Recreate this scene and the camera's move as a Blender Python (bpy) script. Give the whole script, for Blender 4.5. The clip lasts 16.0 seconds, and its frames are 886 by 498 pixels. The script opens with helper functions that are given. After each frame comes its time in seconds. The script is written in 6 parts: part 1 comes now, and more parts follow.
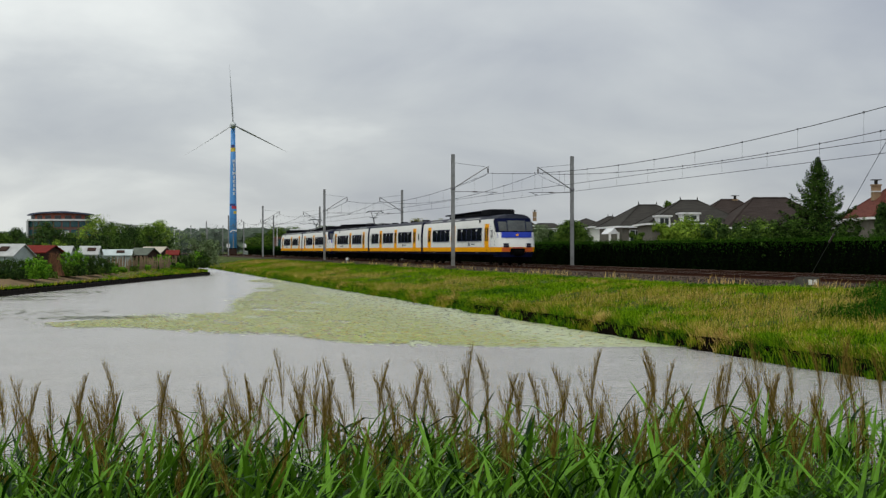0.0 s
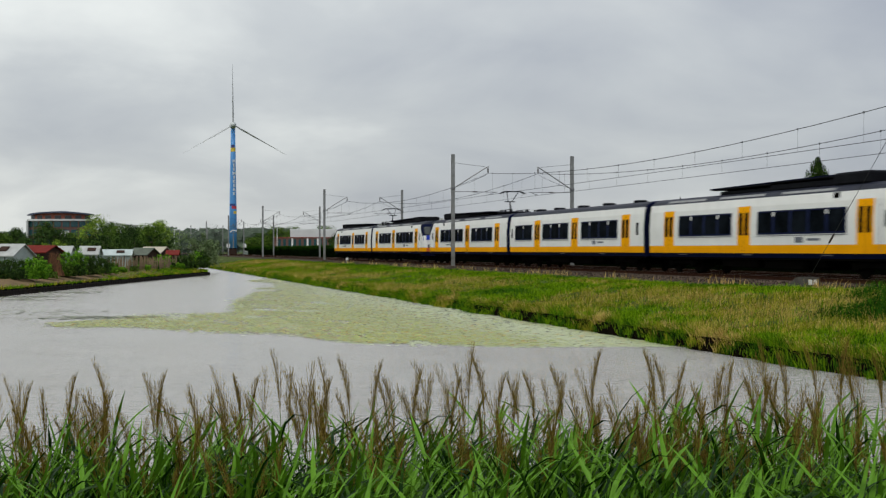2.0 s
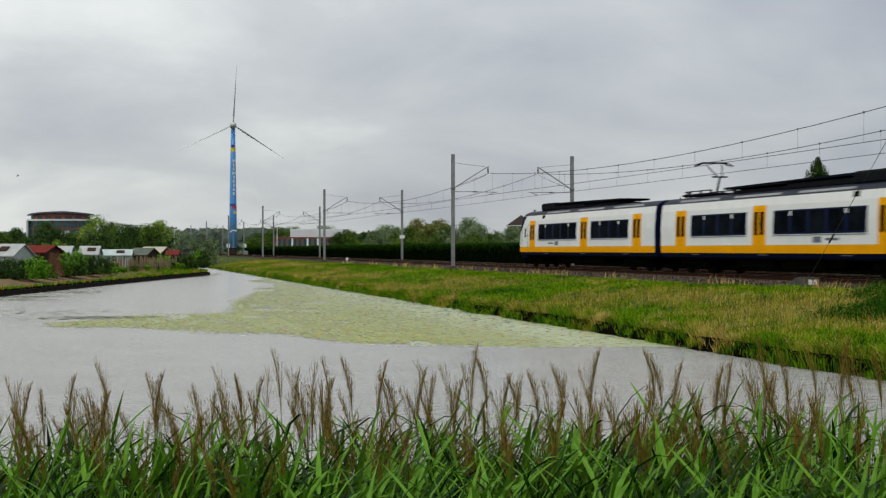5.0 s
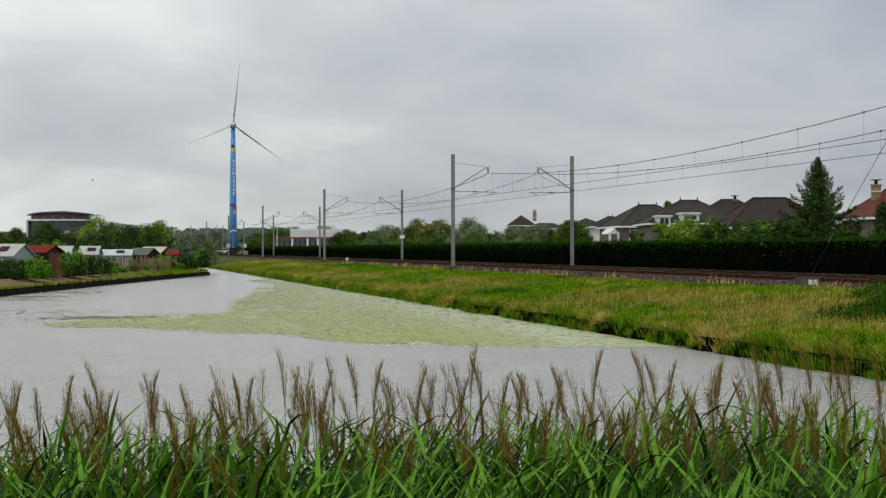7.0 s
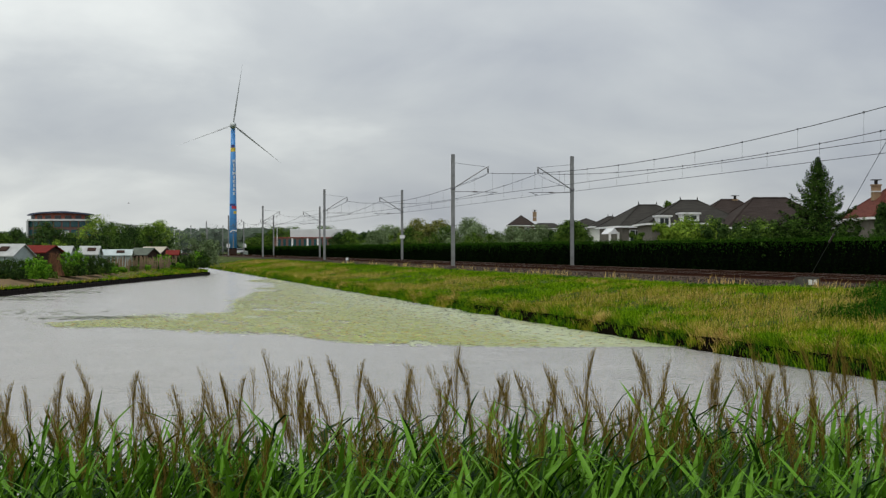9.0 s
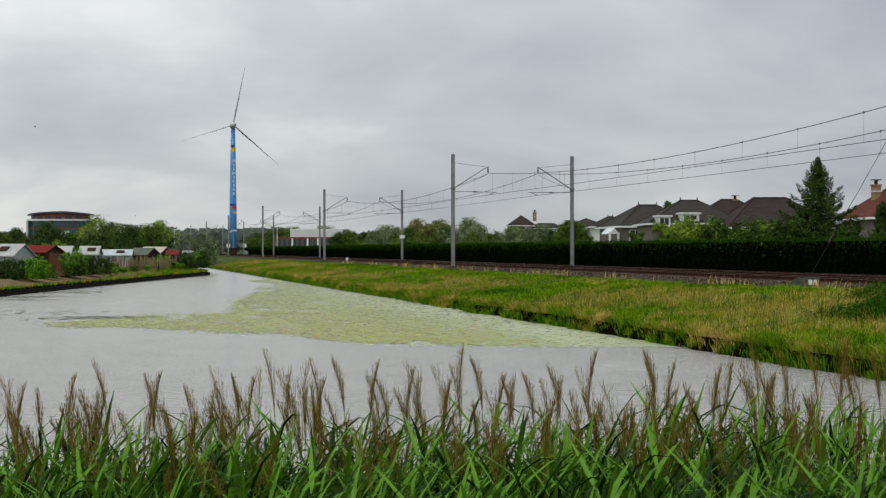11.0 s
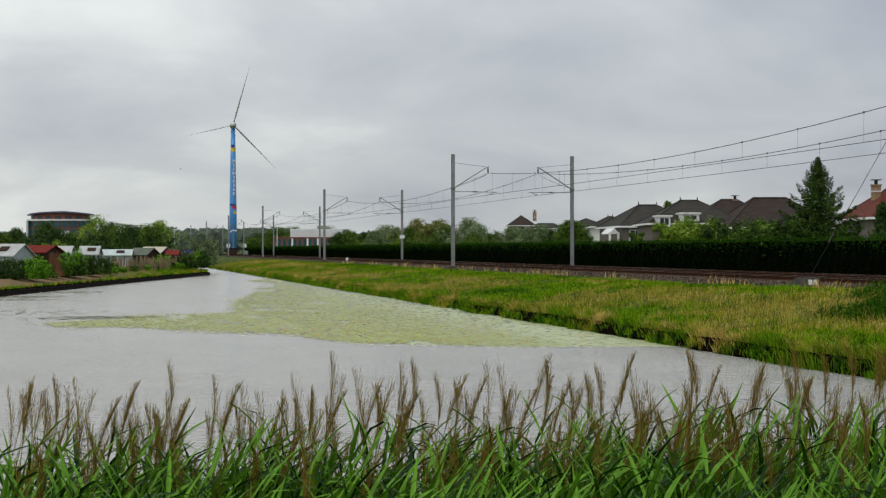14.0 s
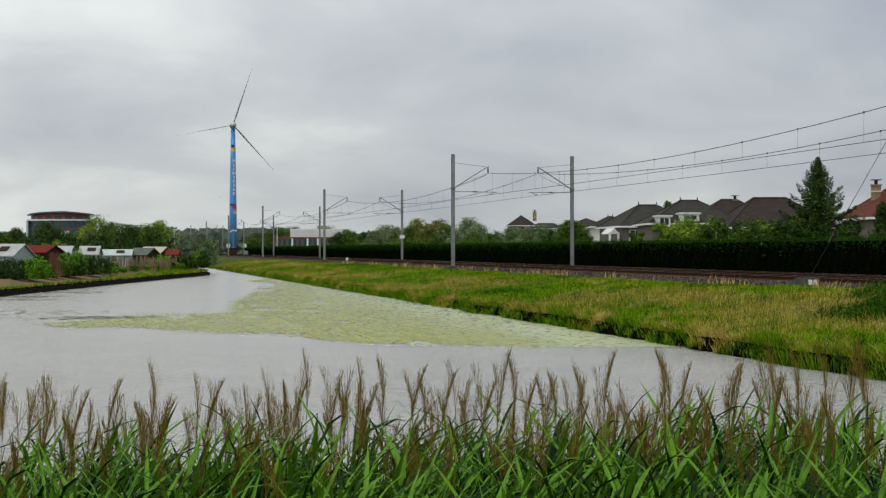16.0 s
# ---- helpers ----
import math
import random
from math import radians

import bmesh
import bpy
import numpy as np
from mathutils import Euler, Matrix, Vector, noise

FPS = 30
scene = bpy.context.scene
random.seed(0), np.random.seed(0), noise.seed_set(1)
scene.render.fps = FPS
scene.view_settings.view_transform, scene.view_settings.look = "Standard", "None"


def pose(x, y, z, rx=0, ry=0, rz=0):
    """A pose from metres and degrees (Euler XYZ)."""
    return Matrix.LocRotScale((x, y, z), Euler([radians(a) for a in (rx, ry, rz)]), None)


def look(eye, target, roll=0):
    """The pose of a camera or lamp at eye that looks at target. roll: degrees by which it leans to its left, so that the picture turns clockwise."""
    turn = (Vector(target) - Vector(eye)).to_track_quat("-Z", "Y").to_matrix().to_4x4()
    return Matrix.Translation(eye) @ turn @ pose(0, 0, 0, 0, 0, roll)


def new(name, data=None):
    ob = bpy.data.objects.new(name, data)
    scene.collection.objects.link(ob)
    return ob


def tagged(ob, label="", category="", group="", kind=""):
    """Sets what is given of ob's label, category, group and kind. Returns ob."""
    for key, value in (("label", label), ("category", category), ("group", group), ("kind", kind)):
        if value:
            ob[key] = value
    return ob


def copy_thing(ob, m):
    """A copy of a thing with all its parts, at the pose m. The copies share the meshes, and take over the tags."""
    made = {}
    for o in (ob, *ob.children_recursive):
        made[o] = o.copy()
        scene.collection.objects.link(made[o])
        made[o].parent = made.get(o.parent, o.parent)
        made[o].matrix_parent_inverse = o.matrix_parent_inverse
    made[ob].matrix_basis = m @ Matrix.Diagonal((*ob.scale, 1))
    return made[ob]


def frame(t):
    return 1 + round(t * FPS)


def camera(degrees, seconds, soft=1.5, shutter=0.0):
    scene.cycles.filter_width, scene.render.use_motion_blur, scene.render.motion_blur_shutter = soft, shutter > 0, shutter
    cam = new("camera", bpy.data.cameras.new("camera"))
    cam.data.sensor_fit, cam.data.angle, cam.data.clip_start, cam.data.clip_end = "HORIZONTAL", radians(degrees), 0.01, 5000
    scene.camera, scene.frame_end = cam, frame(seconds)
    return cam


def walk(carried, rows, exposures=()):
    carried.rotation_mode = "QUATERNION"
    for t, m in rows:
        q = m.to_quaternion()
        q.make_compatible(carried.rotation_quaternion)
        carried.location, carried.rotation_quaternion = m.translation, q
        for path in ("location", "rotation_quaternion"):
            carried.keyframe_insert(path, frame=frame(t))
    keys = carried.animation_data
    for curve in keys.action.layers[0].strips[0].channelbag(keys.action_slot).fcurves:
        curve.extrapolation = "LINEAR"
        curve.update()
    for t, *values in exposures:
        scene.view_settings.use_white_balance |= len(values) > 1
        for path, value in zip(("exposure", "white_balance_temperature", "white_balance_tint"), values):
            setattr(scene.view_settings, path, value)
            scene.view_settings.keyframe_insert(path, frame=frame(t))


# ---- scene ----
# The rails run along +y; x is the distance to the right of the camera; z = 0 is the water.
EYE_Z = 2.7
RAIL_Z = 1.55
TURN = 13.47
FOV = 34.53
cam = camera(FOV, 16.0, soft=1.3, shutter=0.4)
EYE_POSE = pose(0, 0, EYE_Z, 90.03, 0, -TURN)
walk(cam, [(0.0, EYE_POSE), (16.0, EYE_POSE)])
C, S = math.cos(radians(TURN)), math.sin(radians(TURN))
FOCAL = 2522.0


def spot(px, depth, dz=0.0):
    """World x, y of a point at that depth along the view, at the angle px across it."""
    xc = (px - 784.0) / FOCAL * depth
    return xc * C + depth * S, depth * C - xc * S


# ---- sky and sun ----
def make_world():
    w = bpy.data.worlds.new("overcast_sky")
    w.use_nodes = True
    scene.world = w
    nt = w.node_tree
    nd, ln = nt.nodes, nt.links
    nd.clear()
    out = nd.new("ShaderNodeOutputWorld")
    bg = nd.new("ShaderNodeBackground")
    sky = nd.new("ShaderNodeTexSky")
    sky.sky_type, sky.sun_disc = "NISHITA", False
    sky.sun_elevation, sky.sun_rotation = radians(65), radians(-139)
    tc = nd.new("ShaderNodeTexCoord")
    sep = nd.new("ShaderNodeSeparateXYZ")
    ln.new(tc.outputs["Generated"], sep.inputs[0])

    def math_node(op, a, b=None, c=None, clamp=False):
        n = nd.new("ShaderNodeMath")
        n.operation, n.use_clamp = op, clamp
        for i, v in enumerate((a, b, c)):
            if v is None:
                continue
            if isinstance(v, (int, float)):
                n.inputs[i].default_value = v
            else:
                ln.new(v, n.inputs[i])
        return n.outputs[0]
    z = math_node("MAXIMUM", sep.outputs[2], 0.0)
    den = math_node("ADD", z, 0.30)
    u, v = math_node("DIVIDE", sep.outputs[0], den), math_node("DIVIDE", sep.outputs[1], den)
    com = nd.new("ShaderNodeCombineXYZ")
    ln.new(u, com.inputs[0])
    ln.new(v, com.inputs[1])
    n1 = nd.new("ShaderNodeTexNoise")
    n1.inputs["Scale"].default_value, n1.inputs["Detail"].default_value = 2.2, 6.0
    n1.inputs["Roughness"].default_value, n1.inputs["Distortion"].default_value = 0.5, 0.35
    ln.new(com.outputs[0], n1.inputs["Vector"])
    n2 = nd.new("ShaderNodeTexNoise")
    n2.inputs["Scale"].default_value, n2.inputs["Detail"].default_value = 0.8, 3.0
    ln.new(com.outputs[0], n2.inputs["Vector"])
    mixn = math_node("ADD", math_node("MULTIPLY_ADD", n1.outputs[0], 0.50, 0.05), math_node("MULTIPLY", n2.outputs[0], 0.4))
    # thinner, brighter cloud to the west of the line, thicker and bluer to the east
    east = math_node("MULTIPLY", sep.outputs[0], 0.255)
    ramp = nd.new("ShaderNodeValToRGB")
    e = ramp.color_ramp.elements
    e[0].position, e[0].color = 0.25, (0.44, 0.475, 0.545, 1)
    e[1].position, e[1].color = 0.58, (0.95, 0.985, 0.965, 1)
    mid = ramp.color_ramp.elements.new(0.46)
    mid.color = (0.68, 0.715, 0.735, 1)
    ln.new(math_node("SUBTRACT", mixn, east), ramp.inputs[0])
    gain = math_node("ADD", 0.80, math_node("MULTIPLY", math_node("MINIMUM", z, 0.5), SKY_ZENITH))
    up = nd.new("ShaderNodeVectorMath")
    up.operation = "SCALE"
    ln.new(ramp.outputs[0], up.inputs[0])
    ln.new(gain, up.inputs["Scale"])
    dim = nd.new("ShaderNodeVectorMath")
    dim.operation = "SCALE"
    dim.inputs["Scale"].default_value = 0.07
    ln.new(sky.outputs[0], dim.inputs[0])
    mix = nd.new("ShaderNodeMix")
    mix.data_type = "RGBA"
    mix.inputs["Factor"].default_value = 0.12
    ln.new(up.outputs[0], mix.inputs["A"])
    ln.new(dim.outputs[0], mix.inputs["B"])
    ln.new(mix.outputs["Result"], bg.inputs["Color"])
    bg.inputs["Strength"].default_value = SKY_STRENGTH
    ln.new(bg.outputs[0], out.inputs[0])


SKY_ZENITH = 0.9
SKY_STRENGTH = 1.0
make_world()
sun_data = bpy.data.lights.new("sun", "SUN")
sun_data.energy, sun_data.angle, sun_data.color = 1.15, radians(25), (1.0, 0.97, 0.92)
sun = new("sun", sun_data)
sun.matrix_world = look((-30, -20, 100), (0, 15, 0))
scene.view_settings.exposure = 0.0


# ---- materials ----
def mat(name, color, dark=None, scale=3.0, rough=0.7, metal=0.0, bump=0.0, bump_scale=None, spots=0.5, island=0.0, trans=0.0, spec=0.5, coord="Object", stretch=(1, 1, 1), ior=1.45):
    """Base colour varied by a coarse and a fine noise, with fine relief."""
    m = bpy.data.materials.new(name)
    m.use_nodes = True
    nt = m.node_tree
    nd, ln = nt.nodes, nt.links
    b = nd["Principled BSDF"]
    dark = dark or tuple(c * 0.72 for c in color)
    tc = nd.new("ShaderNodeTexCoord")
    mp = nd.new("ShaderNodeMapping")
    mp.inputs["Scale"].default_value = stretch
    ln.new(tc.outputs[coord], mp.inputs[0])
    a = nd.new("ShaderNodeTexNoise")
    a.inputs["Scale"].default_value, a.inputs["Detail"].default_value = scale, 5
    f = nd.new("ShaderNodeTexNoise")
    f.inputs["Scale"].default_value, f.inputs["Detail"].default_value = scale * 9, 3
    for n in (a, f):
        ln.new(mp.outputs[0], n.inputs["Vector"])
    ad = nd.new("ShaderNodeMath")
    ad.operation = "MULTIPLY_ADD"
    ln.new(f.outputs[0], ad.inputs[0])
    ad.inputs[1].default_value = 0.4
    sc = nd.new("ShaderNodeMath")
    sc.operation = "MULTIPLY"
    ln.new(a.outputs[0], sc.inputs[0])
    sc.inputs[1].default_value = 0.8
    ln.new(sc.outputs[0], ad.inputs[2])
    last = ad.outputs[0]
    if island:
        g = nd.new("ShaderNodeNewGeometry")
        k = nd.new("ShaderNodeMath")
        k.operation = "MULTIPLY_ADD"
        ln.new(g.outputs["Random Per Island"], k.inputs[0])
        k.inputs[1].default_value = island
        h = nd.new("ShaderNodeMath")
        h.operation = "SUBTRACT"
        ln.new(last, h.inputs[0])
        h.inputs[1].default_value = island / 2
        ln.new(h.outputs[0], k.inputs[2])
        last = k.outputs[0]
    r = nd.new("ShaderNodeValToRGB")
    e = r.color_ramp.elements
    e[0].position, e[0].color = 0.6 - spots * 0.4, (*dark, 1)
    e[1].position, e[1].color = 0.6 + spots * 0.4, (*color, 1)
    ln.new(last, r.inputs[0])
    ln.new(r.outputs[0], b.inputs["Base Color"])
    b.inputs["Roughness"].default_value, b.inputs["Metallic"].default_value = rough, metal
    b.inputs["Specular IOR Level"].default_value = spec
    b.inputs["IOR"].default_value = min(ior, 1.12) if rough >= 0.8 else ior
    if bump:
        bn = nd.new("ShaderNodeTexNoise")
        bn.inputs["Scale"].default_value, bn.inputs["Detail"].default_value = bump_scale or scale * 6, 4
        ln.new(mp.outputs[0], bn.inputs["Vector"])
        bp = nd.new("ShaderNodeBump")
        bp.inputs["Strength"].default_value, bp.inputs["Distance"].default_value = min(1, bump), 0.05
        ln.new(bn.outputs[0], bp.inputs["Height"])
        ln.new(bp.outputs[0], b.inputs["Normal"])
    if trans:
        t = nd.new("ShaderNodeBsdfTranslucent")
        ln.new(r.outputs[0], t.inputs[0])
        mx = nd.new("ShaderNodeMixShader")
        mx.inputs[0].default_value = trans
        ln.new(b.outputs[0], mx.inputs[1])
        ln.new(t.outputs[0], mx.inputs[2])
        ln.new(mx.outputs[0], nd["Material Output"].inputs[0])
    return m


def water_material():
    m = mat("canal_water", (0.325, 0.312, 0.29), (0.27, 0.26, 0.24), 0.4, 0.20)
    nt = m.node_tree
    nd, ln = nt.nodes, nt.links
    b = nd["Principled BSDF"]
    b.inputs["IOR"].default_value = 1.36
    tc = nd.new("ShaderNodeTexCoord")
    mp = nd.new("ShaderNodeMapping")
    mp.inputs["Rotation"].default_value = (0, 0, radians(12))
    mp.inputs["Scale"].default_value = (1.0, 2.2, 1)
    ln.new(tc.outputs["Object"], mp.inputs[0])
    a = nd.new("ShaderNodeTexNoise")
    a.inputs["Scale"].default_value, a.inputs["Detail"].default_value = 3.2, 4
    ln.new(mp.outputs[0], a.inputs["Vector"])
    g = nd.new("ShaderNodeTexNoise")
    g.inputs["Scale"].default_value, g.inputs["Detail"].default_value = 0.12, 2
    ln.new(tc.outputs["Object"], g.inputs["Vector"])
    s = nd.new("ShaderNodeMath")
    s.operation = "MULTIPLY"
    ln.new(a.outputs[0], s.inputs[0])
    ln.new(g.outputs[0], s.inputs[1])
    bp = nd.new("ShaderNodeBump")
    bp.inputs["Strength"].default_value, bp.inputs["Distance"].default_value = 1.0, 0.15
    ln.new(s.outputs[0], bp.inputs["Height"])
    ln.new(bp.outputs[0], b.inputs["Normal"])
    return m


M = {}
M["water"] = water_material()
M["ground"] = mat("meadow_soil", (0.07, 0.095, 0.02), (0.03, 0.04, 0.010), 0.35, 0.95, bump=0.6, bump_scale=6)
# Bank soil darkened to near black to paint the shade under the turf.
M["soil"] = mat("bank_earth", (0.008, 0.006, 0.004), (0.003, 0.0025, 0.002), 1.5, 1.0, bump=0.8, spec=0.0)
M["ballast"] = mat("ballast_stone", (0.072, 0.052, 0.042), (0.024, 0.017, 0.013), 5.0, 0.95, bump=1.0, bump_scale=16, spots=0.3)
M["stone"] = mat("ballast_lump", (0.15, 0.115, 0.09), (0.022, 0.016, 0.013), 1.0, 0.95, island=1.0)
M["rail"] = mat("rusty_rail", (0.06, 0.026, 0.016), (0.03, 0.014, 0.010), 3.0, 0.85, 0.0, spec=0.15)
M["railtop"] = mat("polished_rail_head", (0.20, 0.15, 0.12), None, 4.0, 0.4, 0.8)
M["sleeper"] = mat("concrete_sleeper", (0.11, 0.085, 0.07), (0.06, 0.045, 0.038), 4.0, 0.9)
M["mast"] = mat("galvanised_mast", (0.30, 0.31, 0.31), (0.17, 0.17, 0.17), 2.0, 0.55, 0.35)
M["mastdark"] = mat("weathered_mast_top", (0.16, 0.16, 0.17), None, 2.0, 0.6, 0.3)
M["wire"] = mat("copper_wire", (0.045, 0.048, 0.05), None, 2.0, 0.7, 0.0, spec=0.1)
M["insul"] = mat("brown_insulator", (0.05, 0.035, 0.03), None, 2.0, 0.3)
M["white"] = mat("white_train_paint", (0.74, 0.74, 0.73), (0.62, 0.62, 0.61), 1.2, 0.42, spots=0.8, spec=0.3, ior=1.3)
M["yellow"] = mat("yellow_train_paint", (0.86, 0.38, 0.004), (0.74, 0.31, 0.004), 1.2, 0.5, spots=0.8, spec=0.1, ior=1.08)
M["blue"] = mat("dark_blue_paint", (0.006, 0.009, 0.036), (0.004, 0.006, 0.022), 1.5, 0.5, spec=0.1, ior=1.1)
M["brightblue"] = mat("blue_front_paint", (0.028, 0.055, 0.40), (0.022, 0.042, 0.30), 1.5, 0.4, spec=0.2, ior=1.25)
M["roof"] = mat("grey_blue_train_roof", (0.020, 0.023, 0.040), (0.010, 0.012, 0.020), 1.5, 0.6, spec=0.3, ior=1.3)
M["under"] = mat("black_underframe", (0.005, 0.0045, 0.004), (0.002, 0.002, 0.002), 3.0, 1.0, spec=0.0, ior=1.05)
M["equip"] = mat("dark_roof_equipment", (0.014, 0.015, 0.018), (0.007, 0.007, 0.009), 2.0, 0.8, spec=0.1, ior=1.15)
M["glass"] = mat("tinted_train_glass", (0.008, 0.011, 0.015), (0.002, 0.003, 0.004), 0.9, 0.12, spots=0.3, spec=0.1, ior=1.03)
M["frameblue"] = mat("blue_window_post", (0.008, 0.013, 0.05), None, 2.0, 0.45, spec=0.1, ior=1.15)
M["orange"] = mat("orange_buffer_beam", (0.75, 0.14, 0.02), None, 2.0, 0.5)
M["sign_lip"] = mat("red_lip_paint", (0.45, 0.05, 0.04), None, 2.0, 0.5)
M["wheel"] = mat("wheel_steel", (0.008, 0.007, 0.006), None, 3.0, 0.9, 0.0, spec=0.05, ior=1.1)
M["logo"] = mat("grey_lettering", (0.10, 0.11, 0.14), None, 2.0, 0.5)
# Two hedge leaf colours carry the light: shaded dark face, lighter lit top.
M["hedge"] = mat("shaded_hedge_leaf", (0.006, 0.014, 0.003), (0.0015, 0.004, 0.001), 0.6, 1.0, island=0.3, spec=0.0, ior=1.1)
M["hedgetop"] = mat("lit_hedge_leaf", (0.032, 0.088, 0.007), (0.010, 0.032, 0.003), 0.6, 0.95, island=0.2, spec=0.05, ior=1.2)
# Near-black colour of an added core, standing for shade between the branches.
M["hedgecore"] = mat("hedge_inner_shade", (0.002, 0.003, 0.002), None, 1.0, 1.0, spec=0.0)
M["reedleaf"] = mat("reed_leaf", (0.105, 0.245, 0.014), (0.004, 0.026, 0.001), 2.0, 0.42, island=0.8, trans=0.14, spec=0.25, ior=1.35)
M["reedstem"] = mat("reed_stem", (0.13, 0.20, 0.04), (0.06, 0.10, 0.02), 3.0, 0.6)
M["panicle"] = mat("reed_panicle", (0.29, 0.205, 0.044), (0.095, 0.060, 0.013), 3.0, 0.8, island=0.8, trans=0.3, spec=0.1)
M["grass"] = mat("bank_grass", (0.23, 0.40, 0.010), (0.022, 0.080, 0.002), 1.2, 0.85, spots=0.30, island=0.45, trans=0.3, spec=0.03)
M["olive"] = mat("fading_grass", (0.40, 0.38, 0.035), (0.055, 0.095, 0.004), 1.2, 0.85, spots=0.32, island=0.5, trans=0.3, spec=0.03)
M["dry"] = mat("dry_seeding_grass", (0.82, 0.59, 0.19), (0.28, 0.17, 0.04), 1.2, 0.85, island=0.6, trans=0.3, spec=0.03)


# ---- building helpers ----
class Shape:
    """Collects vertices and faces of one mesh."""

    def __init__(self):
        self.v, self.f = [], []

    def add(self, vs, fs):
        n = len(self.v)
        self.v.extend(tuple(p) for p in vs)
        self.f.extend(tuple(i + n for i in q) for q in fs)
        return self

    def box(self, x0, x1, y0, y1, z0, z1, b=0.0):
        """A box; with b its upper and side edges are chamfered."""
        if not b:
            vs = [(x, y, z) for z in (z0, z1) for x, y in ((x0, y0), (x1, y0), (x1, y1), (x0, y1))]
            return self.add(vs, [(3, 2, 1, 0), (4, 5, 6, 7), (0, 1, 5, 4), (1, 2, 6, 5), (2, 3, 7, 6), (3, 0, 4, 7)])
        rings = []
        for z, k in ((z0, b), (z0 + b, 0), (z1 - b, 0), (z1, b)):
            c = b if k == 0 else b
            xa, xb, ya, yb = x0 + k, x1 - k, y0 + k, y1 - k
            rings.append([(xa + c, ya, z), (xb - c, ya, z), (xb, ya + c, z), (xb, yb - c, z), (xb - c, yb, z), (xa + c, yb, z), (xa, yb - c, z), (xa, ya + c, z)])
        return self.loft(rings)

    def loft(self, rings, caps=True, closed=True):
        n = len(rings[0])
        vs = [p for r in rings for p in r]
        fs = []
        for i in range(len(rings) - 1):
            for j in range(n if closed else n - 1):
                k = (j + 1) % n
                fs.append((i * n + j, i * n + k, (i + 1) * n + k, (i + 1) * n + j))
        if caps:
            fs.append(tuple(reversed(range(n))))
            fs.append(tuple((len(rings) - 1) * n + j for j in range(n)))
        return self.add(vs, fs)

    def tube(self, pts, radii, sides=6, caps=True):
        pts = [Vector(p) for p in pts]
        if isinstance(radii, (int, float)):
            radii = [radii] * len(pts)
        rings = []
        for i, p in enumerate(pts):
            d = (pts[min(i + 1, len(pts) - 1)] - pts[max(i - 1, 0)]).normalized()
            ref = Vector((0, 0, 1)) if abs(d.z) < 0.9 else Vector((1, 0, 0))
            a = d.cross(ref).normalized()
            b = d.cross(a)
            rings.append([p + radii[i] * (a * math.cos(2 * math.pi * k / sides) + b * math.sin(2 * math.pi * k / sides)) for k in range(sides)])
        return self.loft(rings, caps)

    def disc(self, c, n, r, depth, sides=16):
        c, n = Vector(c), Vector(n).normalized()
        return self.tube([c - n * depth / 2, c + n * depth / 2], r, sides)

    def mesh(self, name, smooth=False):
        me = bpy.data.meshes.new(name)
        me.from_pydata(self.v, [], self.f)
        if smooth:
            me.polygons.foreach_set("use_smooth", [True] * len(me.polygons))
        me.update()
        return me


def part(name, shape, material, parent=None, label="", at=None, smooth=False):
    """Links a shape (or mesh) as one object, under a thing or a part."""
    me = shape.mesh(name, smooth) if isinstance(shape, Shape) else shape
    if material and not me.materials:
        me.materials.append(material)
    ob = new(name, me)
    if parent:
        ob.parent = parent
    if at is not None:
        ob.matrix_basis = at
    if label:
        tagged(ob, label)
    return ob


def thing(name, label, category, group="", at=None, kind=""):
    """An Empty at a thing's base."""
    ob = new(name)
    ob.empty_display_size = 0.3
    if at is not None:
        ob.matrix_basis = at
    return tagged(ob, label, category, group, kind)


def lerp(a, b, t):
    return a + (b - a) * t


def smooth01(a, b, x):
    t = min(1, max(0, (x - a) / (b - a)))
    return t * t * (3 - 2 * t)


# ---- ground, water, banks ----
BANK_X = 15.65
LEFT_BANK = [(-46.0, -75.0), (-5.7, 85.7), (1.6, 116.0), (11.1, 152.6), (11.6, 200.0), (11.8, 700.0)]


def left_bank_x(y):
    for (xa, ya), (xb, yb) in zip(LEFT_BANK, LEFT_BANK[1:]):
        if y <= yb:
            return lerp(xa, xb, (y - ya) / (yb - ya))
    return LEFT_BANK[-1][0]


def right_edge(y):
    return BANK_X + 0.42 * noise.noise((0, y * 0.28, 0)) + 0.26 * noise.noise((3, y * 1.1, 0))


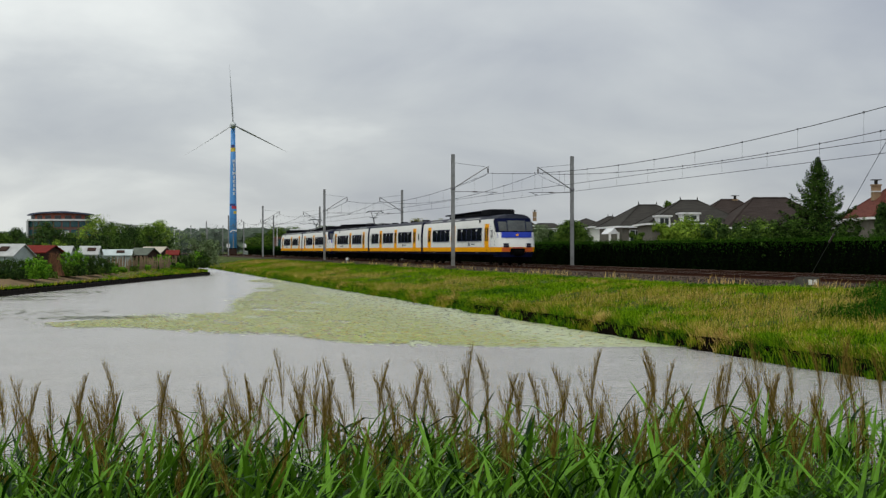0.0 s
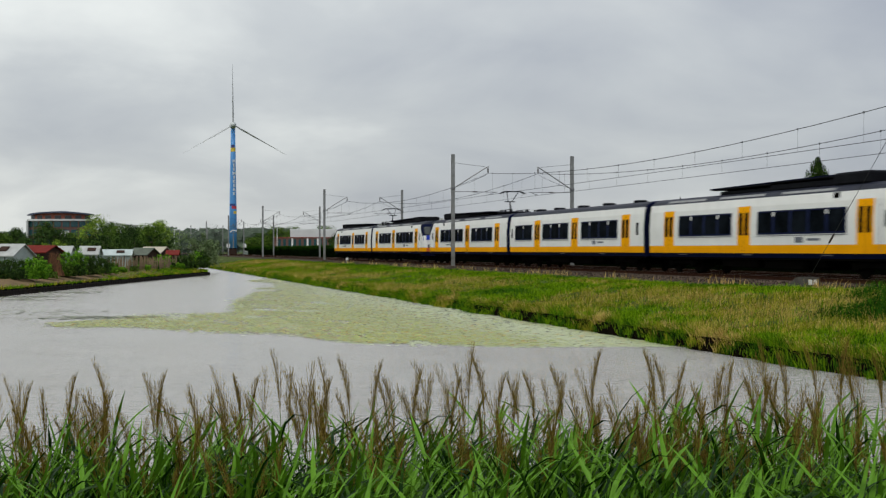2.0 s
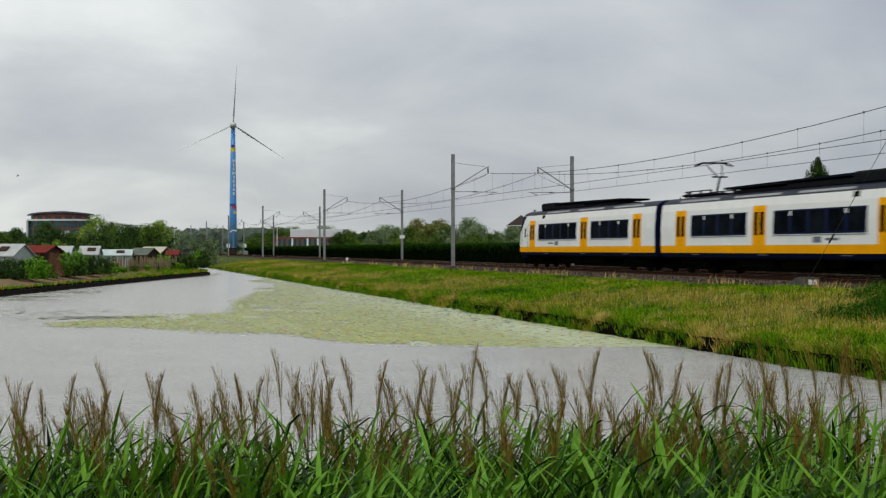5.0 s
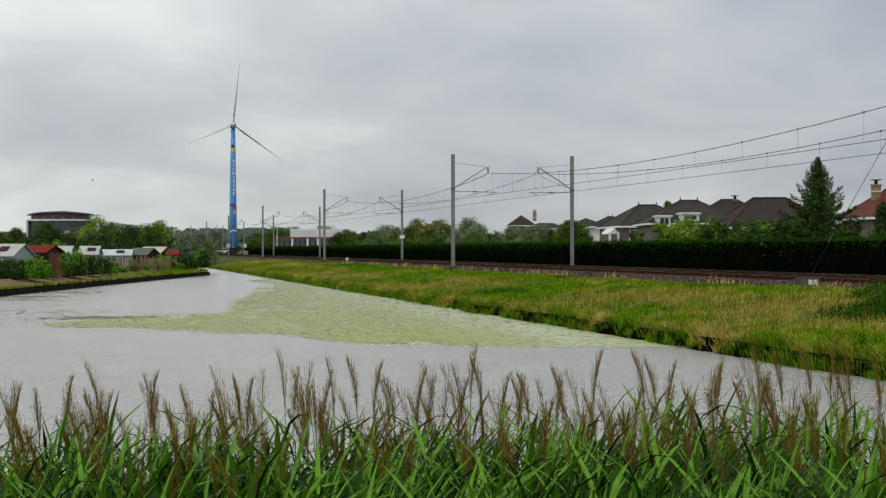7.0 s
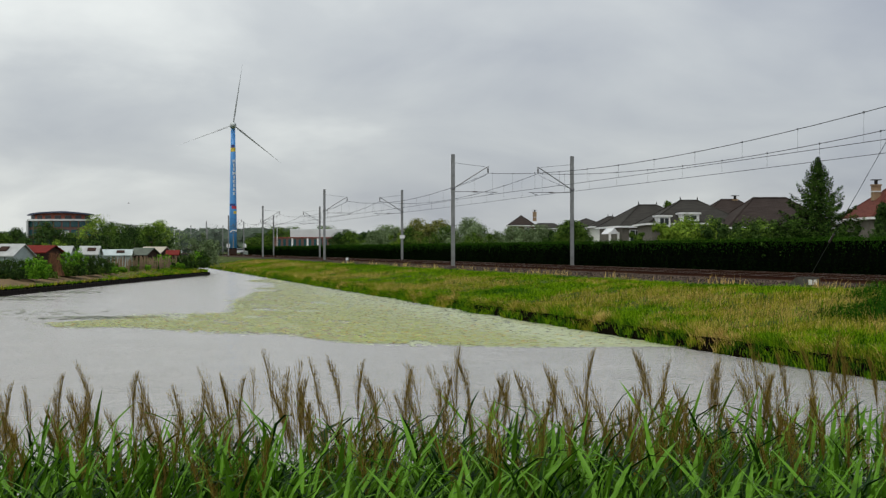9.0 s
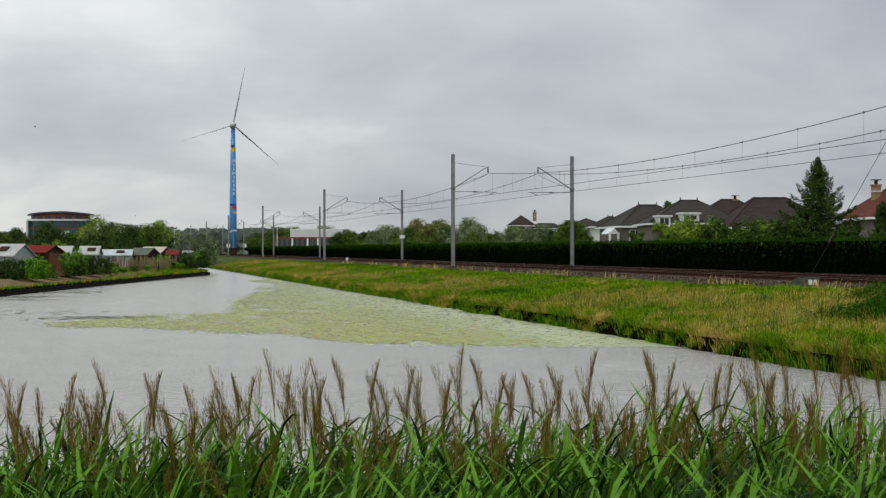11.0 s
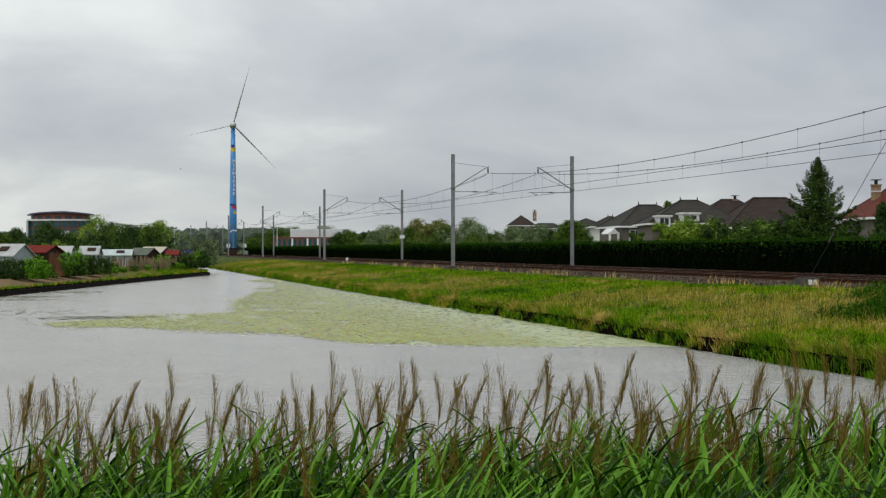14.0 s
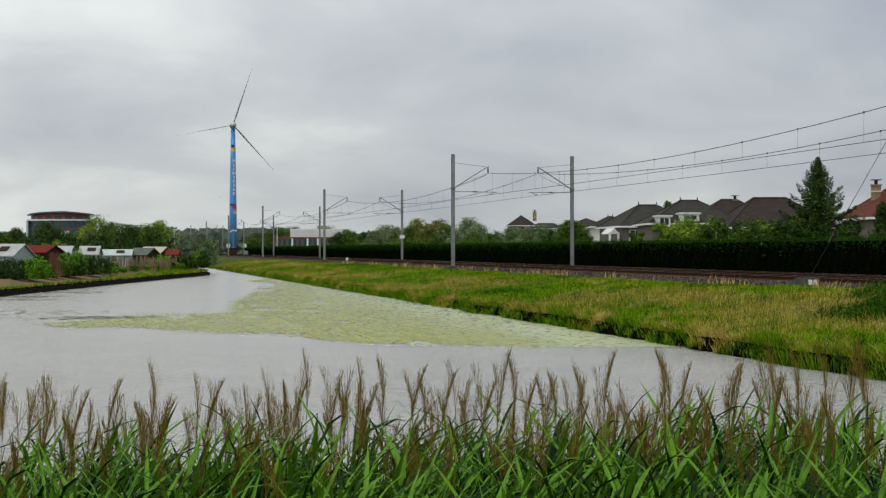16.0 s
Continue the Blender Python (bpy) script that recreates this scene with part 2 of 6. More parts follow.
def ground_z(x, y):
    """Height of the land: bed of the canal, both banks, the meadow strip and the rail bed."""
    e = right_edge(y)
    n = noise.noise((x * 0.25, y * 0.25, 0)) * 0.10 + noise.noise((x * 0.9, y * 0.9, 4)) * 0.05
    if x > e - 1.2:
        if x < e:
            return lerp(-1.2, -0.25, smooth01(e - 1.2, e, x))
        z = lerp(-0.25, 0.42, smooth01(e, e + 0.35, x))
        z = lerp(z, 1.12, smooth01(e + 0.3, 23.5, x)) if x < 23.5 else 1.12
        mound = math.exp(-((x - 23.6) / 2.2) ** 2 - ((y - 36) / 9.0) ** 2) * 0.35
        if x < 25.4:
            return z + n * smooth01(e, e + 1, x) + mound
        if x < 38.0:
            return lerp(1.12 + n, 1.2, smooth01(25.4, 26.2, x))
        return lerp(1.2, 1.0, smooth01(38, 45, x)) + (n if x > 40 else 0)
    lb = left_bank_x(y)
    if y < -60:
        return 0.6
    near = 3.6 + 0.35 * noise.noise((x * 0.6, 7, 0)) - 0.12 * abs(x)
    if y < 60 and x > -60:
        d = y * C + x * S
        if d < near + 2.5:
            return lerp(0.55, -1.2, smooth01(near - 2.2, near + 2.5, d))
    if x < lb - 0.12:
        return 0.40 + n * 0.6 + 0.55 * smooth01(0.3, 4.5, lb - x)
    return -1.2


def grid_lines(parts_):
    out = []
    for a, b, step in parts_:
        k = a
        while k < b - 1e-6:
            out.append(k)
            k += step
    out.append(parts_[-1][1])
    return out


def make_ground():
    xs = grid_lines([(-3200, -400, 400), (-400, -120, 40), (-120, -48, 8), (-48, 14, 1.0), (14, 18, 0.2), (18, 27, 0.5), (27, 45, 2.0), (45, 125, 10), (125, 405, 40), (405, 3205, 400)])
    ys = grid_lines([(-1200, -600, 200), (-600, -80, 40), (-80, -6, 6), (-6, 16, 0.6), (16, 110, 0.8), (110, 210, 2.0), (210, 450, 12), (450, 810, 60), (810, 4210, 400)])
    s = Shape()
    nx = len(xs)
    s.v = [(x, y, ground_z(x, y)) for y in ys for x in xs]
    s.f = [(j * nx + i, j * nx + i + 1, (j + 1) * nx + i + 1, (j + 1) * nx + i) for j in range(len(ys) - 1) for i in range(nx - 1)]
    tagged(part("ground", s, M["ground"], smooth=True), "grassy flat polder land with canal banks", "ground", kind="structure")


def make_water():
    s = Shape()
    s.add([(-140, -60, 0), (30, -60, 0), (30, 690, 0), (-140, 690, 0)], [(0, 1, 2, 3)])
    return tagged(part("water", s, M["water"]), "grey rippled canal water reflecting an overcast sky", "water", kind="structure")


make_ground()
water = make_water()

# ---- railway ----
TRACKS = (29.35, 33.35)
LINE_Y0, LINE_Y1 = -500.0, 560.0


def make_ballast():
    s = Shape()
    prof = [(26.0, 1.10), (26.9, 1.34), (36.0, 1.34), (37.0, 1.10)]
    ys = grid_lines([(LINE_Y0, 0, 20), (0, 160, 1.0), (160, LINE_Y1, 10)])
    rows = []
    for y in ys:
        ring = []
        for i in range(20):
            t = i / 19 * 3
            k = min(2, int(t))
            x = lerp(prof[k][0], prof[k + 1][0], t - k)
            z = lerp(prof[k][1], prof[k + 1][1], t - k)
            if 0 < i < 19:
                x += 0.10 * noise.noise((x * 2, y * 1.7, 0))
                z += 0.05 * noise.noise((x * 3, y * 2.1, 9))
            ring.append((x, y, z))
        rows.append(ring)
    s.loft(rows, caps=False, closed=False)
    bed = tagged(part("ballast_bed", s, M["ballast"]), "brown-grey crushed stone ballast under the rails", "ballast", kind="structure")
    rng = random.Random(5)
    lumps = Shape()
    for _ in range(16000):
        y = 24 + 140 * rng.random() ** 1.6
        x = 25.6 + 2.3 * rng.random()
        z = lerp(1.10, 1.36, min(1, max(0, (x - 26.0) / 0.9)))
        r = rng.uniform(0.03, 0.075)
        if x < 26.0:
            z = 1.2
        a = rng.random() * 6.28
        pts = [(x + r * math.cos(a + k * 2.1) * rng.uniform(0.7, 1.2), y + r * math.sin(a + k * 2.1) * rng.uniform(0.7, 1.2), z - 0.02) for k in range(3)]
        lumps.add(pts + [(x, y, z + r * 0.9)], [(0, 1, 3), (1, 2, 3), (2, 0, 3)])
    tagged(part("ballast_stones", lumps, M["stone"]), "loose grey-brown ballast stones along the shoulder", "ballast", kind="stuff")
    return bed


def rail_profile(x):
    z = RAIL_Z
    return [(x - 0.07, z - 0.16), (x + 0.07, z - 0.16), (x + 0.07, z - 0.14), (x + 0.012, z - 0.12), (x + 0.012, z - 0.04), (x + 0.036, z - 0.03), (x + 0.036, z - 0.004), (x - 0.036, z - 0.004), (x - 0.036, z - 0.03), (x - 0.012, z - 0.04), (x - 0.012, z - 0.12), (x - 0.07, z - 0.14)]


def make_tracks():
    for tx in TRACKS:
        track = tagged(thing("railway_track", "rusty steel rails on concrete sleepers in ballast", "railway track", "railway tracks"), kind="structure")
        for dx in (-0.7535, 0.7535):
            s = Shape()
            s.loft([[(px, y, pz) for px, pz in rail_profile(tx + dx)] for y in (LINE_Y0, LINE_Y1)])
            rail = part("rail", s, M["rail"], track)
            h = Shape()
            h.box(tx + dx - 0.034, tx + dx + 0.034, LINE_Y0, LINE_Y1, RAIL_Z - 0.005, RAIL_Z)
            part("rail_head", h, M["railtop"], rail, "worn shiny running surface")
        s = Shape()
        s.box(-1.25, 1.25, -0.13, 0.13, -0.2, 0.0, 0.02)
        me = s.mesh("sleeper")
        y = 30.0
        for k in range(150):
            part("sleeper", me, M["sleeper"], track, at=pose(tx, y + 0.6 * k, RAIL_Z - 0.165))
        rest = Shape()
        y = 30 + 90.0
        while y < 300:
            rest.box(tx - 1.25, tx + 1.25, y - 0.13, y + 0.13, RAIL_Z - 0.36, RAIL_Z - 0.165)
            y += 0.6
        tagged(part("sleeper_row", rest, M["sleeper"], track), kind="stuff")


make_ballast()
make_tracks()

# ---- catenary ----
MAST_Y = [-91.5, -25.0, 41.2, 107.3, 172.9, 241.4, 308.5, 375.0, 441.0, 507.0]
MAST_L, MAST_R = 26.5, 36.2
TIP_Z, CONTACT_Z = 9.05, 6.98


def make_mast(side, track_x):
    """A steel mast with cantilever, hanging insulator and registration arm, its base at the origin."""
    d = track_x - (MAST_L if side > 0 else MAST_R)
    g = RAIL_Z - 0.2
    top = 10.1 - g
    m = thing("catenary_mast", "grey galvanised steel catenary mast with bracket arm", "catenary mast", "catenary masts")
    s = Shape()
    s.box(-0.13, 0.13, -0.10, -0.085, 0.0, top)
    s.box(-0.13, 0.13, 0.085, 0.10, 0.0, top)
    s.box(-0.012, 0.012, -0.085, 0.085, 0.0, top)
    part("pole", s, M["mast"], m)
    part("foundation", Shape().box(-0.3, 0.3, -0.3, 0.3, -0.5, 0.12, 0.04), M["sleeper"], m, "grey concrete foot")
    part("collar", Shape().box(-0.16, 0.16, -0.13, 0.13, 7.35 - g, 7.55 - g, 0.02), M["mastdark"], m)
    s = Shape().tube([(0, 0, 7.45 - g), (d * 0.96, 0, TIP_Z + 0.1 - g), (d * 1.02, 0, TIP_Z + 0.12 - g)], 0.045, 6)
    arm = part("bracket_arm", s, M["mast"], m)
    part("tie_rod", Shape().tube([(0, 0, 9.45 - g), (d * 0.9, 0, TIP_Z + 0.12 - g)], 0.012, 4), M["wire"], arm)
    part("steady_wire", Shape().tube([(0, 0, 7.5 - g), (d * 0.45, 0, 7.9 - g), (d * 0.95, 0, 8.55 - g)], 0.012, 4), M["wire"], arm)
    ins = Shape()
    for k in range(5):
        ins.disc((d * 0.985, 0, TIP_Z - 0.02 - 0.075 * k - g), (0, 0, 1), 0.075 if k % 2 else 0.055, 0.06, 8)
    part("insulator", ins, M["insul"], arm, "dark hanging insulator")
    s = Shape().tube([(0, 0, 7.22 - g), (d * 1.25, 0, 7.2 - g)], 0.022, 5)
    reg = part("registration_arm", s, M["mastdark"], m)
    part("dropper_clip", Shape().tube([(d * 1.2, 0, 7.2 - g), (d, 0, CONTACT_Z + 0.02 - g)], 0.015, 4), M["wire"], reg)
    part("arm_insulator", Shape().tube([(d * 0.55, 0, 7.215 - g), (d * 0.68, 0, 7.212 - g)], 0.05, 8), M["insul"], reg)
    return m


def make_masts():
    g = RAIL_Z - 0.2
    for side, mx, tx in ((1, MAST_L, TRACKS[0]), (-1, MAST_R, TRACKS[1])):
        first = make_mast(side, tx)
        first.matrix_basis = pose(mx, MAST_Y[0], g)
        for y in MAST_Y[1:]:
            copy_thing(first, pose(mx, y, g))


def make_wires():
    for tx in TRACKS:
        line = thing("overhead_line", "dark copper messenger and contact wires with droppers", "overhead wire", "overhead lines")
        for ya, yb in zip(MAST_Y, MAST_Y[1:]):
            n = 24
            mess, cont, drop = Shape(), Shape(), Shape()

            def sag(t):
                return TIP_Z - 0.38 - 4 * t * (1 - t) * 1.05
            mess.tube([(tx, lerp(ya, yb, i / n), sag(i / n)) for i in range(n + 1)], 0.016, 4, caps=False)
            cont.tube([(tx, lerp(ya, yb, i / n), CONTACT_Z - 4 * (i / n) * (1 - i / n) * 0.06) for i in range(n + 1)], 0.013, 4, caps=False)
            part("messenger_wire", mess, M["wire"], line)
            part("contact_wire", cont, M["wire"], line)
            for k in range(1, 13):
                t = (k - 0.22) / 12
                drop = Shape().tube([(tx, lerp(ya, yb, t), sag(t) + 0.03), (tx, lerp(ya, yb, t), CONTACT_Z - 0.04)], 0.006, 3)
                drop.box(tx - 0.02, tx + 0.02, lerp(ya, yb, t) - 0.03, lerp(ya, yb, t) + 0.03, sag(t) - 0.04, sag(t) + 0.05)
                part("dropper", drop, M["wire"], line)


make_masts()
make_wires()


M["concrete"] = mat("pale_concrete", (0.09, 0.083, 0.072), (0.045, 0.042, 0.036), 3.0, 0.9)


def make_guy():
    ax, ay, az = 26.3, 50.0, 1.24
    guy = thing("guy_anchor", "concrete anchor block with a steel guy wire", "anchor", at=pose(ax, ay, az))
    s = Shape().loft([[(-0.35, -0.55, 0), (0.35, -0.55, 0), (0.35, 1.0, 0), (-0.35, 1.0, 0)], [(-0.3, -0.5, 0.42), (0.3, -0.5, 0.42), (0.3, 0.15, 0.42), (-0.3, 0.15, 0.42)]])
    block = part("block", s, M["concrete"], guy, "pale weathered concrete block")
    for k in range(2):
        part("lettering_bar", Shape().box(-0.16 + 0.20 * k, -0.02 + 0.20 * k, -0.57, -0.52, 0.13, 0.32), M["white"], block, "white painted mark")
    dy, dz = 41.2 - ay, 9.05 - az
    part("guy_wire", Shape().tube([(0, -0.3, 0.4), (0, dy, dz)], 0.010, 5), M["wire"], guy)
    t = 0.2
    part("guy_insulator", Shape().tube([(0, lerp(-0.3, dy, t - 0.02), lerp(0.4, dz, t - 0.02)), (0, lerp(-0.3, dy, t + 0.02), lerp(0.4, dz, t + 0.02))], 0.04, 6), M["insul"], guy)


make_guy()


# ---- train ----
CAR_W = 1.42


def side_profile():
    """Cross-section of the car body above the rail, right half, from sill to roof crown."""
    return [(CAR_W - 0.10, 0.80), (CAR_W - 0.02, 1.0), (CAR_W, 1.35), (CAR_W, 2.3), (CAR_W - 0.05, 3.05), (CAR_W - 0.12, 3.42), (CAR_W - 0.28, 3.60), (CAR_W - 0.62, 3.73), (0.0, 3.78)]


def width_at(z):
    pr = side_profile()
    for (xa, za), (xb, zb) in zip(pr, pr[1:]):
        if z <= zb:
            return lerp(xa, xb, (z - za) / (zb - za))
    return 0.0


def strip(s, y0, y1, z0, z1, sx, proud, nz=4, hollow=False):
    """A panel that follows the car's side, proud of it."""
    rings = []
    for k in range(nz + 1):
        z = lerp(z0, z1, k / nz)
        w = width_at(z)
        rings.append([(sx * (w - 0.02), y0, z), (sx * (w + proud), y0 + 0.01, z), (sx * (w + proud), y1 - 0.01, z), (sx * (w - 0.02), y1, z)])
    s.loft(rings)


def nose_y(z):
    """Set-back of the front at height z: upright bumper, then a raked windscreen."""
    if z < 1.35:
        return 0.66 - 0.06 * (z - 0.8) / 0.55
    if z < 2.0:
        return 0.60 + 0.12 * (z - 1.35) / 0.65
    return 0.72 + 0.62 * ((min(z, 3.7) - 2.0) / 1.7) ** 1.3


def half_loop(w, y_front, y_back, z, r, n=8):
    """Plan outline at one height, from the back right round the rounded front to the back left."""
    pts = [(w, y_back, z)]
    for k in range(n + 1):
        a = k / n * math.pi
        ca, sa = math.cos(a), math.sin(a)
        ex = 0.5
        px = w * (abs(ca) ** ex) * (1 if ca >= 0 else -1)
        py = y_front + r * (1 - abs(sa) ** 0.75)
        pts.append((px, py, z))
    pts.append((-w, y_back, z))
    return pts


CAB_BACK = 2.6


def make_cab(car):
    """Front of a driving car: painted shell, windscreen, lamps, buffer beam."""
    def shell(name, zs, material, label="", grow=0.0):
        s = Shape()
        rings = []
        for z in zs:
            w = max(0.05, width_at(z)) + grow
            rings.append(half_loop(w, nose_y(z) - grow, CAB_BACK, z, 0.75))
        s.loft(rings, caps=False, closed=False)
        return part(name, s, material, car, label, smooth=False)
    shell("front_skirt", [0.62, 0.80, 1.0], M["blue"], "dark blue front skirt")
    shell("front_band", [1.0, 1.18, 1.35], M["yellow"], "yellow band round the cab")
    shell("front_panel", [1.35, 1.6, 1.85, 2.02], M["white"], "white cab front")
    shell("cab_shell", [2.02, 2.3, 2.45, 2.7, 3.0, 3.2, 3.42], M["white"])
    shell("cab_roof", [3.42, 3.5, 3.60, 3.68, 3.73, 3.77, 3.779], M["roof"], "dark rounded cab roof")

    def on_front(name, x0, x1, z0, z1, material, label="", proud=0.02, parent=None):
        s = Shape()
        n = 10
        rows = []
        for k in range(5):
            z = lerp(z0, z1, k / 4)
            w = width_at(z) + 0.0
            row = []
            for i in range(n + 1):
                x = lerp(x0, x1, i / n)
                ca = min(1, (abs(x) / w)) ** (1 / 0.5)
                sa = math.sqrt(max(0, 1 - ca * ca))
                row.append((x, nose_y(z) + 0.75 * (1 - sa ** 0.75) - proud, z))
            rows.append(row)
        back = [[(x, y + 0.06, z) for x, y, z in r] for r in rows]
        loops = [rows[k] + list(reversed(back[k])) for k in range(5)]
        s.loft(loops)
        return part(name, s, material, parent or car, label)
    s = Shape()
    s.loft([half_loop(width_at(z) + 0.012, nose_y(z) - 0.012, lerp(1.35, 2.55, ((z - 2.4) / 1.04) ** 0.8), z, 0.75) for z in (2.42, 2.6, 2.8, 3.0, 3.2, 3.44)], caps=False, closed=False)
    part("front_mask", s, M["blue"], car, "dark blue surround of the windscreen")
    on_front("blue_panel", -1.38, 1.38, 2.03, 2.44, M["brightblue"], "bright blue panel below the windscreen", 0.022)
    on_front("windscreen", -0.66, 0.66, 2.50, 3.28, M["screen"], "raked windscreen glass", 0.035)
    for sx in (-1, 1):
        a, b = sorted((sx * 0.74, sx * 1.27))
        on_front("side_windscreen", a, b, 2.52, 3.2, M["screen"], "", 0.032)
        a, b = sorted((sx * 0.66, sx * 1.04))
        lamp = on_front("headlight", a, b, 1.32, 1.62, M["blue"], "dark square headlight housing", 0.04)
        for lo, hi in ((a + 0.05, (a + b) / 2 - 0.02), ((a + b) / 2 + 0.02, b - 0.05)):
            on_front("lens", lo, hi, 1.40, 1.54, M["lamp"], "", 0.052, lamp)
        a, b = sorted((sx * 0.56, sx * 1.16))
        on_front("buffer_beam", a, b, 1.02, 1.31, M["orange"], "orange-red bumper", 0.02)
    on_front("coupler_recess", -0.55, 0.55, 0.80, 1.24, M["under"], "black recess behind the coupler", 0.026)
    on_front("red_lip", -0.42, 0.42, 1.25, 1.33, M["sign_lip"], "red lip over the coupler", 0.03)
    on_front("wiper", -0.30, 0.02, 2.47, 2.53, M["under"], "black windscreen wiper", 0.05)
    on_front("front_mark", -0.09, 0.09, 2.16, 2.30, M["yellow"], "", 0.032)
    s = Shape().box(-0.28, 0.28, 0.10, 1.2, 0.72, 1.12, 0.06)
    s.box(-0.18, 0.18, -0.12, 0.10, 0.80, 1.05, 0.03)
    part("coupler", s, M["under"], car, "black automatic coupler")
    s = Shape().loft([[(-1.1, 0.95, 0.28), (1.1, 0.95, 0.28), (1.2, 1.7, 0.28), (-1.2, 1.7, 0.28)], [(-1.1, 0.90, 0.66), (1.1, 0.90, 0.66), (1.25, 1.7, 0.66), (-1.25, 1.7, 0.66)]])
    part("snow_plough", s, M["under"], car)


def make_bogie(car, y):
    b = Shape()
    for sx in (-1, 1):
        b.box(sx * 1.0 - 0.09, sx * 1.0 + 0.09, y - 1.7, y + 1.7, 0.42, 0.66, 0.03)
        for dy in (-1.25, 1.25):
            b.box(sx * 1.08 - 0.1, sx * 1.08 + 0.1, y + dy - 0.2, y + dy + 0.2, 0.30, 0.62, 0.04)
    b.box(-0.95, 0.95, y - 0.3, y + 0.3, 0.45, 0.75)
    bogie = part("bogie", b, M["under"], car)
    for dy in (-1.25, 1.25):
        w = Shape()
        for sx in (-1, 1):
            w.disc((sx * 0.74, 0, 0), (1, 0, 0), 0.46, 0.13, 24)
            w.disc((sx * 0.69, 0, 0), (1, 0, 0), 0.49, 0.03, 24)
        w.tube([(-0.75, 0, 0), (0.75, 0, 0)], 0.08, 8)
        wheel = part("wheelset", w, M["wheel"], bogie, at=pose(0, y + dy, 0.465))
        WHEELS.append(wheel)


WHEELS = []
M["screen"] = mat("windscreen_glass", (0.07, 0.08, 0.08), (0.03, 0.034, 0.036), 1.0, 0.08, spec=0.6, ior=1.4)
M["doorglass"] = mat("amber_dark_glass", (0.050, 0.022, 0.004), (0.025, 0.012, 0.003), 1.0, 0.25, spec=0.1, ior=1.08)
M["lamp"] = mat("unlit_lamp_glass", (0.05, 0.035, 0.045), None, 2.0, 0.2, ior=1.3)


def make_car(driving, pantograph, L):
    """One car along +y from its front (y = 0) to its inner end (y = L); right side is x > 0."""
    car = thing("train_car", "white and yellow electric train car with dark roof", "train car", "cars of the train")
    y0 = CAB_BACK if driving else 0.42
    y1 = L - 0.42
    pr = side_profile()
    s = Shape()
    for sx in (-1, 1):
        s.loft([[(sx * width_at(z), y, z) for z in (0.8, 0.9, 1.0)] for y in (y0, y1)], caps=False, closed=False)
    part("sill", s, M["blue"], car, "dark blue sill")
    s = Shape()
    for sx in (-1, 1):
        s.loft([[(sx * width_at(z), y, z) for z in (1.0, 1.18, 1.35)] for y in (y0, y1)], caps=False, closed=False)
    part("yellow_band", s, M["yellow"], car, "yellow band along the side")
    s = Shape()
    for sx in (-1, 1):
        s.loft([[(sx * width_at(z), y, z) for z in (1.35, 1.8, 2.3, 2.7, 3.05, 3.42)] for y in (y0, y1)], caps=False, closed=False)
    part("side_panel", s, M["white"], car)
    s = Shape()
    zs = [3.42, 3.52, 3.60, 3.68, 3.73, 3.76, 3.78]
    right = [(width_at(z) if z < 3.78 else 0.0, z) for z in zs]
    loop = right + [(-x, z) for x, z in reversed(right[:-1])]
    s.loft([[(x, y, z) for x, z in loop] for y in (y0, y1)], caps=False, closed=False)
    part("roof", s, M["roof"], car, "dark grey-blue curved roof")
    # ends
    ends = [(y1, 1)] if driving else [(y0, -1), (y1, 1)]
    for ye, sg in ends:
        s = Shape()
        right = [(x - 0.01, z) for x, z in pr]
        loop = right + [(-x, z) for x, z in reversed(right[:-1])]
        s.loft([[(x, ye, z) for x, z in loop], [(x * 0.97, ye + sg * 0.10, z * 0.99 + 0.01) for x, z in loop]])
        end = part("end_wall", s, M["blue"], car, "dark blue car end")
        g = Shape().box(-1.15, 1.15, min(ye + sg * 0.1, ye + sg * 0.42), max(ye + sg * 0.1, ye + sg * 0.42), 0.95, 3.45, 0.05)
        part("gangway", g, M["under"], end, "black rubber gangway bellows")
    s = Shape()
    s.box(-1.30, 1.30, y0 - (1.4 if driving else 0), y1, 0.72, 0.82)
    s.box(-1.1, 1.1, L * 0.36, L * 0.5, 0.30, 0.74, 0.05)
    s.box(-1.15, 1.15, L * 0.52, L * 0.66, 0.34, 0.74, 0.05)
    s.box(-1.0, 1.0, L * 0.30, L * 0.34, 0.4, 0.74, 0.05)
    part("underframe", s, M["under"], car, "black underfloor equipment")
    if driving:
        doors = [(3.4, 4.65), (13.8, 15.1), (22.45, 23.75)]
        windows = [(5.4, 13.1, 5), (15.7, 21.85, 4)]
        smalls = [(2.35, 2.62, 2.0, 2.62)]
    else:
        doors = [(2.5, 3.8), (11.2, 12.45), (18.8, 20.1)]
        windows = [(4.4, 10.6, 4), (13.0, 18.3, 3), (20.6, 24.6, 2)]
        smalls = [(1.2, 1.55, 1.95, 2.6), (25.15, 25.45, 1.95, 2.6)]
    for sx in (-1, 1):
        for a, b in doors:
            s = Shape()
            strip(s, a, b, 1.0, 3.08, sx, 0.012, 6)
            door = part("door", s, M["yellow"], car, "yellow sliding double door")
            for da, db in ((a + 0.16, (a + b) / 2 - 0.09), ((a + b) / 2 + 0.09, b - 0.16)):
                s = Shape()
                strip(s, da, db, 1.80, 2.80, sx, 0.022, 4)
                part("door_window", s, M["doorglass"], door)
            s = Shape()
            strip(s, (a + b) / 2 - 0.012, (a + b) / 2 + 0.012, 1.02, 3.05, sx, 0.018, 5)
            part("door_seal", s, M["under"], door)
        for a, b, n in windows:
            s = Shape()
            strip(s, a, b, 1.80, 2.82, sx, 0.012, 5)
            band = part("window_band", s, M["frameblue"], car, "dark blue window band")
